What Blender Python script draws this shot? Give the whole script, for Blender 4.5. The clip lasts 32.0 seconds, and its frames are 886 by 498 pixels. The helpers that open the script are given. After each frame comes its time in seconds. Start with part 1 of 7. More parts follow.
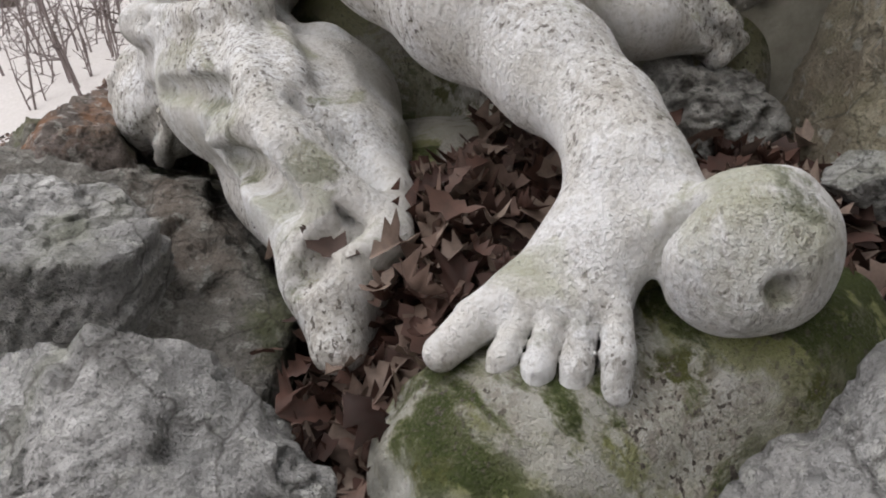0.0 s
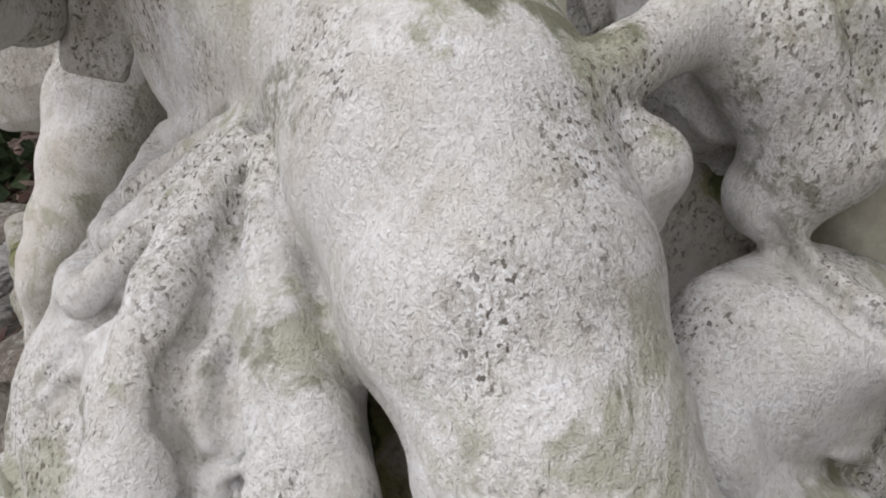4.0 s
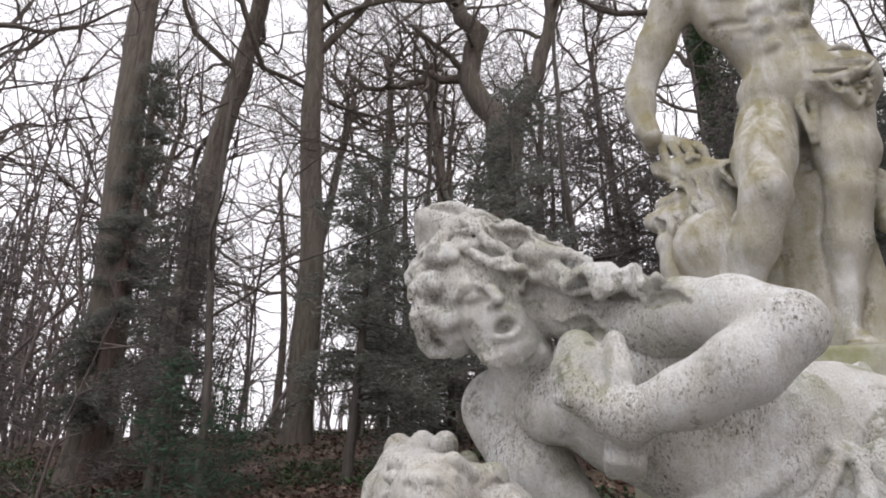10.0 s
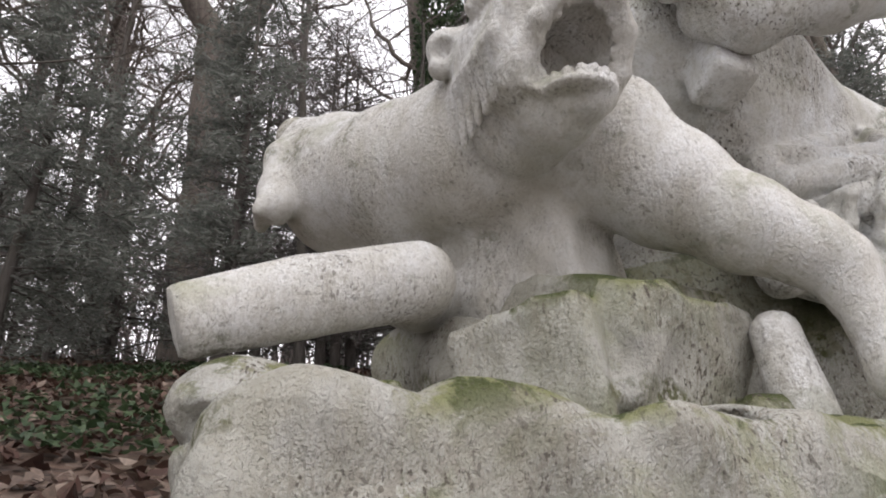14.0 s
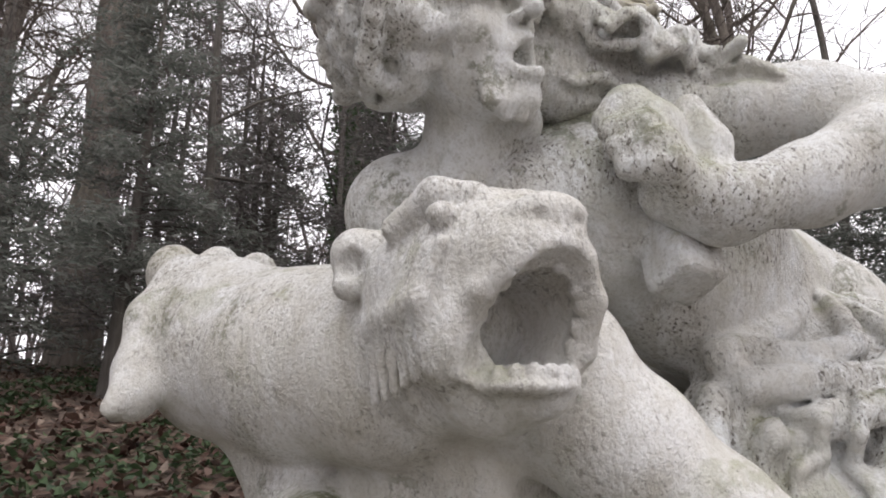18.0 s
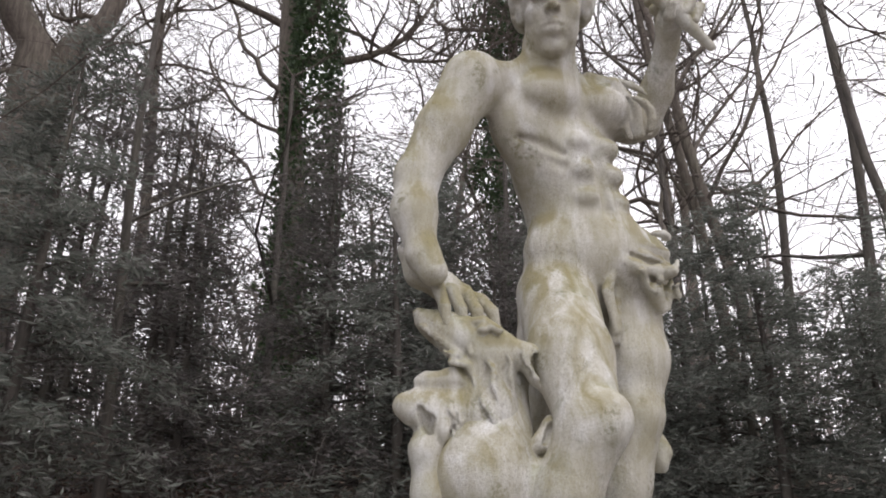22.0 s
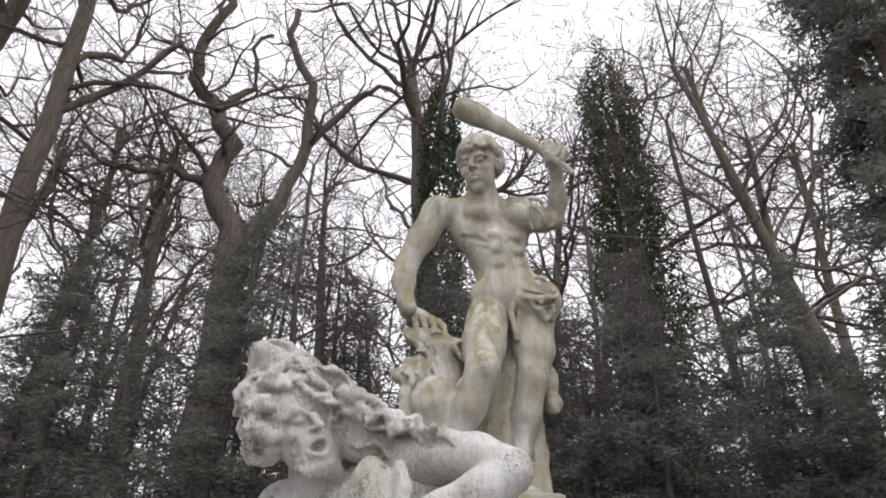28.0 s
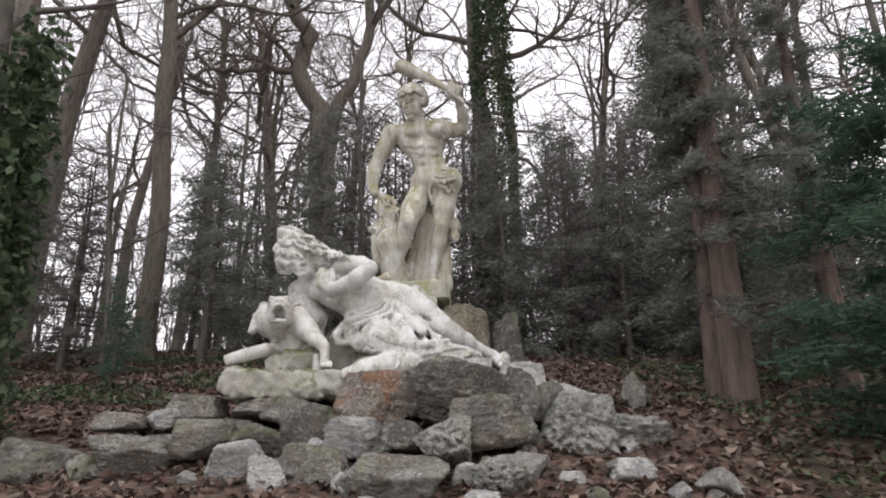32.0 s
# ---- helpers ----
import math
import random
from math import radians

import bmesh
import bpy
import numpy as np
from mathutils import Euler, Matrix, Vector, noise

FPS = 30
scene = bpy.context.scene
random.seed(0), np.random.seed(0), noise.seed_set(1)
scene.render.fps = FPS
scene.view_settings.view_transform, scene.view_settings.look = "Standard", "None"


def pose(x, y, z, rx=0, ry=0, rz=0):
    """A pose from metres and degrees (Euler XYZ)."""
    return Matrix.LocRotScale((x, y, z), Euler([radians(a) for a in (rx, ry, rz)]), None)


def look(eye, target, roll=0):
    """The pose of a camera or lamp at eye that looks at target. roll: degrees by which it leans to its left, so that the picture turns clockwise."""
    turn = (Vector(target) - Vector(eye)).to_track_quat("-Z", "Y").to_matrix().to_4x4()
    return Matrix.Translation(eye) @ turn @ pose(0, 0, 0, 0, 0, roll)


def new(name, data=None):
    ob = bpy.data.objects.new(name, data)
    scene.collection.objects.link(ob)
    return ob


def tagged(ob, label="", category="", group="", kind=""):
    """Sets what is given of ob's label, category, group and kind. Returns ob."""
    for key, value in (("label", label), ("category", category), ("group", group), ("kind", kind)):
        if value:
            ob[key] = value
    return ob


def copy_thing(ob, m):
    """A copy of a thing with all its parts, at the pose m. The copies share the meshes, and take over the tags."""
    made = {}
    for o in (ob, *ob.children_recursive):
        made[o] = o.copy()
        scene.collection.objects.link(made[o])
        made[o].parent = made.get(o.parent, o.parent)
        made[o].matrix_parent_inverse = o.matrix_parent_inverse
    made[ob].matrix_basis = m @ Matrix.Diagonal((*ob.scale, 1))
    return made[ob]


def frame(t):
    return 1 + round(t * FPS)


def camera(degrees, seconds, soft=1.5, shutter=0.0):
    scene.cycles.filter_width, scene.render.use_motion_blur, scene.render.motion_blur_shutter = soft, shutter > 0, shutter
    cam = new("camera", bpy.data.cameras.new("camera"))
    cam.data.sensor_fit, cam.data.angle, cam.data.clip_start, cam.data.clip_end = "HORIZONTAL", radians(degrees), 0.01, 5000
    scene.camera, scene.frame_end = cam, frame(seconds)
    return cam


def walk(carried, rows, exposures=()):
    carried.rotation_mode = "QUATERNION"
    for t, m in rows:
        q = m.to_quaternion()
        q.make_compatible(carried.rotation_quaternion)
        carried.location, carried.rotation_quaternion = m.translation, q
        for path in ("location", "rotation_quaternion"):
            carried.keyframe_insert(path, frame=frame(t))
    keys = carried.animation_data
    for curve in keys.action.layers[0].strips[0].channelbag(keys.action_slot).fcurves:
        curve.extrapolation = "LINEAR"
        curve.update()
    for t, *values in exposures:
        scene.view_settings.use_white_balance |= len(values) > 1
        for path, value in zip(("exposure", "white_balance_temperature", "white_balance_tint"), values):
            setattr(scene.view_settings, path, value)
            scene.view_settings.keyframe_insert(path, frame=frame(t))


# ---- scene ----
cam = camera(68.10, 32.0, soft=1.9)
ROWS = [
    (0, 0.012, 0.023, 1.979, 60.26, -0.97, -0.43),
    (0.5, 0.012, 0.09, 1.999, 58.84, -0.65, -3.41),
    (1, -0.025, 0.132, 2.046, 58.58, -0.54, -5.61),
    (1.5, -0.058, 0.177, 2.096, 58.73, -0.29, -7.16),
    (2, -0.098, 0.197, 2.232, 58.33, -0.09, -10.45),
    (2.5, -0.189, 0.327, 2.297, 57.97, -0.68, -15.03),
    (3, -0.245, 0.543, 2.325, 57.64, -0.96, -16.93),
    (3.5, -0.257, 0.669, 2.459, 56.81, -1.66, -19.82),
    (5.5, -0.84, 0.934, 2.468, 71.39, -2.38, -46.02),
    (6, -0.895, 0.979, 2.482, 74.83, -2.31, -46.52),
    (6.5, -0.976, 1.019, 2.503, 78.62, -2.23, -46.63),
    (7, -1.057, 1.047, 2.503, 83.42, -2.15, -46.98),
    (7.5, -1.132, 1.128, 2.509, 86.12, -2.15, -48.09),
    (8, -1.3, 1.3, 2.503, 89.54, -1.92, -50.51),
    (8.5, -1.443, 1.457, 2.568, 91.15, -1.56, -56.34),
    (9, -1.571, 1.6, 2.522, 93.55, -1.27, -61.04),
    (9.5, -1.721, 1.755, 2.359, 103.1, -1.18, -67.08),
    (10, -1.932, 1.844, 2.048, 111.95, -0.66, -71.42),
    (10.5, -1.964, 1.962, 1.845, 117.09, -0.48, -76.71),
    (11, -1.949, 2.079, 1.704, 119.9, -0.35, -81.18),
    (11.5, -1.902, 2.202, 1.556, 119.61, -0.21, -84.07),
    (12, -1.831, 2.383, 1.412, 119.34, -0.14, -87.73),
    (12.5, -1.748, 2.534, 1.356, 118.78, -0.15, -93.68),
    (13, -1.628, 2.604, 1.457, 114.31, 0.1, -99.91),
    (13.5, -1.416, 2.668, 1.442, 111.824, 0.04, -101.72),
    (15.5, -1.076, 2.641, 1.561, 108.462, 0.326, -106.322),
    (16, -1.082, 2.63, 1.609, 108.302, 0.529, -107.862),
    (16.5, -1.081, 2.626, 1.67, 108.303, 0.482, -108.952),
    (17, -1.093, 2.639, 1.72, 108.501, 0.504, -109.84),
    (17.5, -1.115, 2.64, 1.784, 108.883, 0.591, -110.112),
    (18, -1.155, 2.634, 1.868, 108.931, 0.686, -110.139),
    (18.5, -1.171, 2.628, 1.942, 109.119, 0.886, -110.483),
    (19, -1.185, 2.63, 2.052, 109.3, 1, -110.4),
    (19.5, -1.019, 2.616, 2.326, 109.184, 0.579, -111.711),
    (20, -0.987, 2.651, 2.553, 109.34, 0.75, -114.03),
    (20.5, -0.911, 2.612, 2.732, 109.2, 0.69, -114.53),
    (21, -0.812, 2.553, 2.841, 109.51, 0.64, -114.88),
    (21.5, -0.801, 2.536, 2.942, 109.82, 0.68, -115.25),
    (22, -0.832, 2.565, 3.029, 111.2, 0.44, -115.65),
    (22.5, -0.862, 2.591, 3.099, 114.21, 0.33, -115.8),
    (23, -0.914, 2.634, 3.136, 117.92, 0.37, -115.85),
    (23.5, -0.976, 2.67, 3.143, 121.64, 0.37, -115.93),
    (24, -1.046, 2.717, 3.091, 125.09, 0.35, -116.01),
    (24.5, -1.132, 2.728, 2.928, 126.31, 0.31, -116.09),
    (26.5, -1.544, 2.61, 2.376, 126.61, -0.64, -111.82),
    (27, -1.939, 2.479, 2.167, 126.77, -0.75, -106.96),
    (27.5, -2.275, 2.368, 1.975, 126.39, -0.3, -103.72),
    (28, -2.594, 2.184, 1.858, 122.82, -0.32, -100.15),
    (28.5, -2.905, 2.008, 1.733, 120.25, 0.68, -96.75),
    (29, -3.274, 1.771, 1.609, 119.42, 0.95, -93.82),
    (29.5, -3.821, 1.555, 1.412, 117.16, 0.75, -92.23),
    (30, -4.293, 1.361, 1.252, 114.92, 0.44, -91.52),
    (30.5, -4.718, 1.202, 1.131, 111.3, 0.32, -91.24),
    (31, -5.118, 1.09, 1.037, 109.76, 0.26, -91.1),
    (31.5, -5.491, 0.947, 0.913, 109.12, 0.33, -89.79),
    (32, -5.853, 0.791, 0.836, 107.97, 0.43, -87.87),
]
walk(cam, [(t, pose(*p)) for t, *p in ROWS], [(0, 0.24), (2, 0.17), (3, 0.0), (6, 0.15), (8, 0.22), (9, 0.25), (10, 0.0), (11, -0.4), (12, -0.15), (13, 0.14), (16, 0.42), (17, 0.38), (18, 0.30), (19, 0.21), (20, 0.08), (21, 0.15), (23, 0.0), (24, -0.12), (28, -0.03), (29, -0.05), (30, -0.38), (31.5, 0.13), (32, 0.13)])

# ---- light: bright overcast winter sky ----
world = bpy.data.worlds.new("overcast")
scene.world = world
world.use_nodes = True
wn, wl = world.node_tree.nodes, world.node_tree.links
wn.clear()
sky = wn.new("ShaderNodeTexSky")
sky.sky_type, sky.sun_disc = "NISHITA", False
sky.sun_elevation, sky.sun_rotation = radians(38), radians(200)
sky.air_density, sky.dust_density, sky.ozone_density = 1.0, 6.0, 0.6
cloud = wn.new("ShaderNodeMix")
cloud.data_type = "RGBA"
cloud.inputs[0].default_value = 0.9
cloud.inputs[7].default_value = (9.6, 9.3, 9.75, 1)
wl.new(sky.outputs[0], cloud.inputs[6])
bg = wn.new("ShaderNodeBackground")
bg.inputs[1].default_value = 0.15
wl.new(cloud.outputs[2], bg.inputs[0])
wo = wn.new("ShaderNodeOutputWorld")
wl.new(bg.outputs[0], wo.inputs[0])

sun = new("sun", bpy.data.lights.new("sun", "SUN"))
sun.data.energy, sun.data.angle, sun.data.color = 1.3, radians(40), (1.0, 0.985, 0.965)
sun.matrix_world = look((-9, 6, 18), (0, 1.5, 2))

# ---- materials ----
def material(name):
    m = bpy.data.materials.new(name)
    m.use_nodes = True
    nt = m.node_tree
    return m, nt, nt.nodes["Principled BSDF"]


def node(nt, kind, **values):
    n = nt.nodes.new(kind)
    for key, value in values.items():
        k = key.replace("_", " ")
        if k in n.inputs:
            n.inputs[k].default_value = value
    return n


def noise_tex(nt, scale, detail=6.0, rough=0.6, vector=None, distort=0.0):
    n = node(nt, "ShaderNodeTexNoise", Scale=scale, Detail=detail, Roughness=rough, Distortion=distort)
    if vector is not None:
        nt.links.new(vector, n.inputs["Vector"])
    return n.outputs["Fac"]


def ramp(nt, fac, stops):
    r = nt.nodes.new("ShaderNodeValToRGB")
    e = r.color_ramp.elements
    while len(e) < len(stops):
        e.new(0.5)
    for el, (p, c) in zip(e, stops):
        el.position, el.color = p, (*c, 1) if len(c) == 3 else c
    nt.links.new(fac, r.inputs[0])
    return r.outputs[0]


def grey(v):
    return (v, v, v)


def mix(nt, fac, a, b, blend="MIX"):
    m = nt.nodes.new("ShaderNodeMix")
    m.data_type, m.blend_type = "RGBA", blend
    for sock, value in ((m.inputs[0], fac), (m.inputs[6], a), (m.inputs[7], b)):
        if isinstance(value, (int, float)):
            sock.default_value = value
        elif isinstance(value, tuple):
            sock.default_value = (*value, 1)
        else:
            nt.links.new(value, sock)
    return m.outputs[2]


def maths(nt, op, a, b=0.5):
    m = nt.nodes.new("ShaderNodeMath")
    m.operation, m.use_clamp = op, op in ("ADD", "MULTIPLY", "SUBTRACT")
    for sock, value in zip(m.inputs, (a, b)):
        if isinstance(value, (int, float)):
            sock.default_value = value
        else:
            nt.links.new(value, sock)
    return m.outputs[0]


def bump(nt, bsdf, pairs):
    last = None
    for height, strength, distance in pairs:
        b = node(nt, "ShaderNodeBump", Strength=strength, Distance=distance)
        nt.links.new(height, b.inputs["Height"])
        if last is not None:
            nt.links.new(last, b.inputs["Normal"])
        last = b.outputs[0]
    nt.links.new(last, bsdf.inputs["Normal"])


def place(nt):
    return nt.nodes.new("ShaderNodeNewGeometry").outputs["Position"]


def stretched(nt, vec, sx, sy, sz):
    m = nt.nodes.new("ShaderNodeMapping")
    m.inputs["Scale"].default_value = (sx, sy, sz)
    nt.links.new(vec, m.inputs["Vector"])
    return m.outputs[0]


def upness(nt):
    g = nt.nodes.new("ShaderNodeNewGeometry")
    s = nt.nodes.new("ShaderNodeSeparateXYZ")
    nt.links.new(g.outputs["Normal"], s.inputs[0])
    return s.outputs["Z"]


def marble(name, base=(0.72, 0.70, 0.675), ochre=0.5, algae=0.35, pits=0.5, film=(0.49, 0.43, 0.32), blotch=0.35, reach=0.50, relief=1.0, cap=0.0):
    m, nt, b = material(name)
    p = place(nt)
    big = noise_tex(nt, 2.6, 6, 0.6, p, 0.4)
    fine = noise_tex(nt, 170.0, 4, 0.6, p)
    mid = noise_tex(nt, 17.0, 10, 0.6, p, 0.4)
    mottle = noise_tex(nt, 84.0, 5, 0.66, stretched(nt, p, 1.15, 1.15, 0.55), 0.7)
    streak = noise_tex(nt, 26.0, 6, 0.6, stretched(nt, p, 1.5, 1.5, 0.11))
    where = ramp(nt, noise_tex(nt, 4.6, 8, 0.6, p, 0.5), [(0.45, grey(0.06)), (0.60, grey(1))])
    col = mix(nt, ramp(nt, mid, [(0.32, grey(0)), (0.62, grey(1))]), tuple(q * k for q, k in zip((0.86, 0.84, 0.79), base)), base)
    col = mix(nt, ramp(nt, fine, [(0.38, grey(0.32)), (0.50, grey(0))]), col, (0.40, 0.37, 0.32))
    # warm weathered film in broad patches that run downwards
    run = noise_tex(nt, 5.0, 8, 0.6, stretched(nt, p, 1.4, 1.4, 0.45), 0.6)
    col = mix(nt, maths(nt, "MULTIPLY", ramp(nt, run, [(0.44, grey(0)), (0.60, grey(1))]), ochre), col, film)
    # brown-grey crust in broken speckled patches
    crust = maths(nt, "MULTIPLY", ramp(nt, mottle, [(0.50, grey(0)), (0.56, grey(1))]), where)
    col = mix(nt, maths(nt, "MULTIPLY", crust, blotch), col, (0.29, 0.265, 0.225))
    # grey-green algae and moss, more on faces that look up
    up = maths(nt, "MULTIPLY", ramp(nt, upness(nt), [(-0.3, grey(0.2)), (0.8, grey(1))]), ramp(nt, noise_tex(nt, 4.2, 12, 0.68, p, 0.6), [(reach + 0.015, grey(0)), (reach + 0.06, grey(1))]))
    col = mix(nt, maths(nt, "MULTIPLY", up, algae), col, (0.20, 0.21, 0.08))
    deep = maths(nt, "MULTIPLY", up, ramp(nt, noise_tex(nt, 9.0, 10, 0.6, p, 0.5), [(reach + 0.04, grey(0)), (reach + 0.07, grey(1))]))
    col = mix(nt, maths(nt, "MULTIPLY", deep, algae), col, (0.045, 0.06, 0.012))
    tuft = maths(nt, "MULTIPLY", ramp(nt, noise_tex(nt, 6.5, 3, 0.5, p), [(0.60, grey(0)), (0.66, grey(1))]), ramp(nt, noise_tex(nt, 55.0, 6, 0.7, p), [(0.47, grey(0)), (0.54, grey(1))]))
    col = mix(nt, maths(nt, "MULTIPLY", tuft, algae), col, (0.085, 0.09, 0.025))
    # ochre-green bloom where rain settles
    if cap:
        wet = maths(nt, "MULTIPLY", ramp(nt, upness(nt), [(0.0, grey(0.5)), (0.22, grey(0.9)), (0.5, grey(1))]), ramp(nt, noise_tex(nt, 7.0, 9, 0.62, stretched(nt, p, 1.3, 1.3, 0.4), 0.5), [(0.36, grey(0)), (0.58, grey(1))]))
        col = mix(nt, maths(nt, "MULTIPLY", wet, cap), col, (0.235, 0.20, 0.085))
    # dark rain streaks
    col = mix(nt, maths(nt, "MULTIPLY", ramp(nt, streak, [(0.56, grey(0)), (0.70, grey(1))]), 0.34), col, (0.32, 0.29, 0.23))
    # black specks of lichen and small pits
    speck = ramp(nt, noise_tex(nt, 170.0, 2, 0.5, stretched(nt, p, 1, 1, 0.6)), [(0.60, grey(0)), (0.64, grey(1))])
    dots = maths(nt, "MULTIPLY", speck, where)
    col = mix(nt, maths(nt, "MULTIPLY", dots, pits), col, (0.10, 0.085, 0.07))
    # crumbly grain of the weathered skin
    grain = noise_tex(nt, 360.0, 3, 0.65, p)
    col = mix(nt, maths(nt, "MULTIPLY", ramp(nt, grain, [(0.38, grey(0.5)), (0.46, grey(0))]), where), col, (0.26, 0.24, 0.19))
    nt.links.new(col, b.inputs["Base Color"])
    b.inputs["Roughness"].default_value = 0.78
    b.inputs["Specular IOR Level"].default_value = 0.3
    bump(nt, b, [(mid, 0.35, 0.012 * relief), (noise_tex(nt, 48.0, 6, 0.7, stretched(nt, p, 1.0, 1.0, 0.6), 0.5), 0.5, 0.007 * relief), (mottle, 0.7, 0.006 * relief), (fine, 0.9, 0.0035 * relief), (grain, 0.7, 0.0018 * relief), (dots, -0.9, 0.005), (crust, -0.6, 0.003)])
    return m


def boulder_stone(name, a=(0.30, 0.29, 0.27), c=(0.44, 0.43, 0.41), moss=0.6, rust=0.15, reach=0.5):
    m, nt, b = material(name)
    p = place(nt)
    info = nt.nodes.new("ShaderNodeObjectInfo").outputs["Random"]
    big = noise_tex(nt, 2.8, 10, 0.6, p, 0.6)
    fine = noise_tex(nt, 48.0, 6, 0.6, p)
    grit = noise_tex(nt, 130.0, 3, 0.6, p)
    layer = noise_tex(nt, 9.0, 9, 0.6, stretched(nt, p, 1, 1.1, 3.6), 0.9)
    warp = nt.nodes.new("ShaderNodeVectorMath")
    warp.operation = "MULTIPLY_ADD"
    wob = node(nt, "ShaderNodeTexNoise", Scale=6.0, Detail=6.0)
    nt.links.new(p, wob.inputs["Vector"])
    nt.links.new(wob.outputs["Color"], warp.inputs[0])
    warp.inputs[1].default_value = (0.22, 0.22, 0.22)
    nt.links.new(p, warp.inputs[2])
    vor = node(nt, "ShaderNodeTexVoronoi", Scale=5.5)
    vor.feature = "DISTANCE_TO_EDGE"
    nt.links.new(warp.outputs[0], vor.inputs["Vector"])
    crack = ramp(nt, vor.outputs["Distance"], [(0.0, grey(1)), (0.022, grey(0))])
    col = mix(nt, ramp(nt, fine, [(0.36, grey(0)), (0.64, grey(1))]), a, c)
    col = mix(nt, ramp(nt, layer, [(0.40, grey(0.55)), (0.58, grey(0))]), col, tuple(0.5 * k for k in a))
    col = mix(nt, maths(nt, "MULTIPLY", ramp(nt, big, [(0.46, grey(0)), (0.60, grey(1))]), 0.65), col, tuple(0.40 * k for k in a))
    col = mix(nt, maths(nt, "MULTIPLY", ramp(nt, noise_tex(nt, 4.4, 8, 0.6, p, 1.0), [(0.50, grey(0)), (0.62, grey(1))]), rust), col, (0.27, 0.13, 0.06))
    # pale lichen in small rosettes
    col = mix(nt, maths(nt, "MULTIPLY", ramp(nt, noise_tex(nt, 34, 6, 0.6, p), [(0.56, grey(0)), (0.62, grey(1))]), 0.5), col, (0.55, 0.55, 0.50))
    col = mix(nt, maths(nt, "MULTIPLY", ramp(nt, grit, [(0.56, grey(0)), (0.64, grey(1))]), 0.5), col, tuple(0.3 * k for k in a))
    m2 = maths(nt, "MULTIPLY", ramp(nt, upness(nt), [(-0.2, grey(0.15)), (0.7, grey(1))]), ramp(nt, noise_tex(nt, 3.8, 10, 0.6, p, 0.6), [(reach, grey(0)), (reach + 0.1, grey(1))]))
    col = mix(nt, maths(nt, "MULTIPLY", m2, moss), col, (0.16, 0.18, 0.055))
    m3 = maths(nt, "MULTIPLY", m2, ramp(nt, noise_tex(nt, 11.0, 9, 0.6, p), [(0.50, grey(0)), (0.60, grey(1))]))
    col = mix(nt, maths(nt, "MULTIPLY", m3, moss), col, (0.035, 0.05, 0.008))
    col = mix(nt, maths(nt, "MULTIPLY", crack, 0.6), col, (0.05, 0.045, 0.035))
    grain = noise_tex(nt, 330.0, 3, 0.65, p)
    col = mix(nt, ramp(nt, grain, [(0.37, grey(0.45)), (0.46, grey(0))]), col, tuple(0.3 * k for k in a))
    hue = nt.nodes.new("ShaderNodeHueSaturation")
    hue.inputs["Saturation"].default_value = 0.9
    nt.links.new(maths(nt, "ADD", maths(nt, "MULTIPLY", info, 0.35), 0.75), hue.inputs["Value"])
    nt.links.new(col, hue.inputs["Color"])
    nt.links.new(hue.outputs[0], b.inputs["Base Color"])
    b.inputs["Roughness"].default_value = 0.9
    b.inputs["Specular IOR Level"].default_value = 0.25
    bump(nt, b, [(big, 0.7, 0.06), (layer, 0.9, 0.04), (fine, 1.0, 0.016), (grit, 0.9, 0.007), (grain, 0.8, 0.003), (crack, -0.8, 0.014)])
    return m


def bark(name, a=(0.10, 0.085, 0.07), c=(0.22, 0.19, 0.16), green=0.25):
    m, nt, b = material(name)
    p = place(nt)
    rid = noise_tex(nt, 16.0, 7, 0.7, stretched(nt, p, 1, 1, 0.16), 0.4)
    col = mix(nt, ramp(nt, rid, [(0.35, grey(0)), (0.65, grey(1))]), a, c)
    col = mix(nt, maths(nt, "MULTIPLY", ramp(nt, noise_tex(nt, 1.6, 4, 0.6, p), [(0.45, grey(0)), (0.7, grey(1))]), green), col, (0.09, 0.10, 0.05))
    nt.links.new(col, b.inputs["Base Color"])
    b.inputs["Roughness"].default_value = 0.9
    bump(nt, b, [(rid, 0.8, 0.03)])
    return m


def leafy(name, colours, rough=0.6, through_light=0.3):
    m, nt, b = material(name)
    r = nt.nodes.new("ShaderNodeNewGeometry").outputs["Random Per Island"]
    n = len(colours)
    col = ramp(nt, r, [(i / max(1, n - 1), c) for i, c in enumerate(colours)])
    col = mix(nt, ramp(nt, noise_tex(nt, 60, 5, 0.65, place(nt)), [(0.40, grey(0.0)), (0.65, grey(0.4))]), col, (0.035, 0.03, 0.025))
    nt.links.new(col, b.inputs["Base Color"])
    b.inputs["Roughness"].default_value = rough
    b.inputs["Specular IOR Level"].default_value = 0.25
    t = nt.nodes.new("ShaderNodeBsdfTranslucent")
    nt.links.new(col, t.inputs["Color"])
    both = nt.nodes.new("ShaderNodeMixShader")
    both.inputs[0].default_value = through_light
    nt.links.new(b.outputs[0], both.inputs[1])
    nt.links.new(t.outputs[0], both.inputs[2])
    nt.links.new(both.outputs[0], nt.nodes["Material Output"].inputs["Surface"])
    return m


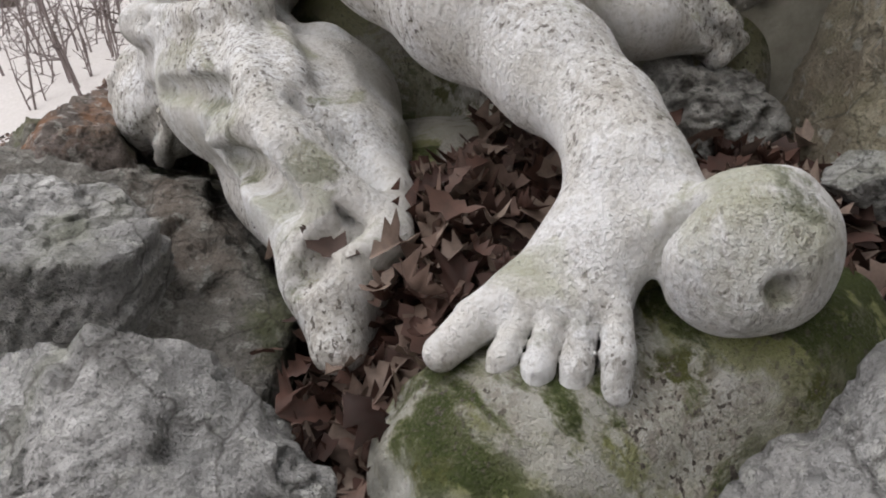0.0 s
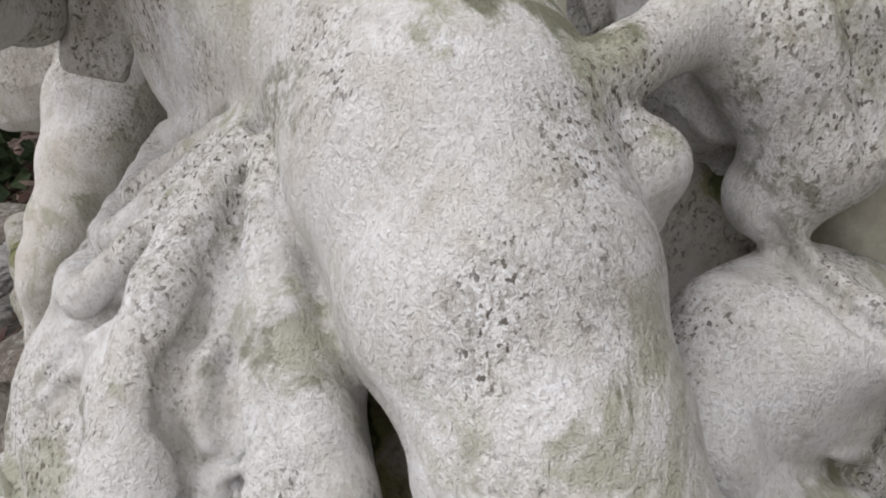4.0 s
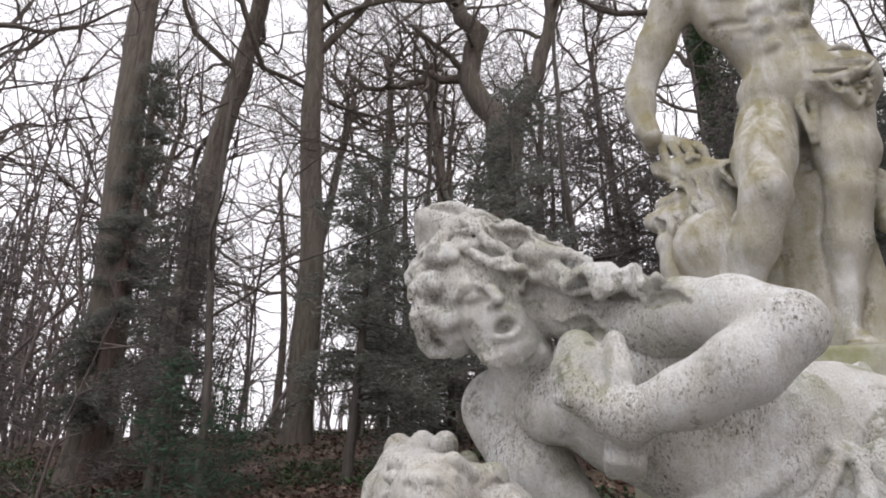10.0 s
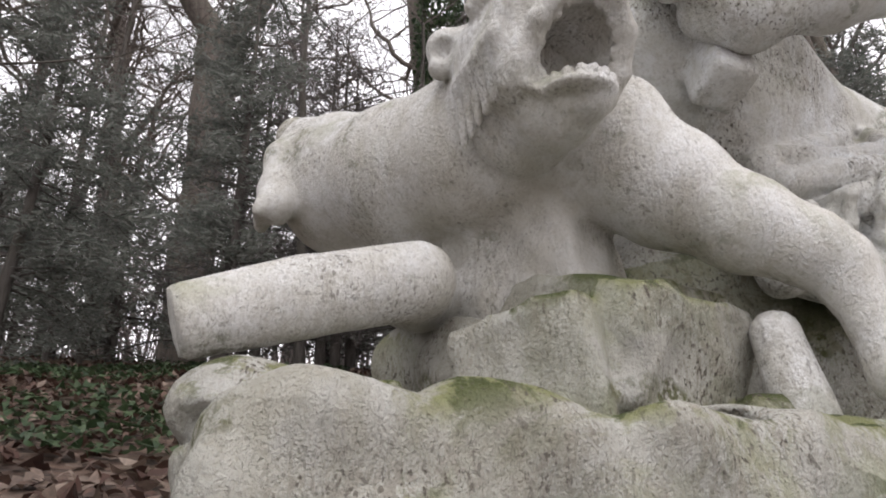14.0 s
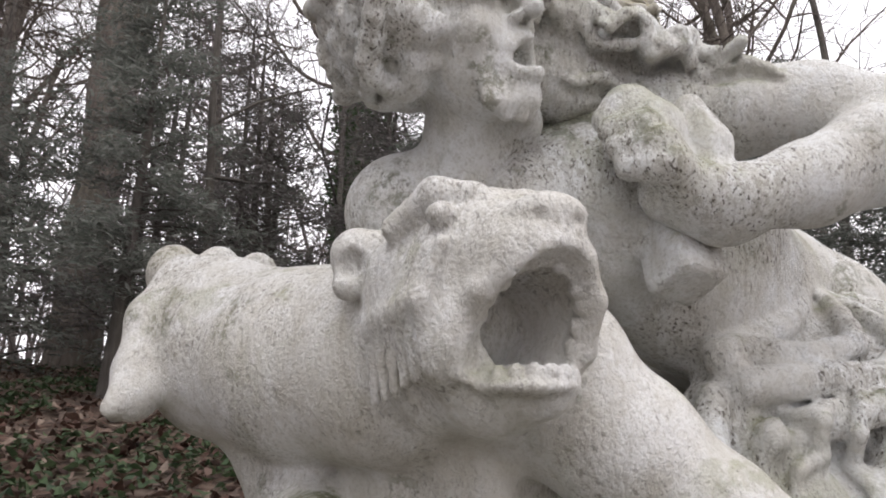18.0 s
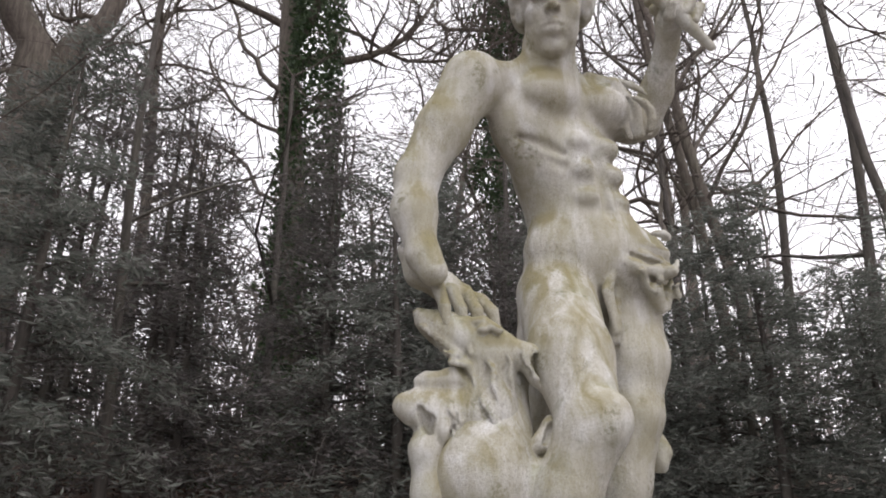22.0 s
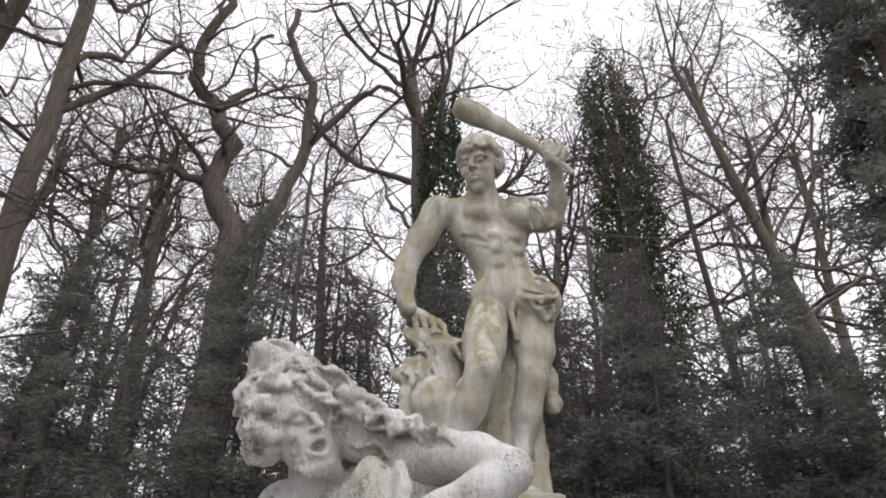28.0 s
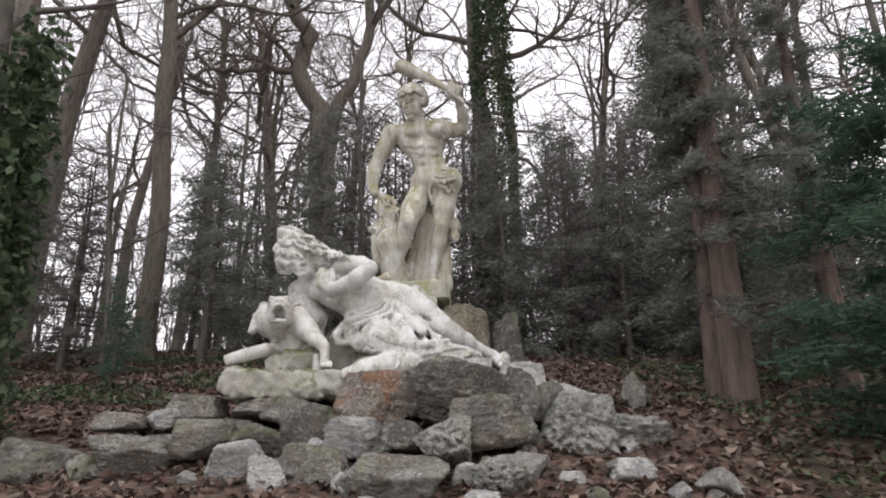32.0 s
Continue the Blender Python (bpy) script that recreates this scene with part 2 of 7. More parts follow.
def forest_floor(name):
    m, nt, b = material(name)
    p = place(nt)
    vor = node(nt, "ShaderNodeTexVoronoi", Scale=16.0, Randomness=1.0)
    nt.links.new(p, vor.inputs["Vector"])
    sep = nt.nodes.new("ShaderNodeSeparateColor")
    nt.links.new(vor.outputs["Color"], sep.inputs[0])
    col = ramp(nt, sep.outputs[0], [(0.0, (0.035, 0.022, 0.016)), (0.45, (0.085, 0.050, 0.036)), (0.75, (0.13, 0.085, 0.062)), (1.0, (0.20, 0.15, 0.12))])
    col = mix(nt, ramp(nt, noise_tex(nt, 1.1, 6, 0.7, p), [(0.52, grey(0)), (0.7, grey(0.55))]), col, (0.05, 0.065, 0.025))
    col = mix(nt, ramp(nt, noise_tex(nt, 5.0, 6, 0.7, p), [(0.45, grey(0)), (0.7, grey(0.7))]), col, (0.03, 0.022, 0.016))
    nt.links.new(col, b.inputs["Base Color"])
    b.inputs["Roughness"].default_value = 0.9
    bump(nt, b, [(vor.outputs["Distance"], 0.6, 0.03), (noise_tex(nt, 20, 8, 0.7, p), 0.5, 0.03)])
    return m


def plain_stone(name, base, dark, spots=0.3):
    m, nt, b = material(name)
    p = place(nt)
    f = noise_tex(nt, 25, 9, 0.7, p)
    col = mix(nt, ramp(nt, f, [(0.3, grey(0)), (0.7, grey(1))]), dark, base)
    col = mix(nt, maths(nt, "MULTIPLY", ramp(nt, noise_tex(nt, 3.2, 6, 0.65, p), [(0.5, grey(0)), (0.66, grey(1))]), spots), col, (0.26, 0.27, 0.12))
    nt.links.new(col, b.inputs["Base Color"])
    b.inputs["Roughness"].default_value = 0.85
    bump(nt, b, [(f, 0.5, 0.01)])
    return m


MARBLE = marble("weathered_white_marble", (0.785, 0.795, 0.80), 0.40, 0.55, 0.9, film=(0.48, 0.445, 0.375), blotch=0.55, reach=0.515, relief=1.3)
MARBLE_BEAST = marble("clean_white_marble", (0.70, 0.695, 0.685), 0.45, 0.5, 0.6, film=(0.43, 0.40, 0.33), blotch=0.42, reach=0.50)
MARBLE_TALL = marble("lichened_white_marble", (0.70, 0.695, 0.695), 0.45, 0.5, 0.3, film=(0.33, 0.30, 0.19), blotch=0.25, relief=0.5, cap=0.85)
BASE_ROCK = marble("mossy_pale_base_stone", (0.52, 0.515, 0.48), 0.6, 0.9, 0.9, film=(0.29, 0.275, 0.21), blotch=0.75, reach=0.48, relief=1.6)
FOOT_STONE = marble("mossy_foot_stone", (0.50, 0.50, 0.46), 0.5, 1.0, 1.0, film=(0.30, 0.29, 0.20), blotch=0.85, reach=0.425, relief=2.6)
ROCK = boulder_stone("grey_boulder_rock", (0.235, 0.22, 0.19), (0.37, 0.355, 0.32), 0.5, 0.2, 0.52)
ROCK_PALE = boulder_stone("pale_grey_boulder_rock", (0.50, 0.495, 0.475), (0.70, 0.695, 0.675), 0.3, 0.03, 0.52)
ROCK_PITTED = boulder_stone("pitted_whitish_rock", (0.36, 0.355, 0.33), (0.58, 0.575, 0.53), 0.35, 0.08, 0.53)
ROCK_RUST = boulder_stone("rusty_boulder_rock", (0.20, 0.165, 0.14), (0.32, 0.27, 0.24), 0.3, 0.9, 0.55)
ROCK_OCHRE = boulder_stone("ochre_boulder_rock", (0.42, 0.36, 0.25), (0.56, 0.50, 0.38), 0.4, 0.10, 0.5)
PEDESTAL = plain_stone("pedestal_stone", (0.46, 0.45, 0.38), (0.29, 0.28, 0.22), 0.75)
GROUND = forest_floor("leaf_mould")
PATH = plain_stone("pale_gravel", (0.56, 0.535, 0.51), (0.40, 0.38, 0.36), 0.05)
BRUSH = bark("thicket_bark", (0.14, 0.115, 0.11), (0.25, 0.21, 0.20), 0.05)
BARK = bark("oak_bark", (0.075, 0.062, 0.052), (0.185, 0.155, 0.135))
BARK_RED = bark("yew_bark", (0.06, 0.042, 0.036), (0.15, 0.105, 0.09), 0.12)
BARK_DARK = bark("dark_bark", (0.05, 0.042, 0.038), (0.12, 0.105, 0.095), 0.2)
TWIG = bark("twig_bark", (0.07, 0.055, 0.05), (0.15, 0.12, 0.105), 0.1)
LITTER = leafy("dead_leaves", [(0.04, 0.022, 0.018), (0.085, 0.042, 0.032), (0.10, 0.055, 0.042), (0.15, 0.095, 0.075), (0.30, 0.23, 0.185), (0.05, 0.028, 0.024)], 0.6, 0.15)
IVY = leafy("ivy_leaves", [(0.035, 0.065, 0.028), (0.06, 0.10, 0.045), (0.10, 0.14, 0.07), (0.045, 0.075, 0.045)], 0.45)
NEEDLES = leafy("yew_needles", [(0.13, 0.145, 0.13), (0.19, 0.205, 0.18), (0.26, 0.275, 0.245), (0.18, 0.175, 0.165)], 0.55, 0.45)
SPRUCE = leafy("cypress_sprays", [(0.05, 0.10, 0.065), (0.08, 0.14, 0.09), (0.065, 0.115, 0.08)], 0.55, 0.45)
BUSH_BROWN = leafy("winter_bush_leaves", [(0.12, 0.112, 0.11), (0.175, 0.16, 0.158), (0.23, 0.205, 0.205), (0.14, 0.15, 0.125)], 0.6, 0.45)

# ---- mesh tools ----
def part(name, data, mat, parent=None, label=""):
    """Links a mesh or bmesh as one object, smooth where asked, under its thing."""
    if isinstance(data, bmesh.types.BMesh):
        me = bpy.data.meshes.new(name)
        data.to_mesh(me)
        data.free()
    else:
        me = data
    if not me.materials:
        me.materials.append(mat)
    ob = new(name, me)
    if parent is not None:
        ob.parent = parent
        ob.matrix_parent_inverse = parent.matrix_world.inverted()
    if label:
        ob["label"] = label
    return ob


def mesh_from(name, verts, faces, smooth=True):
    """A mesh from arrays; faces all have the same number of corners."""
    verts, faces = np.asarray(verts, np.float32), np.asarray(faces, np.int32)
    me = bpy.data.meshes.new(name)
    n, k = faces.shape
    me.vertices.add(len(verts))
    me.vertices.foreach_set("co", verts.ravel())
    me.loops.add(n * k)
    me.loops.foreach_set("vertex_index", faces.ravel())
    me.polygons.add(n)
    me.polygons.foreach_set("loop_start", np.arange(0, n * k, k, dtype=np.int32))
    me.polygons.foreach_set("use_smooth", np.full(n, smooth))
    me.update(calc_edges=True)
    return me


def facing(turn):
    """A turn as an array, from degrees or from three axes (columns)."""
    if len(turn) == 3 and isinstance(turn[0], (int, float)):
        return np.array(Euler([radians(a) for a in turn]).to_matrix(), np.float32)
    return np.array(turn, np.float32)


def frame_of(up, ahead):
    """Side, ahead and up as the columns of a turn."""
    u = Vector(up).normalized()
    f = Vector(ahead)
    f = (f - u * f.dot(u)).normalized()
    return np.array(Matrix((f.cross(u), f, u)).transposed())


class Clay:
    """A block of modelling clay: a distance field into which round forms are pressed and cut, then skinned as one mesh."""

    def __init__(self, lo, hi, h):
        self.lo, self.h = np.array(lo, np.float32), h
        self.n = np.ceil((np.array(hi) - lo) / h).astype(int) + 1
        self.d = np.full(self.n, 1.0, np.float32)
        self.shift = np.zeros(3, np.float32)

    def window(self, lo, hi, pad):
        a = np.clip(np.floor((np.array(lo) - pad - self.lo) / self.h).astype(int), 0, self.n)
        b = np.clip(np.ceil((np.array(hi) + pad - self.lo) / self.h).astype(int) + 1, 0, self.n)
        s = tuple(slice(i, j) for i, j in zip(a, b))
        g = np.meshgrid(*[self.lo[k] + self.h * np.arange(a[k], b[k], dtype=np.float32) for k in range(3)], indexing="ij")
        return s, g

    def press(self, s, d, k, cut=False):
        old = self.d[s]
        if old.size == 0:
            return
        if cut:
            hh = np.clip(0.5 - 0.5 * (old + d) / k, 0, 1)
            self.d[s] = old + (-d - old) * hh + k * hh * (1 - hh)
        else:
            hh = np.clip(0.5 + 0.5 * (old - d) / k, 0, 1)
            self.d[s] = old + (d - old) * hh - k * hh * (1 - hh)

    def limb(self, pts, k=0.03, cut=False):
        """A tapering round form along points (x, y, z, radius)."""
        for a, b in zip(pts[:-1], pts[1:]):
            a, b = np.array(a, np.float32), np.array(b, np.float32)
            a[:3] += self.shift
            b[:3] += self.shift
            r = max(a[3], b[3])
            s, (X, Y, Z) = self.window(np.minimum(a, b)[:3] - r, np.maximum(a, b)[:3] + r, k + 3 * self.h)
            ab = b[:3] - a[:3]
            t = np.clip(((X - a[0]) * ab[0] + (Y - a[1]) * ab[1] + (Z - a[2]) * ab[2]) / max(float(ab @ ab), 1e-9), 0, 1)
            t2 = t * t * (3 - 2 * t)
            d = np.sqrt((X - a[0] - t * ab[0]) ** 2 + (Y - a[1] - t * ab[1]) ** 2 + (Z - a[2] - t * ab[2]) ** 2) - (a[3] + (b[3] - a[3]) * t2)
            self.press(s, d, k, cut)

    def egg(self, c, r, turn=(0, 0, 0), k=0.03, cut=False, rough=0.0, scale=8.0):
        """An ellipsoid of radii r, turned by degrees; rough: height of a lumpy relief."""
        R = facing(turn)
        c = np.array(c, np.float32) + self.shift
        e = np.sqrt((R**2 @ (np.array(r) ** 2)))
        s, (X, Y, Z) = self.window(np.array(c) - e, np.array(c) + e, k + rough + 3 * self.h)
        P = np.stack([X - c[0], Y - c[1], Z - c[2]], -1) @ R
        k0 = np.sqrt(((P / np.array(r, np.float32)) ** 2).sum(-1))
        k1 = np.sqrt(((P / np.array(r, np.float32) ** 2) ** 2).sum(-1))
        d = k0 * (k0 - 1) / np.maximum(k1, 1e-6)
        if rough:
            d = d - rough * lumps(X, Y, Z, scale)
        self.press(s, d, k, cut)

    def block(self, c, half, turn=(0, 0, 0), round_=0.02, k=0.02, cut=False, rough=0.0, scale=6.0):
        R = facing(turn)
        c = np.array(c, np.float32) + self.shift
        e = np.abs(R) @ np.array(half, np.float32)
        s, (X, Y, Z) = self.window(np.array(c) - e, np.array(c) + e, k + rough + 3 * self.h)
        P = np.abs(np.stack([X - c[0], Y - c[1], Z - c[2]], -1) @ R) - (np.array(half, np.float32) - round_)
        d = np.sqrt((np.maximum(P, 0) ** 2).sum(-1)) + np.minimum(P.max(-1), 0) - round_
        if rough:
            d = d - rough * lumps(X, Y, Z, scale)
        self.press(s, d, k, cut)

    def surface(self):
        """Skins the field: one vertex in each cell that the surface crosses."""
        D = self.d
        neg = D < 0
        nx, ny, nz = np.array(D.shape) - 1
        count = np.zeros((nx, ny, nz), np.int8)
        corners = [(i, j, l) for i in (0, 1) for j in (0, 1) for l in (0, 1)]
        for i, j, l in corners:
            count += neg[i : nx + i, j : ny + j, l : nz + l]
        cells = np.argwhere((count > 0) & (count < 8))
        index = np.full((nx, ny, nz), -1, np.int32)
        index[tuple(cells.T)] = np.arange(len(cells))
        val = {c: D[cells[:, 0] + c[0], cells[:, 1] + c[1], cells[:, 2] + c[2]] for c in corners}
        total, hits = np.zeros((len(cells), 3), np.float32), np.zeros(len(cells), np.float32)
        for c in corners:
            for ax in range(3):
                if c[ax]:
                    continue
                e = tuple(1 if q == ax else c[q] for q in range(3))
                a, b = val[c], val[e]
                cross = (a < 0) != (b < 0)
                t = np.where(cross, a / np.where(cross, a - b, 1), 0)
                p = np.tile(np.array(c, np.float32), (len(cells), 1))
                p[:, ax] += t
                total += p * cross[:, None]
                hits += cross
        verts = self.lo + self.h * (cells + total / np.maximum(hits, 1)[:, None])
        faces = []
        for ax in range(3):
            u, v = (ax + 1) % 3, (ax + 2) % 3
            sl0, sl1 = [slice(1, -1)] * 3, [slice(1, -1)] * 3
            sl0[ax], sl1[ax] = slice(0, -1), slice(1, None)
            a, b = neg[tuple(sl0)], neg[tuple(sl1)]
            for flip in (False, True):
                e = np.argwhere((a & ~b) if not flip else (~a & b)) + 1
                e[:, ax] -= 1
                quad = []
                for du, dv in ((1, 1), (0, 1), (0, 0), (1, 0)):
                    q = e.copy()
                    q[:, u] -= du
                    q[:, v] -= dv
                    quad.append(index[tuple(q.T)])
                quad = np.stack(quad, 1)
                faces.append(quad if not flip else quad[:, ::-1])
        return verts, np.concatenate(faces)


def skin(name, clays):
    """One mesh from one or more blocks of clay, coarse and fine."""
    V, F, n = [], [], 0
    for c in clays:
        v, f = c.surface()
        V.append(v)
        F.append(f + n)
        n += len(v)
    return mesh_from(name, np.concatenate(V), np.concatenate(F))


def lumps(X, Y, Z, f):
    """A smooth uneven field between about -1 and 1, f waves to six metres."""
    a = np.sin(f * X + 1.3 * np.sin(0.7 * f * Y + 0.4)) * np.sin(f * 1.1 * Y + 1.1 * np.sin(0.9 * f * Z + 2.0)) * np.sin(f * 0.9 * Z + 1.2 * np.sin(0.8 * f * X + 4.0))
    b = np.sin(2.3 * f * Y + 2 + np.sin(f * Z)) * np.sin(2.1 * f * Z + 1 + np.sin(f * X)) * np.sin(1.9 * f * X + 3)
    return a + 0.45 * b


def tubes(strands, sides=6):
    """Verts and quads of many tapering tubes; each strand is an array of rows (x, y, z, radius)."""
    V, Q, base = [], [], 0
    ang = np.linspace(0, 2 * np.pi, sides, endpoint=False)
    for s in strands:
        s = np.asarray(s, float)
        t = np.gradient(s[:, :3], axis=0)
        t /= np.maximum(np.linalg.norm(t, axis=1, keepdims=True), 1e-9)
        ref = np.array([0.0, 0.0, 1.0]) if abs(t[0, 2]) < 0.9 else np.array([1.0, 0.0, 0.0])
        u = np.cross(t, ref)
        u /= np.maximum(np.linalg.norm(u, axis=1, keepdims=True), 1e-9)
        w = np.cross(t, u)
        ring = s[:, None, :3] + s[:, None, 3:4] * (np.cos(ang)[None, :, None] * u[:, None] + np.sin(ang)[None, :, None] * w[:, None])
        V.append(ring.reshape(-1, 3))
        n = len(s)
        i = np.arange(n - 1)[:, None] * sides + np.arange(sides)[None]
        j = np.arange(n - 1)[:, None] * sides + (np.arange(sides)[None] + 1) % sides
        Q.append(np.stack([i, j, j + sides, i + sides], -1).reshape(-1, 4) + base)
        base += n * sides
    return np.concatenate(V), np.concatenate(Q)

# ---- the ground's height ----
def smooth(a, b, x):
    t = np.clip((x - a) / (b - a), 0, 1)
    return t * t * (3 - 2 * t)


def ground_z(x, y):
    """Height of the hillside: low in front, a shelf under the statues, rising into the wood behind."""
    x, y = np.asarray(x, float), np.asarray(y, float)
    u = x + 0.25 * np.sin(0.6 * y + 0.5) * smooth(-0.5, -2.5, x)
    z = np.interp(u, (-60, -8, -5.8, -3, -2, -1.2, -0.6, 0.2, 1, 3, 6, 12, 25, 60), (-1.2, -0.85, -0.75, 0.18, 0.52, 0.80, 1.08, 1.25, 1.42, 1.95, 2.7, 3.75, 5.2, 7))
    z = z + 0.05 * np.sin(1.3 * x + 0.7 * y) * np.sin(0.9 * y - 0.4 * x) + 0.02 * np.sin(4.1 * x + 1) * np.sin(3.7 * y)
    return z


# ---- the statues ----
def strand(c, pts, r0, r1, k=0.012, cut=False):
    """A fold, finger or lock along points, tapering from r0 to r1."""
    n = len(pts) - 1
    c.limb([(*p, r0 + (r1 - r0) * i / n) for i, p in enumerate(pts)], k, cut)


def fold(c, a, b, r, sag=0.0, k=0.025, cut=False, bow=(0, 0, 0)):
    """A cloth fold from a to b that sags or bows in the middle and swells along the way."""
    a, b, bow = Vector(a), Vector(b), Vector(bow)
    rows = []
    for i in range(7):
        t = i / 6
        p = a.lerp(b, t) + Vector((0, 0, -sag * 4 * t * (1 - t))) + bow * 4 * t * (1 - t)
        rows.append((*p, r * (0.55 + 0.75 * t * (1.25 - 0.6 * t))))
    c.limb(rows, k, cut)


def gathered(c, folds, k):
    """A row of swelling folds side by side, with a groove pressed between each two."""
    def spaced(loop, n=9):
        p = np.array(loop, float)
        s = np.r_[0, np.cumsum(np.linalg.norm(np.diff(p, axis=0), axis=1))]
        return np.stack([np.interp(np.linspace(0, s[-1], n), s, p[:, q]) for q in range(3)], 1)

    even = [spaced(loop) for loop, _ in folds]
    for a, b in zip(even[:-1], even[1:]):
        c.limb([(*p, 0.007 + 0.012 * i / 8) for i, p in enumerate((a + b) / 2)][1:], 0.014, cut=True)
    for p, (_, r) in zip(even, folds):
        c.limb([(*q, r * (0.42 + 0.75 * (i / 8) ** 0.8)) for i, q in enumerate(p)], k)


def ridges(c, ways, r, k=0.007):
    """Crisp cloth ridges along waypoints, swelling in the middle."""
    for way in ways:
        n = len(way) - 1
        c.limb([(*p, r * (0.7 + 0.5 * math.sin(math.pi * (i + 0.4) / (n + 0.8)))) for i, p in enumerate(way)], k)


def grooves(c, ways, r, k=0.010):
    """Valleys between the ridges."""
    for way in ways:
        n = len(way) - 1
        c.limb([(*p, r * (0.45 + 0.75 * math.sin(math.pi * (i + 0.5) / (n + 1)))) for i, p in enumerate(way)], k, cut=True)


def depth_at(c, p):
    """Field value and outward direction at a point of the clay."""
    g = (np.asarray(p) - c.lo) / c.h
    i = np.clip(g.astype(int), 1, c.n - 3)
    u = np.clip(g - i, 0, 1)
    q = c.d[i[0] : i[0] + 2, i[1] : i[1] + 2, i[2] : i[2] + 2]
    w = [np.array((1 - t, t)) for t in u]
    v = float(np.einsum("ijk,i,j,k", q, *w))
    e = np.array((1.0, -1.0)) * -1
    n = np.array((np.einsum("ijk,i,j,k", q, e, w[1], w[2]), np.einsum("ijk,i,j,k", q, w[0], e, w[2]), np.einsum("ijk,i,j,k", q, w[0], w[1], e)))
    return v, n / max(1e-6, float(np.linalg.norm(n)))


def carve(c, lo, hi, flow, count, seed, r, steps=7, step=0.03, wave=0.5, k=0.006, proud=True):
    """Chisels wavy valleys, each with a ridge beside it, into the skin of the clay along a flow."""
    rng = np.random.default_rng(seed)
    lo, hi = np.array(lo), np.array(hi)
    ways = []
    for _ in range(count * 8):
        p = lo + (hi - lo) * rng.random(3)
        for _ in range(8):
            v, n = depth_at(c, p)
            p = p - n * min(v, 0.06)
        if abs(depth_at(c, p)[0]) > c.h or (p < lo).any() or (p > hi).any():
            continue
        ph, size, cut, rise = rng.uniform(0, 6.3), rng.uniform(0.7, 1.4), [], []
        for i in range(steps):
            v, n = depth_at(c, p)
            f = np.array(flow(p), float)
            f = f - n * float(f @ n)
            f /= max(1e-6, float(np.linalg.norm(f)))
            side = np.cross(n, f)
            q = r * size * (0.35 + 0.8 * math.sin(math.pi * (i + 0.5) / steps))
            cut.append((*(p + n * 0.1 * q), q))
            rise.append((*(p + side * 1.8 * q + n * 0.25 * q), 0.8 * q))
            p = p + (f + side * wave * math.sin(1.3 * i + ph)) * step
            for _ in range(3):
                v, n = depth_at(c, p)
                p = p - n * min(max(v, -0.03), 0.03)
        ways.append((cut, rise))
        if len(ways) >= count:
            break
    for cut, rise in ways:
        c.limb(cut, k, cut=True)
        if proud:
            c.limb(rise, k)


def head(c, at, up, ahead, s, open_mouth=False):
    """A carved head of height s: skull, jaw, brow, eyes, nose, mouth, ears."""
    T = frame_of(up, ahead)

    def L(a, b, h, r=None):
        p = np.array(at) + T @ (np.array((a, b, h)) * s)
        return tuple(p) if r is None else (*p, r * s)

    def ball(a, b, h, r, **kw):
        c.egg(L(a, b, h), tuple(q * s for q in r), T, **kw)

    ball(0, -0.06, 0.12, (0.30, 0.39, 0.37), k=0.03)
    ball(0, 0.12, -0.20, (0.235, 0.25, 0.28), k=0.03)
    ball(0, 0.27, -0.43, (0.10, 0.085, 0.08), k=0.02)
    for q in (-1, 1):
        ball(q * 0.16, 0.23, -0.10, (0.085, 0.09, 0.10), k=0.02)
        ball(q * 0.30, -0.02, -0.02, (0.045, 0.09, 0.12), k=0.012)
        ball(q * 0.135, 0.41, 0.025, (0.070, 0.045, 0.034), k=0.03, cut=True)
        ball(q * 0.125, 0.305, 0.012, (0.062, 0.055, 0.034), k=0.006)
        c.limb([L(q * 0.04, 0.335, 0.10, 0.028), L(q * 0.14, 0.33, 0.11, 0.032), L(q * 0.23, 0.26, 0.07, 0.028)], 0.02)
        ball(q * 0.05, 0.385, -0.105, (0.032, 0.04, 0.028), k=0.01)
        c.limb([L(q * 0.075, 0.40, -0.13, 0.012), L(q * 0.13, 0.34, -0.24, 0.012)], 0.012, cut=True)
    c.limb([L(0, 0.335, 0.10, 0.036), L(0, 0.405, 0.0, 0.038), L(0, 0.46, -0.095, 0.045)], 0.012)
    if open_mouth:
        c.limb([L(-0.09, 0.32, -0.215, 0.03), L(0, 0.37, -0.195, 0.035), L(0.09, 0.32, -0.215, 0.03)], 0.012)
        c.limb([L(-0.08, 0.32, -0.33, 0.03), L(0, 0.36, -0.355, 0.04), L(0.08, 0.32, -0.33, 0.03)], 0.012)
        ball(0, 0.36, -0.275, (0.085, 0.14, 0.055), k=0.01, cut=True)
    else:
        c.limb([L(-0.095, 0.325, -0.235, 0.022), L(0, 0.38, -0.225, 0.032), L(0.095, 0.325, -0.235, 0.022)], 0.012)
        c.limb([L(-0.08, 0.325, -0.285, 0.024), L(0, 0.37, -0.29, 0.036), L(0.08, 0.325, -0.285, 0.024)], 0.012)
        c.limb([L(-0.11, 0.36, -0.262, 0.008), L(0, 0.42, -0.258, 0.01), L(0.11, 0.36, -0.262, 0.008)], 0.008, cut=True)
    return L


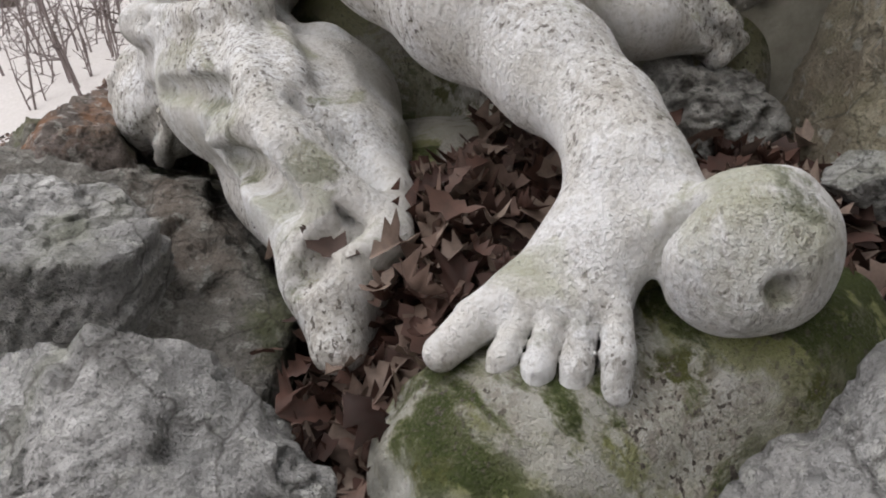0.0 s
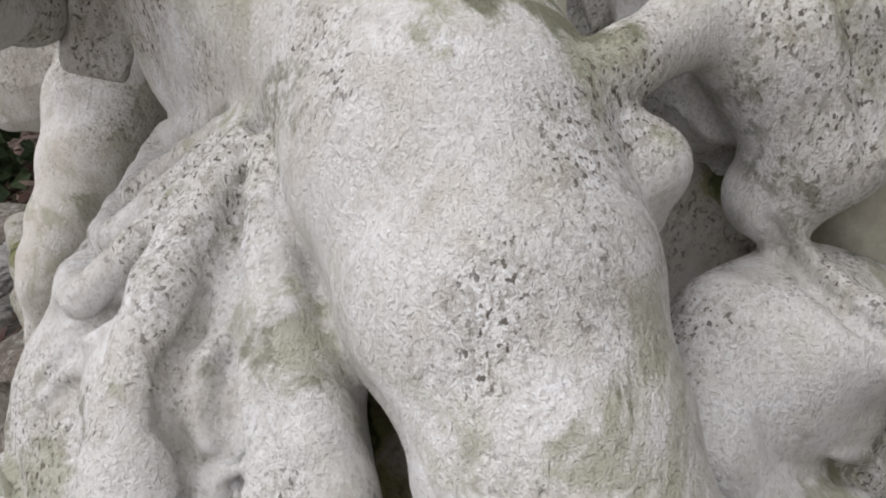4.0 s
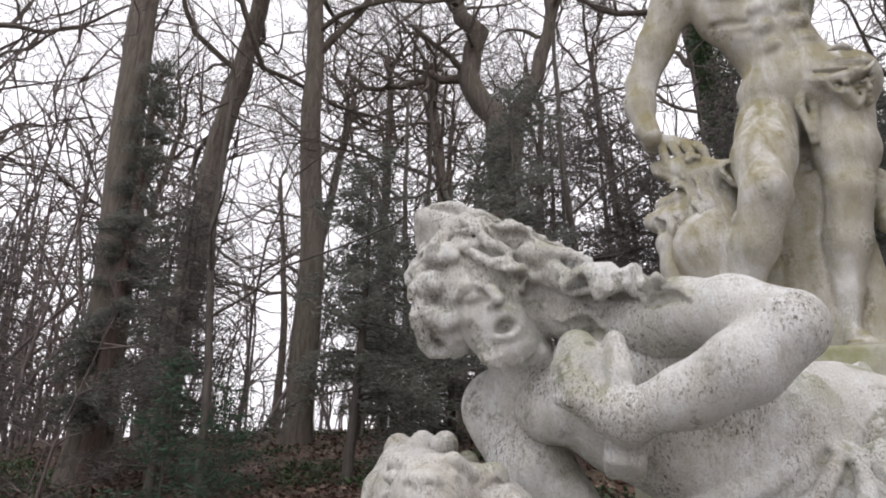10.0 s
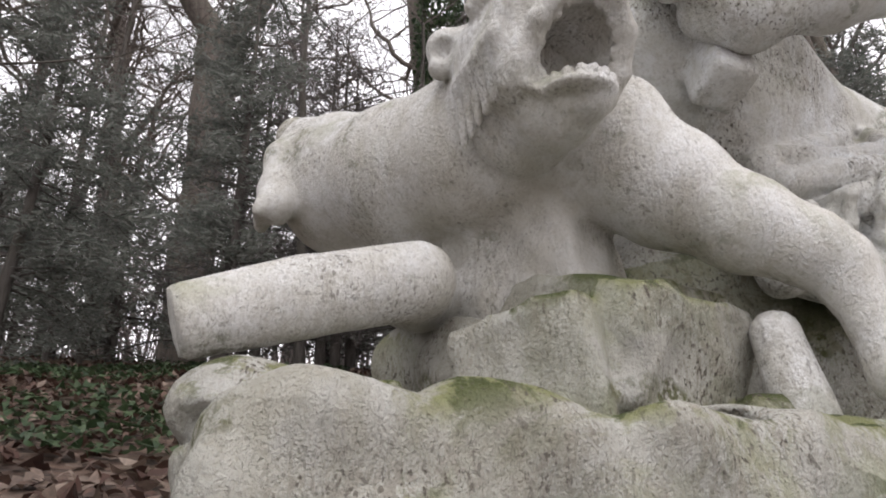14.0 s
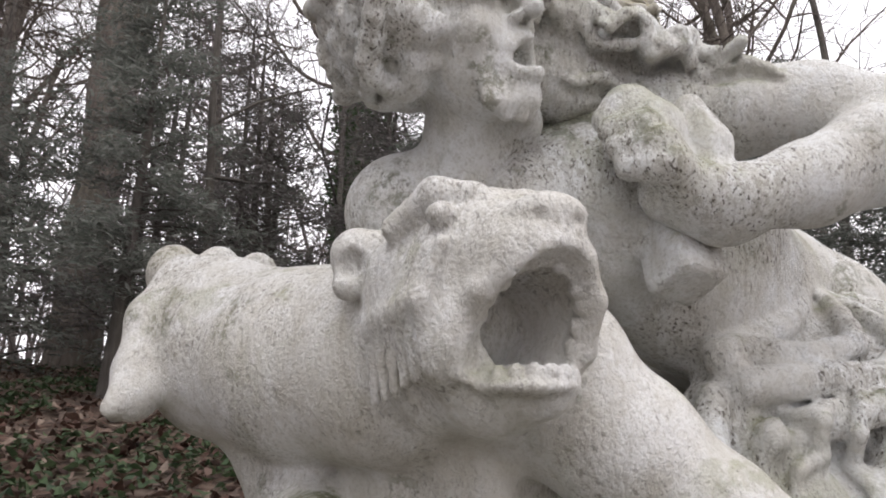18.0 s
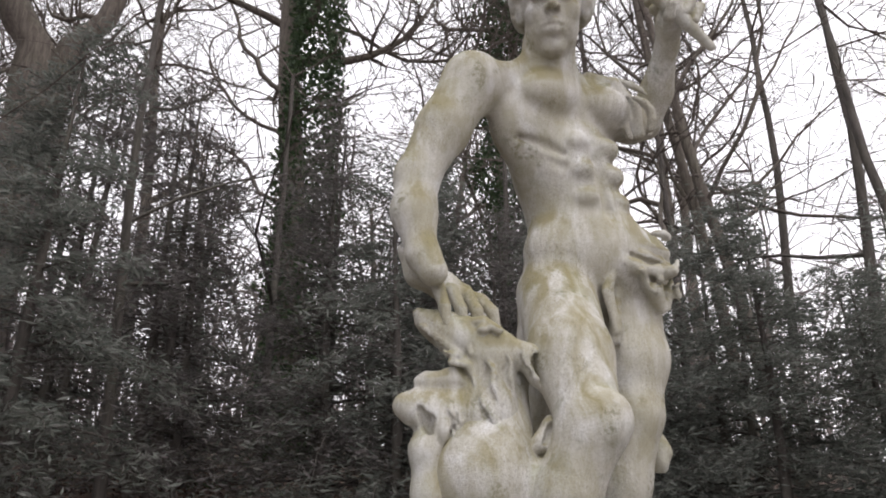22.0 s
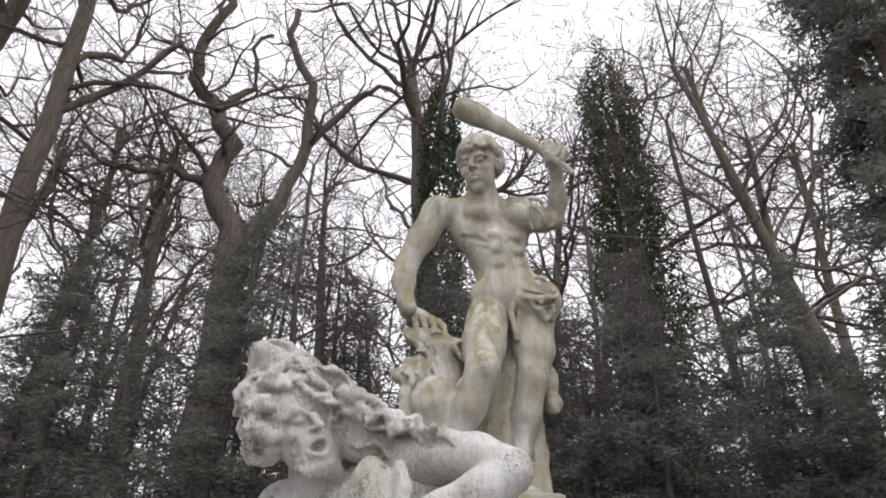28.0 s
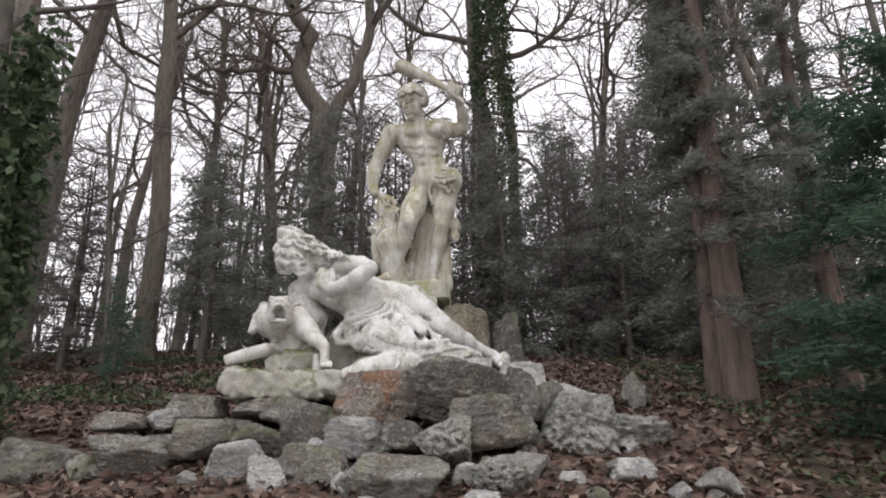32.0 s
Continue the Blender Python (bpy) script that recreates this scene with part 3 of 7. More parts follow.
def locks(c, L, count, seed, keep, reach, thick, curl=0.1):
    """Curling locks over the parts of the skull that keep() picks; L maps the head's own axes to the world."""
    rnd = random.Random(seed)
    made = 0
    for _ in range(count * 12):
        v = Vector((rnd.gauss(0, 1), rnd.gauss(0, 1), rnd.gauss(0, 1))).normalized()
        if not keep(v):
            continue
        r0 = Vector((0.31 * v.x, -0.06 + 0.40 * v.y, 0.12 + 0.38 * v.z))
        t1 = v.cross(Vector((rnd.gauss(0, 1), rnd.gauss(0, 1), rnd.gauss(0, 1)))).normalized()
        t2 = v.cross(t1)
        rows = []
        turn = rnd.choice((-1, 1)) * rnd.uniform(2.5, 5.0)
        for i in range(6):
            t = i / 5
            p = r0 + v * (reach * (0.25 + 0.75 * t)) + (t1 * math.cos(turn * t) + t2 * math.sin(turn * t)) * curl * (1.15 - 0.6 * t)
            rows.append(L(p.x, p.y, p.z, thick * (1.15 - 0.75 * t)))
        c.limb(rows, 0.008)
        made += 1
        if made >= count:
            return


def tresses(c, L, count, seed, keep):
    """Long wavy locks that lie on the skull and sweep up and back from the brow."""
    rnd = random.Random(seed)
    mid, rad = Vector((0, -0.06, 0.12)), Vector((0.34, 0.43, 0.41))
    made = 0
    for _ in range(count * 20):
        v = Vector((rnd.gauss(0, 1), rnd.gauss(0, 1), rnd.gauss(0, 1))).normalized()
        if not keep(v):
            continue
        flow = Vector((rnd.gauss(0, 0.35), -0.75 + rnd.gauss(0, 0.3), 0.55 + rnd.gauss(0, 0.3)))
        size, wave, ph = rnd.uniform(0.75, 1.25), rnd.uniform(0.03, 0.06), rnd.uniform(0, 6)
        rows = []
        for i in range(8):
            lift = 1.0 + 0.03 * i * rnd.uniform(0.6, 1.2)
            side = v.cross(flow).normalized()
            p = mid + Vector((v.x * rad.x, v.y * rad.y, v.z * rad.z)) * lift + side * wave * math.sin(1.5 * i + ph)
            rows.append(L(p.x, p.y, p.z, 0.07 * size * (0.75 + 0.55 * math.sin(math.pi * (i + 0.6) / 8.2)) * (1 - 0.06 * i)))
            v = (v + (flow - v * flow.dot(v)) * 0.13).normalized()
        c.limb(rows, 0.003)
        made += 1
        if made >= count:
            return


def curls(c, centre, radii, count, seed):
    """Deep S-shaped locks laid over a mass of hair, with a drilled hollow beside some of them."""
    rnd = random.Random(seed)
    for i in range(count):
        v = Vector((rnd.gauss(-0.35, 0.8), rnd.gauss(0.35, 0.8), rnd.gauss(0.15, 0.8))).normalized()
        side = v.cross(Vector((rnd.gauss(0, 0.4), rnd.gauss(0, 0.4), 1))).normalized()
        down = side.cross(v)
        size, ph = rnd.uniform(0.7, 1.25), rnd.uniform(0, 6)
        rows = []
        for j in range(7):
            w = (v + side * 0.16 * math.sin(1.25 * j + ph) + down * 0.14 * (j - 3)).normalized()
            lift = 1.0 + 0.07 * math.sin(0.9 * j + ph)
            rows.append((centre[0] + radii[0] * w.x * lift, centre[1] + radii[1] * w.y * lift, centre[2] + radii[2] * w.z * lift, 0.021 * size * (1 - 0.10 * abs(j - 2))))
        if i % 3 == 0:
            c.egg(rows[3][:3], (0.03, 0.03, 0.03), k=0.012, cut=True)
        c.limb(rows, 0.004)


def fist(c, wrist, palm, tips, r=0.022, k=0.01):
    c.limb([(*wrist, 0.05), (*palm, 0.052)], 0.03)
    for a, b, d in tips:
        c.limb([(*a, r * 1.15), (*b, r * 1.1), (*d, r * 0.9)], k)


def folded_arm(c):
    # right arm folded across the breast
    c.egg((-0.27, 1.87, 2.48), (0.115, 0.12, 0.105), k=0.06)
    c.limb([(-0.28, 1.86, 2.475, 0.095), (-0.35, 1.79, 2.485, 0.084), (-0.44, 1.69, 2.46, 0.075), (-0.535, 1.595, 2.405, 0.064)], 0.03)
    c.limb([(-0.55, 1.60, 2.385, 0.066), (-0.53, 1.69, 2.325, 0.075), (-0.50, 1.80, 2.275, 0.064), (-0.475, 1.91, 2.245, 0.05), (-0.465, 1.96, 2.25, 0.046)], 0.018)
    for i in range(6):
        y = 1.60 + 0.025 * i
        c.limb([(-0.585 + 0.012 * i, y, 2.33, 0.004), (-0.60 + 0.012 * i, y + 0.012, 2.365, 0.004)], 0.008, cut=True)
    c.shift[:] = (0.02, -0.022, -0.02)
    fist(c, (-0.465, 1.95, 2.25), (-0.44, 2.01, 2.29), (
        ((-0.475, 2.00, 2.26), (-0.495, 2.055, 2.30), (-0.45, 2.09, 2.315)),
        ((-0.465, 2.00, 2.295), (-0.485, 2.06, 2.335), (-0.44, 2.095, 2.35)),
        ((-0.45, 2.01, 2.325), (-0.465, 2.065, 2.37), (-0.425, 2.095, 2.385)),
        ((-0.43, 2.02, 2.35), (-0.44, 2.06, 2.40), (-0.405, 2.09, 2.415)),
    ), 0.027, 0.008)
    c.limb([(-0.44, 2.0, 2.30, 0.04), (-0.43, 2.03, 2.39, 0.052), (-0.415, 2.055, 2.43, 0.046)], 0.012)
    c.limb([(-0.475, 1.965, 2.26, 0.03), (-0.475, 1.955, 2.36, 0.03), (-0.45, 1.965, 2.435, 0.024)], 0.01)
    c.shift[:] = 0


def thrown_head(c):
    # neck, left shoulder and arm
    c.limb([(-0.11, 2.19, 2.33, 0.115), (-0.19, 2.21, 2.44, 0.083), (-0.25, 2.24, 2.57, 0.08)], 0.045)
    c.limb([(-0.17, 2.10, 2.40, 0.02), (-0.27, 2.15, 2.44, 0.022), (-0.33, 2.19, 2.52, 0.02)], 0.03)
    c.limb([(-0.15, 2.22, 2.38, 0.018), (-0.24, 2.24, 2.44, 0.02), (-0.31, 2.25, 2.53, 0.018)], 0.03)
    c.limb([(-0.06, 2.30, 2.33, 0.115), (-0.13, 2.20, 2.16, 0.10), (-0.12, 2.13, 2.06, 0.088), (-0.07, 2.15, 1.95, 0.075), (-0.14, 2.24, 1.86, 0.055)], 0.05)
    # head thrown back, hair streaming
    L = head(c, (-0.297, 2.300, 2.562), (-0.17, 0.38, 0.90), (-0.80, -0.55, -0.16), 0.345, True)
    for i in range(9):
        a = -0.17 + 0.0425 * i
        c.limb([L(a, 0.30 - 0.5 * abs(a), -0.36 + 0.5 * abs(a), 0.045), L(a * 1.15, 0.30 - 0.5 * abs(a), -0.47 + 0.3 * abs(a), 0.042), L(a * 0.9 + 0.02 * math.sin(3 * i), 0.27 - 0.3 * abs(a), -0.54 + 0.25 * abs(a), 0.026)], 0.006)
    # shock of hair that stands up from the brow and falls in curls on the far side
    c.egg((-0.19, 2.36, 2.69), (0.115, 0.115, 0.125), (-25, 0, 0), k=0.03)
    c.limb([(-0.22, 2.34, 2.75, 0.085), (-0.285, 2.42, 2.81, 0.048), (-0.318, 2.455, 2.842, 0.018)], 0.02)
    c.limb([(-0.26, 2.30, 2.745, 0.05), (-0.315, 2.38, 2.80, 0.03), (-0.33, 2.44, 2.835, 0.014)], 0.008)
    curls(c, (-0.185, 2.355, 2.68), (0.125, 0.13, 0.15), 64, 31)
    c.limb([(-0.32, 2.44, 2.83, 0.035), (-0.27, 2.40, 2.80, 0.07), (-0.24, 2.33, 2.75, 0.085), (-0.235, 2.24, 2.69, 0.08), (-0.25, 2.12, 2.635, 0.07), (-0.28, 2.02, 2.60, 0.055), (-0.29, 1.93, 2.585, 0.04), (-0.27, 1.87, 2.57, 0.03)], 0.03)
    c.limb([(-0.25, 2.20, 2.58, 0.07), (-0.25, 2.06, 2.545, 0.07), (-0.26, 1.95, 2.54, 0.06)], 0.03)
    c.egg((-0.25, 2.37, 2.66), (0.08, 0.08, 0.12), (-30, 0, 0), k=0.03)
    tresses(c, L, 78, 5, lambda v: (v.z > 0.5 and v.y < 0.8) or (v.y < 0.2 and v.z > -0.8) or (abs(v.x) > 0.65 and v.z > -0.5 and v.y < 0.55))
    rnd = random.Random(12)
    for i in range(40):
        t = rnd.random()
        a = Vector((-0.29 + rnd.uniform(-0.08, 0.05), 2.38 - 0.24 * t + rnd.uniform(-0.03, 0.03), 2.79 - 0.09 * t + rnd.uniform(-0.07, 0.03)))
        d = Vector((rnd.uniform(-0.02, 0.02), -1, -0.52 + rnd.uniform(-0.15, 0.15)))
        strand(c, [tuple(a + d * 0.05 * j + Vector((0.014 * math.sin(2.2 * j + i), 0, 0.016 * math.cos(1.9 * j + 2 * i)))) for j in range(5)], 0.026, 0.012, 0.008)
    for i in range(14):
        a = Vector((-0.36 + rnd.uniform(-0.02, 0.10), 2.02 - 0.012 * i, 2.62 - 0.004 * i))
        strand(c, [tuple(a + Vector((-0.014 * j + 0.012 * math.sin(2.0 * j + i), -0.012 * j, -0.012 * j * j * 0.25 + 0.012 * math.cos(2.1 * j + i)))) for j in range(5)], 0.024, 0.011, 0.006)
    carve(c, (-0.42, 2.24, 2.56), (-0.02, 2.62, 2.93), lambda p: (0.5 + 0.5 * math.sin(19 * p[1]), -0.75, -0.55 + 0.5 * math.sin(23 * p[0])), 70, 41, 0.016, 9, 0.026, 0.55)
    carve(c, (-0.42, 1.86, 2.50), (-0.08, 2.26, 2.80), lambda p: (0.35 * math.sin(24 * p[1]), -1, -0.35), 34, 42, 0.012, 7, 0.026, 0.5)


def stretched_foot(c):
    c.limb([(0.13, 0.69, 1.81, 0.058), (0.17, 0.61, 1.785, 0.044), (0.182, 0.55, 1.765, 0.042)], 0.03)
    # foot
    c.limb([(0.178, 0.56, 1.76, 0.044), (0.205, 0.50, 1.735, 0.042)], 0.03)
    c.limb([(0.17, 0.545, 1.745, 0.040), (0.14, 0.50, 1.70, 0.034), (0.115, 0.475, 1.675, 0.026)], 0.02)
    c.limb([(0.145, 0.53, 1.71, 0.030), (0.09, 0.495, 1.665, 0.024), (0.05, 0.483, 1.645, 0.022)], 0.02)
    c.limb([(0.16, 0.51, 1.715, 0.036), (0.145, 0.465, 1.68, 0.03)], 0.025)
    for a, b, d, r in (
        ((0.062, 0.490, 1.655), (0.036, 0.475, 1.635), (0.020, 0.468, 1.622), 0.0170),
        ((0.088, 0.470, 1.664), (0.070, 0.446, 1.636), (0.063, 0.437, 1.600), 0.0120),
        ((0.112, 0.458, 1.672), (0.097, 0.432, 1.636), (0.092, 0.422, 1.592), 0.0125),
        ((0.134, 0.450, 1.680), (0.126, 0.424, 1.646), (0.123, 0.413, 1.604), 0.0120),
        ((0.156, 0.445, 1.686), (0.155, 0.418, 1.662), (0.155, 0.408, 1.634), 0.0125),
    ):
        c.limb([(*a, r), (*b, r * 1.05), (*d, r * 1.0)], 0.004)
    c.egg((0.172, 0.455, 1.733), (0.018, 0.012, 0.02), k=0.006, cut=True)
    # carved ball against the heel, with a drilled hole
    c.egg((0.248, 0.447, 1.735), (0.066, 0.054, 0.067), (0, 20, 0), k=0.012, rough=0.005, scale=34)
    c.egg((0.250, 0.393, 1.738), (0.013, 0.022, 0.012), (0, 35, 0), k=0.006, cut=True)
    c.limb([(0.198, 0.405, 1.702, 0.004), (0.225, 0.390, 1.690, 0.004), (0.262, 0.396, 1.706, 0.004)], 0.005, cut=True)
    c.egg((0.196, 0.455, 1.742), (0.012, 0.012, 0.05), (0, 10, 0), k=0.01, cut=True)


def reclining_figure():
    c = Clay((-0.98, 0.5, 1.28), (0.78, 2.5, 2.75), 0.0078)
    fine = Clay((-0.72, 1.42, 1.75), (0.16, 2.66, 2.98), 0.0068)
    folded_arm(fine)
    thrown_head(fine)
    toes = Clay((-0.06, 0.34, 1.52), (0.36, 0.76, 1.93), 0.0042)
    stretched_foot(toes)
    # trunk
    c.limb([(-0.10, 2.13, 2.34, 0.14), (-0.17, 1.92, 2.37, 0.165), (-0.15, 1.75, 2.31, 0.165), (-0.11, 1.62, 2.26, 0.145), (-0.05, 1.47, 2.24, 0.165)], 0.07)
    c.limb([(-0.19, 1.95, 2.26, 0.13), (-0.17, 1.78, 2.18, 0.125), (-0.14, 1.60, 2.12, 0.12)], 0.07)
    c.egg((-0.27, 1.99, 2.33), (0.075, 0.11, 0.095), (0, 25, 0), k=0.04)
    c.egg((-0.22, 2.13, 2.30), (0.075, 0.09, 0.09), k=0.04)
    # leg stretched out
    c.limb([(-0.03, 1.46, 2.24, 0.172), (-0.05, 1.33, 2.18, 0.168), (-0.06, 1.2, 2.10, 0.15), (-0.07, 1.08, 2.02, 0.122), (-0.075, 1.0, 1.965, 0.105), (-0.035, 0.92, 1.915, 0.098), (0.05, 0.80, 1.86, 0.082), (0.13, 0.69, 1.81, 0.056), (0.17, 0.61, 1.785, 0.042), (0.182, 0.55, 1.765, 0.040)], 0.04)
    c.egg((-0.11, 1.01, 1.965), (0.07, 0.07, 0.085), k=0.035)
    c.egg((0.03, 0.87, 1.855), (0.06, 0.10, 0.07), (40, 0, 35), k=0.04)
    c.limb([(-0.17, 1.30, 2.14, 0.016), (-0.17, 1.12, 2.02, 0.014)], 0.05, cut=True)
    # strut between fist and breast
    c.block((-0.36, 1.94, 2.20), (0.05, 0.045, 0.075), (10, 20, 5), 0.015, k=0.02)
    # drapery over the bent leg
    c.limb([(-0.12, 1.56, 2.09, 0.13), (-0.28, 1.53, 1.95, 0.125), (-0.40, 1.50, 1.86, 0.105)], 0.05)
    c.limb([(-0.39, 1.48, 1.88, 0.095), (-0.43, 1.42, 1.76, 0.11), (-0.44, 1.36, 1.62, 0.12)], 0.05)
    c.egg((-0.25, 1.68, 1.96), (0.12, 0.17, 0.11), (0, 20, 0), k=0.05)
    c.egg((-0.45, 1.55, 1.81), (0.10, 0.14, 0.13), (0, 0, -20), k=0.05)
    c.limb([(-0.64, 1.74, 1.50, 0.055), (-0.60, 1.60, 1.53, 0.10), (-0.55, 1.42, 1.57, 0.11), (-0.50, 1.25, 1.58, 0.095)], 0.03)
    # sheet that carries the folds
    c.limb([(-0.18, 1.50, 2.14, 0.06), (-0.27, 1.43, 2.05, 0.09), (-0.345, 1.36, 1.93, 0.105), (-0.39, 1.27, 1.80, 0.11)], 0.03)
    c.limb([(-0.21, 1.40, 2.10, 0.05), (-0.25, 1.29, 1.99, 0.075), (-0.285, 1.17, 1.85, 0.09)], 0.03)
    c.limb([(-0.05, 1.585, 2.29, 0.008), (-0.14, 1.545, 2.27, 0.014), (-0.195, 1.505, 2.20, 0.024)], 0.012)
    # folds gathered at the hip and looped towards the beast
    c.shift[:] = (-0.022, -0.008, 0.014)
    hip_folds = (
        (((-0.18, 1.52, 2.20), (-0.235, 1.593, 2.14), (-0.265, 1.682, 2.09), (-0.26, 1.774, 2.06)), 0.024),
        (((-0.20, 1.493, 2.19), (-0.275, 1.542, 2.12), (-0.335, 1.598, 2.055), (-0.325, 1.699, 2.025), (-0.27, 1.80, 2.045)), 0.026),
        (((-0.21, 1.481, 2.18), (-0.31, 1.489, 2.10), (-0.37, 1.515, 2.04), (-0.38, 1.627, 1.99), (-0.345, 1.72, 1.99), (-0.30, 1.81, 1.98)), 0.028),
        (((-0.225, 1.459, 2.17), (-0.345, 1.43, 2.08), (-0.41, 1.435, 2.02), (-0.43, 1.558, 1.965), (-0.39, 1.68, 1.94), (-0.33, 1.80, 1.90)), 0.028),
        (((-0.225, 1.441, 2.17), (-0.32, 1.37, 2.08), (-0.385, 1.28, 1.96), (-0.41, 1.18, 1.86)), 0.044),
        (((-0.205, 1.415, 2.17), (-0.235, 1.30, 2.07), (-0.225, 1.19, 1.96), (-0.225, 1.095, 1.83)), 0.042),
    )
    gathered(c, hip_folds, 0.009)
    c.shift[:] = 0
    c.limb([(-0.27, 1.29, 2.02, 0.010), (-0.30, 1.18, 1.91, 0.022), (-0.335, 1.12, 1.86, 0.032)], 0.012, cut=True)
    c.egg((-0.34, 1.12, 1.845), (0.045, 0.04, 0.04), k=0.012, cut=True)
    # curled end that hangs towards the beast
    c.limb([(-0.24, 1.78, 2.08, 0.026), (-0.29, 1.82, 2.045, 0.03), (-0.31, 1.80, 1.98, 0.028)], 0.012)
    c.limb([(-0.29, 1.85, 1.98, 0.026), (-0.32, 1.905, 1.88, 0.032), (-0.34, 1.87, 1.80, 0.034), (-0.37, 1.79, 1.80, 0.028)], 0.014)
    c.limb([(-0.24, 1.82, 1.95, 0.05), (-0.30, 1.76, 1.86, 0.07), (-0.38, 1.68, 1.78, 0.07)], 0.03)
    # falls over the bent knee
    knee_folds = (
        (((-0.45, 1.53, 1.99), (-0.47, 1.50, 1.90), (-0.47, 1.42, 1.83), (-0.50, 1.31, 1.76), (-0.47, 1.20, 1.72)), 0.028),
        (((-0.27, 1.33, 1.97), (-0.34, 1.23, 1.88), (-0.41, 1.15, 1.81), (-0.46, 1.12, 1.76)), 0.028),
        (((-0.235, 1.26, 1.97), (-0.24, 1.12, 1.90), (-0.25, 1.02, 1.84), (-0.28, 0.97, 1.79)), 0.030),
        (((-0.54, 1.55, 1.85), (-0.56, 1.43, 1.775), (-0.50, 1.24, 1.75), (-0.46, 1.12, 1.76)), 0.026),
        (((-0.46, 1.10, 1.75), (-0.34, 1.01, 1.79), (-0.24, 0.96, 1.82)), 0.030),
    )
    for loop, r in knee_folds:
        gathered(c, ((loop, r),), 0.012)
    c.egg((-0.40, 1.52, 1.93), (0.085, 0.10, 0.07), (0, 15, 20), k=0.03)
    c.egg((-0.42, 1.20, 1.845), (0.045, 0.05, 0.05), (0, 20, 0), k=0.02, cut=True)
    # tongue of cloth that runs down beside the shin
    c.limb([(-0.40, 1.28, 1.66, 0.14), (-0.29, 1.06, 1.68, 0.125), (-0.185, 0.89, 1.69, 0.10), (-0.13, 0.745, 1.66, 0.08), (-0.095, 0.635, 1.60, 0.055), (-0.085, 0.56, 1.555, 0.03)], 0.03)
    c.limb([(-0.23, 0.98, 1.56, 0.09), (-0.125, 0.78, 1.55, 0.065), (-0.085, 0.61, 1.53, 0.04)], 0.03)
    c.limb([(-0.14, 1.00, 1.67, 0.10), (-0.10, 0.85, 1.645, 0.075), (-0.075, 0.72, 1.62, 0.055), (-0.07, 0.65, 1.59, 0.04)], 0.03)
    c.limb([(-0.16, 1.04, 1.73, 0.055), (-0.065, 0.86, 1.67, 0.036), (-0.045, 0.72, 1.655, 0.030), (-0.035, 0.635, 1.645, 0.028)], 0.018)
    c.limb([(-0.20, 1.0, 1.80, 0.010), (-0.13, 0.88, 1.775, 0.030), (-0.09, 0.77, 1.735, 0.032), (-0.07, 0.70, 1.70, 0.022)], 0.02, cut=True)
    c.limb([(-0.25, 0.93, 1.785, 0.022), (-0.20, 0.80, 1.755, 0.028), (-0.15, 0.70, 1.72, 0.028), (-0.10, 0.645, 1.67, 0.020)], 0.012)
    c.limb([(-0.31, 1.04, 1.775, 0.02), (-0.29, 0.92, 1.75, 0.03), (-0.245, 0.81, 1.715, 0.022)], 0.015)
    c.limb([(-0.165, 0.94, 1.70, 0.075), (-0.115, 0.80, 1.67, 0.06), (-0.09, 0.70, 1.64, 0.045)], 0.03)
    c.limb([(-0.085, 0.70, 1.69, 0.010), (-0.07, 0.65, 1.672, 0.020), (-0.06, 0.615, 1.645, 0.010)], 0.012, cut=True)
    c.limb([(-0.33, 0.93, 1.715, 0.006), (-0.28, 0.86, 1.735, 0.012), (-0.245, 0.83, 1.745, 0.006)], 0.012, cut=True)
    c.limb([(-0.45, 1.0, 1.81, 0.010), (-0.37, 1.03, 1.80, 0.018), (-0.28, 1.03, 1.775, 0.020), (-0.18, 1.0, 1.775, 0.016)], 0.012, cut=True)
    c.limb([(-0.48, 1.14, 1.64, 0.015), (-0.42, 1.04, 1.665, 0.015), (-0.36, 1.00, 1.70, 0.012)], 0.02, cut=True)
    c.egg((-0.335, 0.80, 1.68), (0.05, 0.07, 0.05), (0, 0, 35), k=0.04, cut=True)
    # crisp lobes and valleys of the falling end
    grooves(c, (
        ((-0.385, 0.975, 1.700), (-0.256, 0.826, 1.738), (-0.240, 0.785, 1.720)),
        ((-0.142, 0.760, 1.748), (-0.098, 0.730, 1.712), (-0.055, 0.690, 1.682)),
        ((-0.24, 0.80, 1.665), (-0.178, 0.690, 1.692), (-0.140, 0.648, 1.675)),
        ((-0.124, 0.585, 1.619), (-0.094, 0.601, 1.648), (-0.052, 0.618, 1.643)),
        ((-0.421, 1.070, 1.780), (-0.311, 1.01, 1.824), (-0.229, 0.97, 1.844)),
    ), 0.020)
    ridges(c, (
        ((-0.445, 1.10, 1.785), (-0.30, 0.96, 1.805), (-0.20, 0.94, 1.782), (-0.160, 0.829, 1.762), (-0.178, 0.745, 1.742), (-0.245, 0.80, 1.715)),
        ((-0.26, 0.80, 1.69), (-0.180, 0.730, 1.738), (-0.137, 0.688, 1.724), (-0.100, 0.672, 1.696), (-0.040, 0.645, 1.658), (-0.038, 0.622, 1.648), (-0.085, 0.603, 1.628)),
        ((-0.191, 0.940, 1.768), (-0.104, 0.868, 1.732), (-0.058, 0.825, 1.698), (-0.048, 0.764, 1.680)),
        ((-0.427, 1.086, 1.758), (-0.36, 1.105, 1.780), (-0.308, 1.09, 1.808), (-0.281, 0.99, 1.828)),
    ), 0.017)
    # cloth thrown over the rock behind the thigh
    c.egg((0.44, 1.45, 2.25), (0.21, 0.22, 0.19), (0, 15, 0), k=0.03, rough=0.010, scale=14)
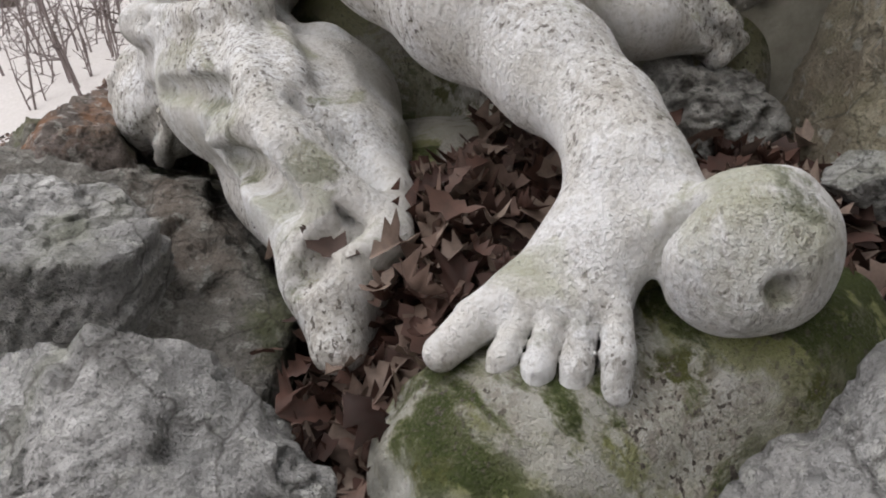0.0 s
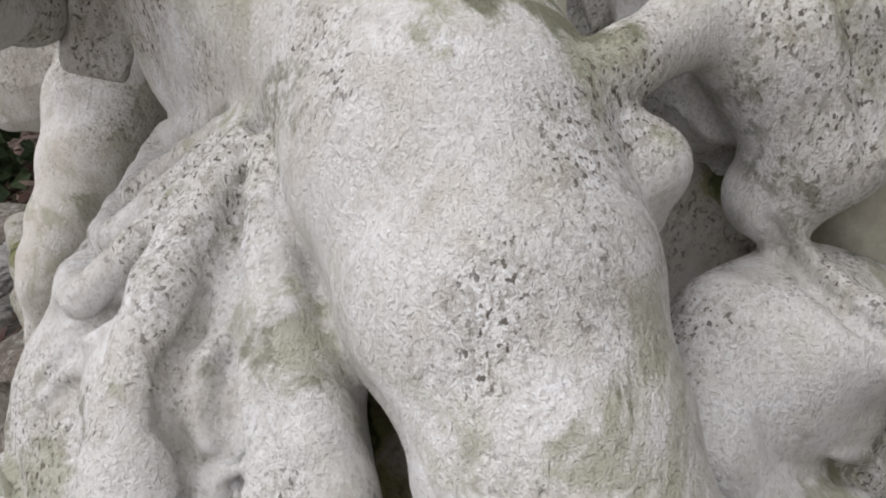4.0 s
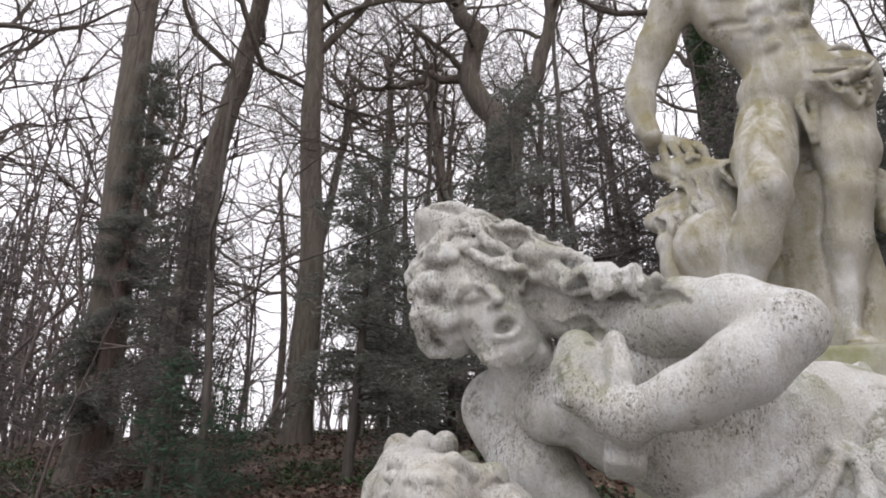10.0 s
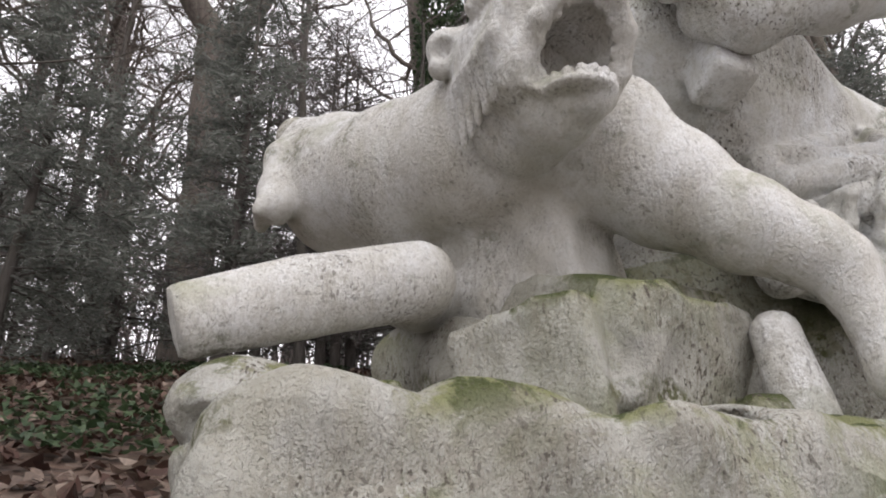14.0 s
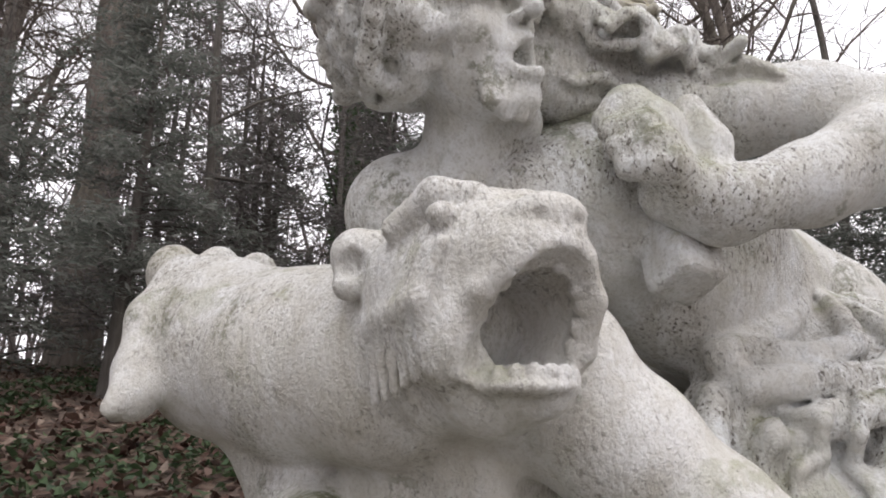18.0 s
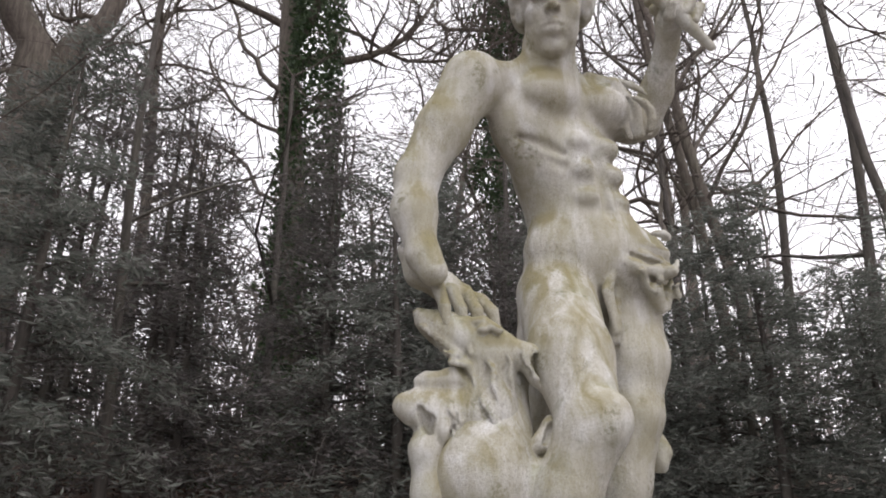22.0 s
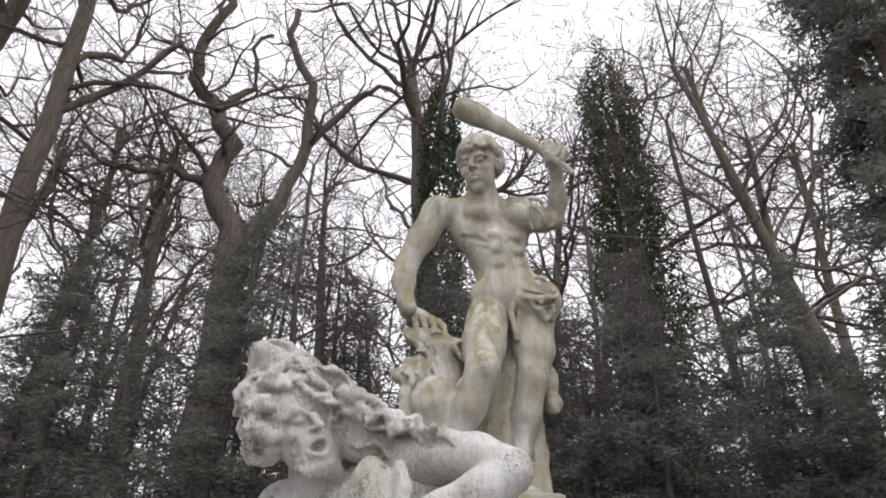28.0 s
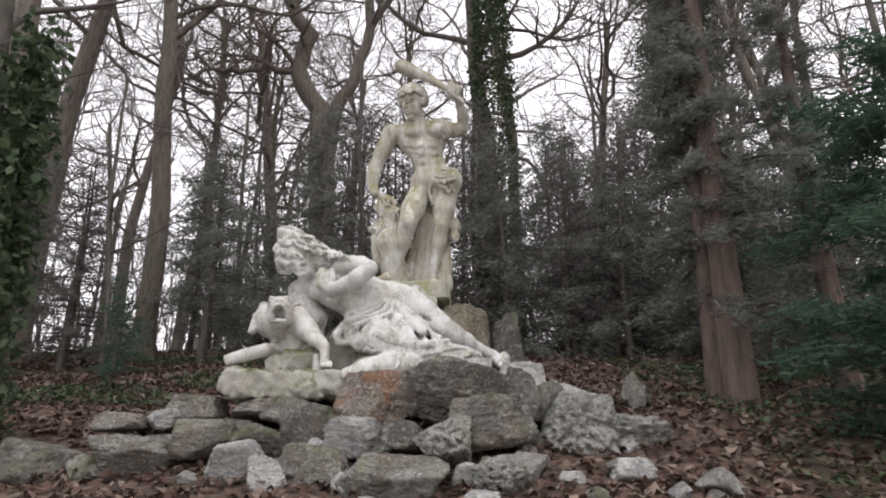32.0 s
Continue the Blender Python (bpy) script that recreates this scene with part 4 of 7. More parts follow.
    c.limb([(0.41, 1.375, 2.47, 0.035), (0.36, 1.37, 2.40, 0.06), (0.28, 1.29, 2.34, 0.06), (0.10, 1.25, 2.29, 0.035), (0.02, 1.235, 2.27, 0.026)], 0.02)
    c.limb([(0.41, 1.385, 2.475, 0.030), (0.34, 1.45, 2.43, 0.034), (0.27, 1.52, 2.385, 0.034), (0.22, 1.60, 2.345, 0.03)], 0.02)
    c.limb([(0.27, 1.36, 2.38, 0.03), (0.20, 1.44, 2.37, 0.028), (0.16, 1.53, 2.33, 0.022)], 0.015)
    c.block((0.46, 1.29, 2.375), (0.11, 0.10, 0.085), (-22, 10, -20), 0.025, k=0.02)
    c.limb([(0.50, 1.18, 2.325, 0.020), (0.43, 1.20, 2.305, 0.024), (0.38, 1.24, 2.285, 0.022), (0.32, 1.27, 2.235, 0.020)], 0.008)
    c.limb([(0.54, 1.14, 2.265, 0.020), (0.44, 1.165, 2.25, 0.026), (0.37, 1.20, 2.225, 0.022)], 0.010, cut=True)
    c.limb([(0.06, 1.24, 2.25, 0.03), (0.10, 1.20, 2.20, 0.045), (0.10, 1.20, 2.15, 0.035)], 0.01)
    c.limb([(0.30, 1.24, 2.30, 0.09), (0.34, 1.18, 2.20, 0.07), (0.32, 1.20, 2.13, 0.06)], 0.03)
    c.limb([(0.50, 1.20, 2.32, 0.10), (0.56, 1.10, 2.22, 0.08)], 0.03)
    c.limb([(0.20, 1.14, 2.03, 0.045), (0.26, 1.06, 2.02, 0.045), (0.40, 1.0, 2.03, 0.05), (0.56, 1.0, 2.06, 0.05)], 0.02)
    c.limb([(0.18, 1.13, 2.0, 0.045), (0.13, 1.06, 1.93, 0.05), (0.17, 1.0, 1.86, 0.045), (0.30, 0.97, 1.81, 0.05), (0.42, 1.0, 1.79, 0.035)], 0.025)
    c.egg((0.34, 1.12, 1.93), (0.21, 0.13, 0.15), k=0.03, rough=0.01, scale=16)
    c.egg((0.41, 0.985, 1.94), (0.07, 0.05, 0.055), (0, 20, 0), k=0.02, cut=True)
    c.limb([(0.34, 1.05, 1.99, 0.03), (0.40, 1.03, 1.90, 0.032), (0.36, 1.02, 1.84, 0.03)], 0.012)
    carve(c, (0.05, 1.1, 2.02), (0.66, 1.74, 2.62), lambda p: (0.25 * math.sin(8 * p[1]), -0.7, -0.7), 16, 51, 0.013, 7, 0.05, 0.3, 0.012)
    carve(c, (0.10, 0.9, 1.74), (0.62, 1.2, 2.08), lambda p: (0.6, -0.2, -0.7), 8, 52, 0.013, 6, 0.045, 0.4, 0.012)
    carve(c, (-0.62, 1.05, 1.62), (-0.22, 1.85, 2.08), lambda p: (-0.5, 0.25, -0.8), 15, 53, 0.012, 6, 0.045, 0.35, 0.008)
    return c, fine, toes


def standing_figure():
    c = Clay((0.38, 0.52, 2.58), (1.5, 2.02, 5.34), 0.0098)
    # trunk: breast, belly, hips
    c.shift[:] = (-0.09, -0.06, 0.01)
    c.egg((1.02, 1.31, 4.34), (0.15, 0.275, 0.24), (0, 0, 5), k=0.06)
    c.limb([(1.01, 1.60, 4.43, 0.07), (1.03, 1.46, 4.47, 0.075), (1.01, 1.33, 4.50, 0.07), (1.02, 1.18, 4.48, 0.075), (0.99, 1.03, 4.47, 0.07)], 0.05)
    for y, z in ((1.40, 4.39), (1.16, 4.40)):
        c.egg((0.905, y, z), (0.085, 0.118, 0.088), k=0.022)
    c.limb([(1.03, 1.27, 4.16, 0.185), (1.04, 1.22, 4.0, 0.165), (1.01, 1.15, 3.83, 0.18)], 0.06)
    for i, z in enumerate((4.20, 4.10, 4.0)):
        for q in (-1, 1):
            c.egg((0.876 + 0.01 * i, 1.255 - 0.02 * i + 0.060 * q, z), (0.048, 0.056, 0.045), k=0.010)
    c.limb([(0.85, 1.27, 4.34, 0.014), (0.855, 1.255, 4.15, 0.017), (0.865, 1.215, 3.95, 0.015), (0.86, 1.19, 3.80, 0.010)], 0.022, cut=True)
    c.limb([(0.87, 1.52, 4.30, 0.018), (0.85, 1.40, 4.28, 0.020), (0.86, 1.28, 4.31, 0.012), (0.85, 1.16, 4.30, 0.020), (0.87, 1.05, 4.33, 0.016)], 0.02, cut=True)
    c.limb([(0.93, 1.44, 3.92, 0.012), (0.86, 1.34, 3.80, 0.013), (0.83, 1.24, 3.725, 0.012), (0.82, 1.16, 3.69, 0.010)], 0.02, cut=True)
    for i in range(3):
        c.limb([(0.95, 1.50, 4.22 - 0.055 * i, 0.012), (0.90, 1.43, 4.18 - 0.055 * i, 0.015), (0.885, 1.37, 4.15 - 0.05 * i, 0.009)], 0.018, cut=True)
    c.egg((1.02, 1.0, 3.83), (0.14, 0.14, 0.15), k=0.06)
    c.egg((1.03, 1.25, 3.83), (0.145, 0.20, 0.15), (0, 0, 8), k=0.07)
    c.egg((0.97, 1.19, 3.86), (0.105, 0.12, 0.10), k=0.05)
    # weight leg and free leg
    c.shift[:] = (-0.07, 0.0, -0.03)
    c.limb([(1.01, 1.28, 3.72, 0.135), (0.86, 1.35, 3.48, 0.125), (0.735, 1.39, 3.25, 0.092), (0.79, 1.45, 3.08, 0.088), (0.86, 1.51, 2.92, 0.068), (0.89, 1.55, 2.76, 0.047)], 0.035)
    c.egg((0.665, 1.375, 3.27), (0.05, 0.06, 0.07), k=0.03)
    c.limb([(1.02, 1.0, 3.75, 0.145), (0.97, 1.01, 3.52, 0.12), (0.95, 1.04, 3.33, 0.088), (1.0, 1.08, 3.12, 0.088), (1.02, 1.12, 2.92, 0.062), (1.01, 1.15, 2.74, 0.046)], 0.035)
    c.shift[:] = (-0.03, 0, 0)
    c.limb([(0.90, 1.56, 2.71, 0.052), (0.82, 1.63, 2.685, 0.046), (0.76, 1.68, 2.655, 0.032)], 0.02)
    for i in range(5):
        c.limb([(0.78 + 0.022 * i - 0.02, 1.66 + 0.018 * i, 2.665, 0.02), (0.735 + 0.024 * i, 1.70 + 0.014 * i, 2.648, 0.018)], 0.006)
    c.limb([(1.01, 1.14, 2.70, 0.05), (0.90, 1.13, 2.67, 0.042), (0.83, 1.12, 2.645, 0.03)], 0.02)
    for i in range(5):
        c.limb([(0.85, 1.085 + 0.022 * i, 2.65, 0.018), (0.80 + 0.01 * abs(i - 3), 1.08 + 0.024 * i, 2.64, 0.016)], 0.006)
    # right arm down to the beast's muzzle
    c.shift[:] = (-0.10, 0.015, 0.0)
    c.egg((1.0, 1.585, 4.44), (0.105, 0.11, 0.11), k=0.05)
    c.limb([(1.0, 1.60, 4.42, 0.10), (1.03, 1.69, 4.24, 0.09), (1.05, 1.78, 4.04, 0.072), (1.03, 1.80, 3.90, 0.07), (0.99, 1.785, 3.74, 0.048), (0.96, 1.765, 3.68, 0.046)], 0.035)
    c.shift[:] = (-0.04, 0, 0)
    # left arm raised
    c.shift[:] = 0
    c.egg((0.90, 1.0, 4.46), (0.095, 0.10, 0.10), k=0.06)
    c.limb([(0.87, 1.0, 4.46, 0.09), (0.90, 0.88, 4.46, 0.08), (0.92, 0.79, 4.49, 0.066)], 0.035)
    c.limb([(0.92, 0.785, 4.495, 0.066), (0.84, 0.78, 4.59, 0.066), (0.71, 0.82, 4.72, 0.045), (0.66, 0.85, 4.765, 0.042)], 0.025)
    for i in range(4):
        d = Vector((0.0, 0.030, 0.020)) * i
        p = Vector((0.605, 0.83, 4.735)) + d
        c.limb([(*(p + Vector((0.06, -0.01, 0.04))), 0.022), (*(p + Vector((0.0, -0.025, 0.055))), 0.02), (*(p + Vector((-0.05, 0.0, 0.02))), 0.019), (*(p + Vector((-0.035, 0.02, -0.03))), 0.016)], 0.006)
    # club
    fingers = Clay((0.44, 0.68, 4.56), (0.80, 1.08, 4.96), 0.0065)
    fingers.limb([(0.71, 0.82, 4.72, 0.046), (0.65, 0.855, 4.775, 0.05), (0.61, 0.88, 4.80, 0.045)], 0.02)
    for i in range(4):
        p = Vector((0.60, 0.82, 4.745)) + Vector((0.006, 0.036, 0.030)) * i
        fingers.limb([(*(p + Vector((0.055, -0.015, 0.045))), 0.026), (*(p + Vector((-0.005, -0.03, 0.065))), 0.024), (*(p + Vector((-0.065, -0.005, 0.03))), 0.022), (*(p + Vector((-0.055, 0.02, -0.03))), 0.019)], 0.005)
    fingers.limb([(0.64, 0.87, 4.74, 0.026), (0.58, 0.93, 4.73, 0.022), (0.55, 0.94, 4.76, 0.018)], 0.008)
    c.limb([(0.545, 0.775, 4.615, 0.018), (0.575, 0.90, 4.76, 0.028), (0.60, 1.06, 4.895, 0.04), (0.62, 1.24, 5.02, 0.058), (0.635, 1.40, 5.11, 0.080), (0.64, 1.47, 5.15, 0.085)], 0.015)
    for i in range(7):
        c.egg((0.585 + 0.02 * (i % 3), 1.2 + 0.045 * i, 5.0 + 0.028 * i + 0.03 * (i % 2)), (0.02, 0.035, 0.02), (30, 0, 0), k=0.02)
    # neck, head, curls
    c.shift[:] = (-0.10, -0.01, 0.0)
    c.limb([(0.98, 1.30, 4.44, 0.11), (0.90, 1.34, 4.62, 0.098)], 0.05)
    c.limb([(0.98, 1.49, 4.48, 0.05), (0.97, 1.33, 4.54, 0.06), (0.97, 1.13, 4.50, 0.05)], 0.06)
    fine = Clay((0.42, 1.06, 4.42), (1.05, 1.64, 5.06), 0.0062)
    fine.shift[:] = c.shift
    fine.limb([(0.95, 1.32, 4.52, 0.10), (0.87, 1.35, 4.66, 0.092)], 0.03)
    L = head(fine, (0.835, 1.36, 4.73), (-0.34, 0.20, 0.91), (-0.73, 0.54, -0.42), 0.395)
    locks(fine, L, 240, 8, lambda v: (v.z > 0.42 - 0.3 * (v.y < 0.3)) or (v.y < 0.05 and v.z > -0.45), 0.085, 0.044, 0.075)
    c.shift[:] = (-0.07, -0.02, 0)
    # pelt knotted on the shoulder and at the hip
    c.limb([(0.93, 1.13, 4.565, 0.035), (0.885, 1.06, 4.52, 0.042), (0.87, 0.99, 4.44, 0.040), (0.885, 0.96, 4.35, 0.032)], 0.012)
    c.limb([(0.92, 1.15, 4.55, 0.016), (0.865, 1.10, 4.49, 0.018), (0.85, 1.05, 4.40, 0.018), (0.87, 1.01, 4.31, 0.014)], 0.010)
    c.limb([(0.865, 1.035, 4.51, 0.008), (0.84, 1.015, 4.43, 0.012), (0.855, 0.985, 4.34, 0.010)], 0.008, cut=True)
    c.limb([(1.0, 1.12, 4.58, 0.035), (0.98, 1.02, 4.57, 0.035), (0.95, 0.93, 4.50, 0.03), (0.95, 0.90, 4.41, 0.025)], 0.015)
    for way, r in (
        (((0.87, 1.20, 3.84), (0.845, 1.12, 3.845), (0.835, 1.03, 3.835), (0.86, 0.94, 3.845), (0.93, 0.87, 3.87)), 0.026),
        (((0.855, 1.17, 3.80), (0.825, 1.10, 3.765), (0.82, 1.03, 3.755), (0.85, 0.95, 3.785), (0.92, 0.88, 3.82)), 0.026),
        (((0.84, 1.12, 3.82), (0.815, 1.06, 3.795), (0.83, 0.98, 3.80)), 0.020),
        (((0.84, 1.06, 3.75), (0.835, 1.02, 3.70), (0.85, 0.98, 3.64)), 0.024),
        (((0.85, 1.02, 3.76), (0.86, 0.97, 3.72), (0.88, 0.93, 3.66)), 0.020),
        (((0.86, 1.16, 3.79), (0.87, 1.19, 3.68), (0.87, 1.17, 3.55)), 0.016),
    ):
        ridges(c, (way,), r)
    grooves(c, (((0.825, 1.12, 3.805), (0.805, 1.06, 3.78), (0.82, 1.0, 3.785)),), 0.010, 0.006)
    for a, b, r in (((0.90, 1.12, 3.76), (0.89, 1.16, 3.52), 0.018), ((0.93, 1.08, 3.74), (0.94, 1.11, 3.40), 0.02), ((0.90, 1.02, 3.90), (0.99, 0.86, 3.86), 0.03), ((1.06, 1.34, 3.84), (1.06, 1.38, 3.50), 0.045)):
        fold(c, a, b, r, 0, 0.02)
    # fall of cloth that backs the legs
    c.limb([(1.12, 1.24, 3.55, 0.12), (1.13, 1.26, 3.1, 0.125), (1.12, 1.27, 2.66, 0.15)], 0.03)
    for i in range(9):
        y = 1.12 + 0.045 * i
        fold(c, (1.0 + 0.010 * i, 1.16 + 0.014 * i, 3.42), (1.0 + 0.012 * abs(i - 3), y, 2.62), 0.024 + 0.006 * (i % 2), 0, 0.014, bow=(0, 0.01 * (i % 3), 0))
    c.limb([(1.10, 1.05, 3.2, 0.075), (1.10, 1.03, 2.9, 0.075), (1.10, 1.04, 2.64, 0.095)], 0.03)
    # mask of the pelt hanging behind the leg
    c.egg((1.06, 0.94, 3.33), (0.075, 0.075, 0.11), k=0.03, rough=0.01, scale=30)
    c.egg((1.03, 0.92, 3.19), (0.055, 0.055, 0.075), (0, 20, 0), k=0.02, rough=0.008, scale=40)
    c.egg((0.99, 0.92, 3.36), (0.02, 0.02, 0.02), k=0.01, cut=True)
    c.shift[:] = (-0.05, 0.02, 0)
    c.limb([(1.0, 1.50, 3.40, 0.10), (0.95, 1.58, 3.1, 0.15), (0.98, 1.55, 2.85, 0.13), (1.0, 1.5, 2.64, 0.15)], 0.04)
    # hand that grips the muzzle
    grip = Clay((0.76, 1.44, 3.42), (1.08, 1.90, 3.86), 0.0065)
    grip.limb([(0.975, 1.80, 3.78, 0.046), (0.965, 1.775, 3.71, 0.046), (0.96, 1.70, 3.675, 0.042), (0.955, 1.63, 3.655, 0.034)], 0.03)
    for i in range(4):
        long = (0.9, 1.05, 1.0, 0.85)[i]
        grip.limb([(0.955, 1.755 - 0.045 * i, 3.69 - 0.014 * i, 0.024), (0.905, 1.745 - 0.050 * i, 3.655 - 0.010 * i, 0.022), (0.875, 1.735 - 0.055 * i, 3.60 - 0.02 * long, 0.019), (0.875, 1.73 - 0.057 * i, 3.575 - 0.05 * long, 0.016)], 0.006)
    grip.limb([(0.99, 1.66, 3.68, 0.026), (0.985, 1.58, 3.64, 0.021), (0.98, 1.55, 3.60, 0.017)], 0.01)
    carve(c, (0.45, 1.08, 4.86), (0.80, 1.60, 5.30), lambda p: (0.0, 0.8, 0.55), 12, 61, 0.006, 6, 0.04, 0.2, 0.006, False)
    carve(c, (0.66, 0.84, 4.30), (0.98, 1.10, 4.62), lambda p: (0.2, -0.4, -0.8), 7, 62, 0.013, 6, 0.035, 0.3, 0.008)
    carve(c, (0.68, 0.82, 3.60), (0.90, 1.10, 3.90), lambda p: (0.1, -0.8, 0.1 + math.sin(16 * p[1])), 8, 63, 0.014, 6, 0.030, 0.4, 0.007)
    hounds = Clay((0.66, 1.38, 2.82), (1.10, 1.92, 3.66), 0.0062)
    heaped_hounds(hounds)
    return c, fine, grip, fingers, hounds


def heaped_hounds(c):
    """Three hounds' heads heaped at the knee: one gapes under the hand, two hang below it."""
    # neck and gaping head
    c.limb([(0.885, 1.585, 3.43, 0.085), (0.89, 1.595, 3.27, 0.090), (0.92, 1.59, 3.05, 0.12), (0.93, 1.57, 2.85, 0.13)], 0.04)
    c.limb([(0.875, 1.585, 3.45, 0.085), (0.90, 1.665, 3.495, 0.064), (0.925, 1.72, 3.525, 0.052), (0.945, 1.765, 3.55, 0.036)], 0.03)
    c.limb([(0.89, 1.62, 3.385, 0.055), (0.905, 1.69, 3.372, 0.036), (0.935, 1.765, 3.365, 0.026), (0.945, 1.79, 3.363, 0.014)], 0.02)
    c.limb([(0.98, 1.85, 3.46, 0.075), (0.93, 1.745, 3.445, 0.052), (0.90, 1.675, 3.415, 0.022)], 0.006, cut=True)
    for q in (-1, 1):
        ox, oy = 0.034 * q, -0.016 * q
        strand(c, [(0.945 + 0.6 * ox, 1.775 + 0.6 * oy, 3.525), (0.928 + ox, 1.735 + oy, 3.495), (0.906 + 1.2 * ox, 1.69 + oy, 3.445), (0.89 + 1.3 * ox, 1.655 + oy, 3.40)], 0.012, 0.012, 0.006)
        for i in range(8):
            t = i / 7
            c.egg((0.942 - 0.045 * t + ox, 1.768 - 0.10 * t + oy, 3.515 - 0.105 * t), (0.008, 0.008, 0.011), k=0.002)
        c.egg((0.862 + 1.5 * ox, 1.625 + oy, 3.505), (0.018, 0.018, 0.014), k=0.006)
        c.limb([(0.89 + ox, 1.655 + oy, 3.535, 0.013), (0.865 + 1.4 * ox, 1.62 + oy, 3.53, 0.016), (0.84 + 1.6 * ox, 1.585 + oy, 3.50, 0.013)], 0.01)
    c.egg((0.952, 1.785, 3.572), (0.022, 0.02, 0.018), k=0.008)
    # drooping ear, hollow inside
    c.limb([(0.84, 1.545, 3.475, 0.030), (0.805, 1.49, 3.43, 0.042), (0.79, 1.467, 3.375, 0.034), (0.785, 1.460, 3.335, 0.012)], 0.012)
    c.limb([(0.785, 1.50, 3.438, 0.014), (0.765, 1.476, 3.40, 0.024), (0.762, 1.468, 3.36, 0.012)], 0.008, cut=True)
    # head that hangs away from the knee
    c.limb([(0.925, 1.70, 3.27, 0.075), (0.945, 1.765, 3.28, 0.056), (0.957, 1.81, 3.29, 0.040), (0.962, 1.828, 3.295, 0.028)], 0.03)
    c.limb([(0.925, 1.72, 3.23, 0.06), (0.935, 1.765, 3.17, 0.048), (0.935, 1.75, 3.05, 0.055), (0.93, 1.72, 2.92, 0.07)], 0.03)
    c.limb([(0.905, 1.80, 3.275, 0.012), (0.90, 1.775, 3.24, 0.022), (0.905, 1.76, 3.20, 0.014)], 0.010, cut=True)
    c.egg((0.885, 1.735, 3.225), (0.030, 0.030, 0.048), (0, 0, 20), k=0.006)
    c.limb([(0.895, 1.70, 3.18, 0.020), (0.882, 1.698, 3.10, 0.027), (0.885, 1.708, 3.03, 0.018)], 0.008)
    c.limb([(0.862, 1.69, 3.13, 0.008), (0.858, 1.698, 3.06, 0.010)], 0.006, cut=True)
    # head that hangs muzzle down
    c.egg((0.855, 1.585, 3.15), (0.075, 0.078, 0.085), k=0.03)
    c.limb([(0.845, 1.58, 3.12, 0.070), (0.83, 1.572, 3.04, 0.054), (0.822, 1.565, 2.985, 0.040)], 0.02)
    c.limb([(0.85, 1.645, 3.15, 0.020), (0.845, 1.63, 3.08, 0.014), (0.83, 1.60, 2.985, 0.014)], 0.008)
    for i in range(3):
        c.limb([(0.79, 1.545 + 0.022 * i, 3.07, 0.009), (0.785, 1.545 + 0.020 * i, 3.02, 0.012), (0.79, 1.545 + 0.020 * i, 2.965, 0.013)], 0.004)
    c.limb([(0.80, 1.52, 3.16, 0.018), (0.775, 1.475, 3.19, 0.030), (0.768, 1.455, 3.235, 0.024), (0.775, 1.452, 3.255, 0.010)], 0.010)
    c.limb([(0.755, 1.485, 3.185, 0.010), (0.745, 1.465, 3.22, 0.018)], 0.006, cut=True)
    for y in (1.553, 1.617):
        c.egg((0.788, y, 3.14), (0.016, 0.014, 0.011), k=0.006, cut=True)
    carve(c, (0.76, 1.5, 3.2), (0.98, 1.75, 3.46), lambda p: (0.0, -0.25, -1), 20, 71, 0.008, 6, 0.022, 0.4, 0.005)
    carve(c, (0.76, 1.5, 2.84), (0.98, 1.75, 3.02), lambda p: (0.0, 0.3, -1), 12, 72, 0.009, 6, 0.024, 0.5, 0.005)


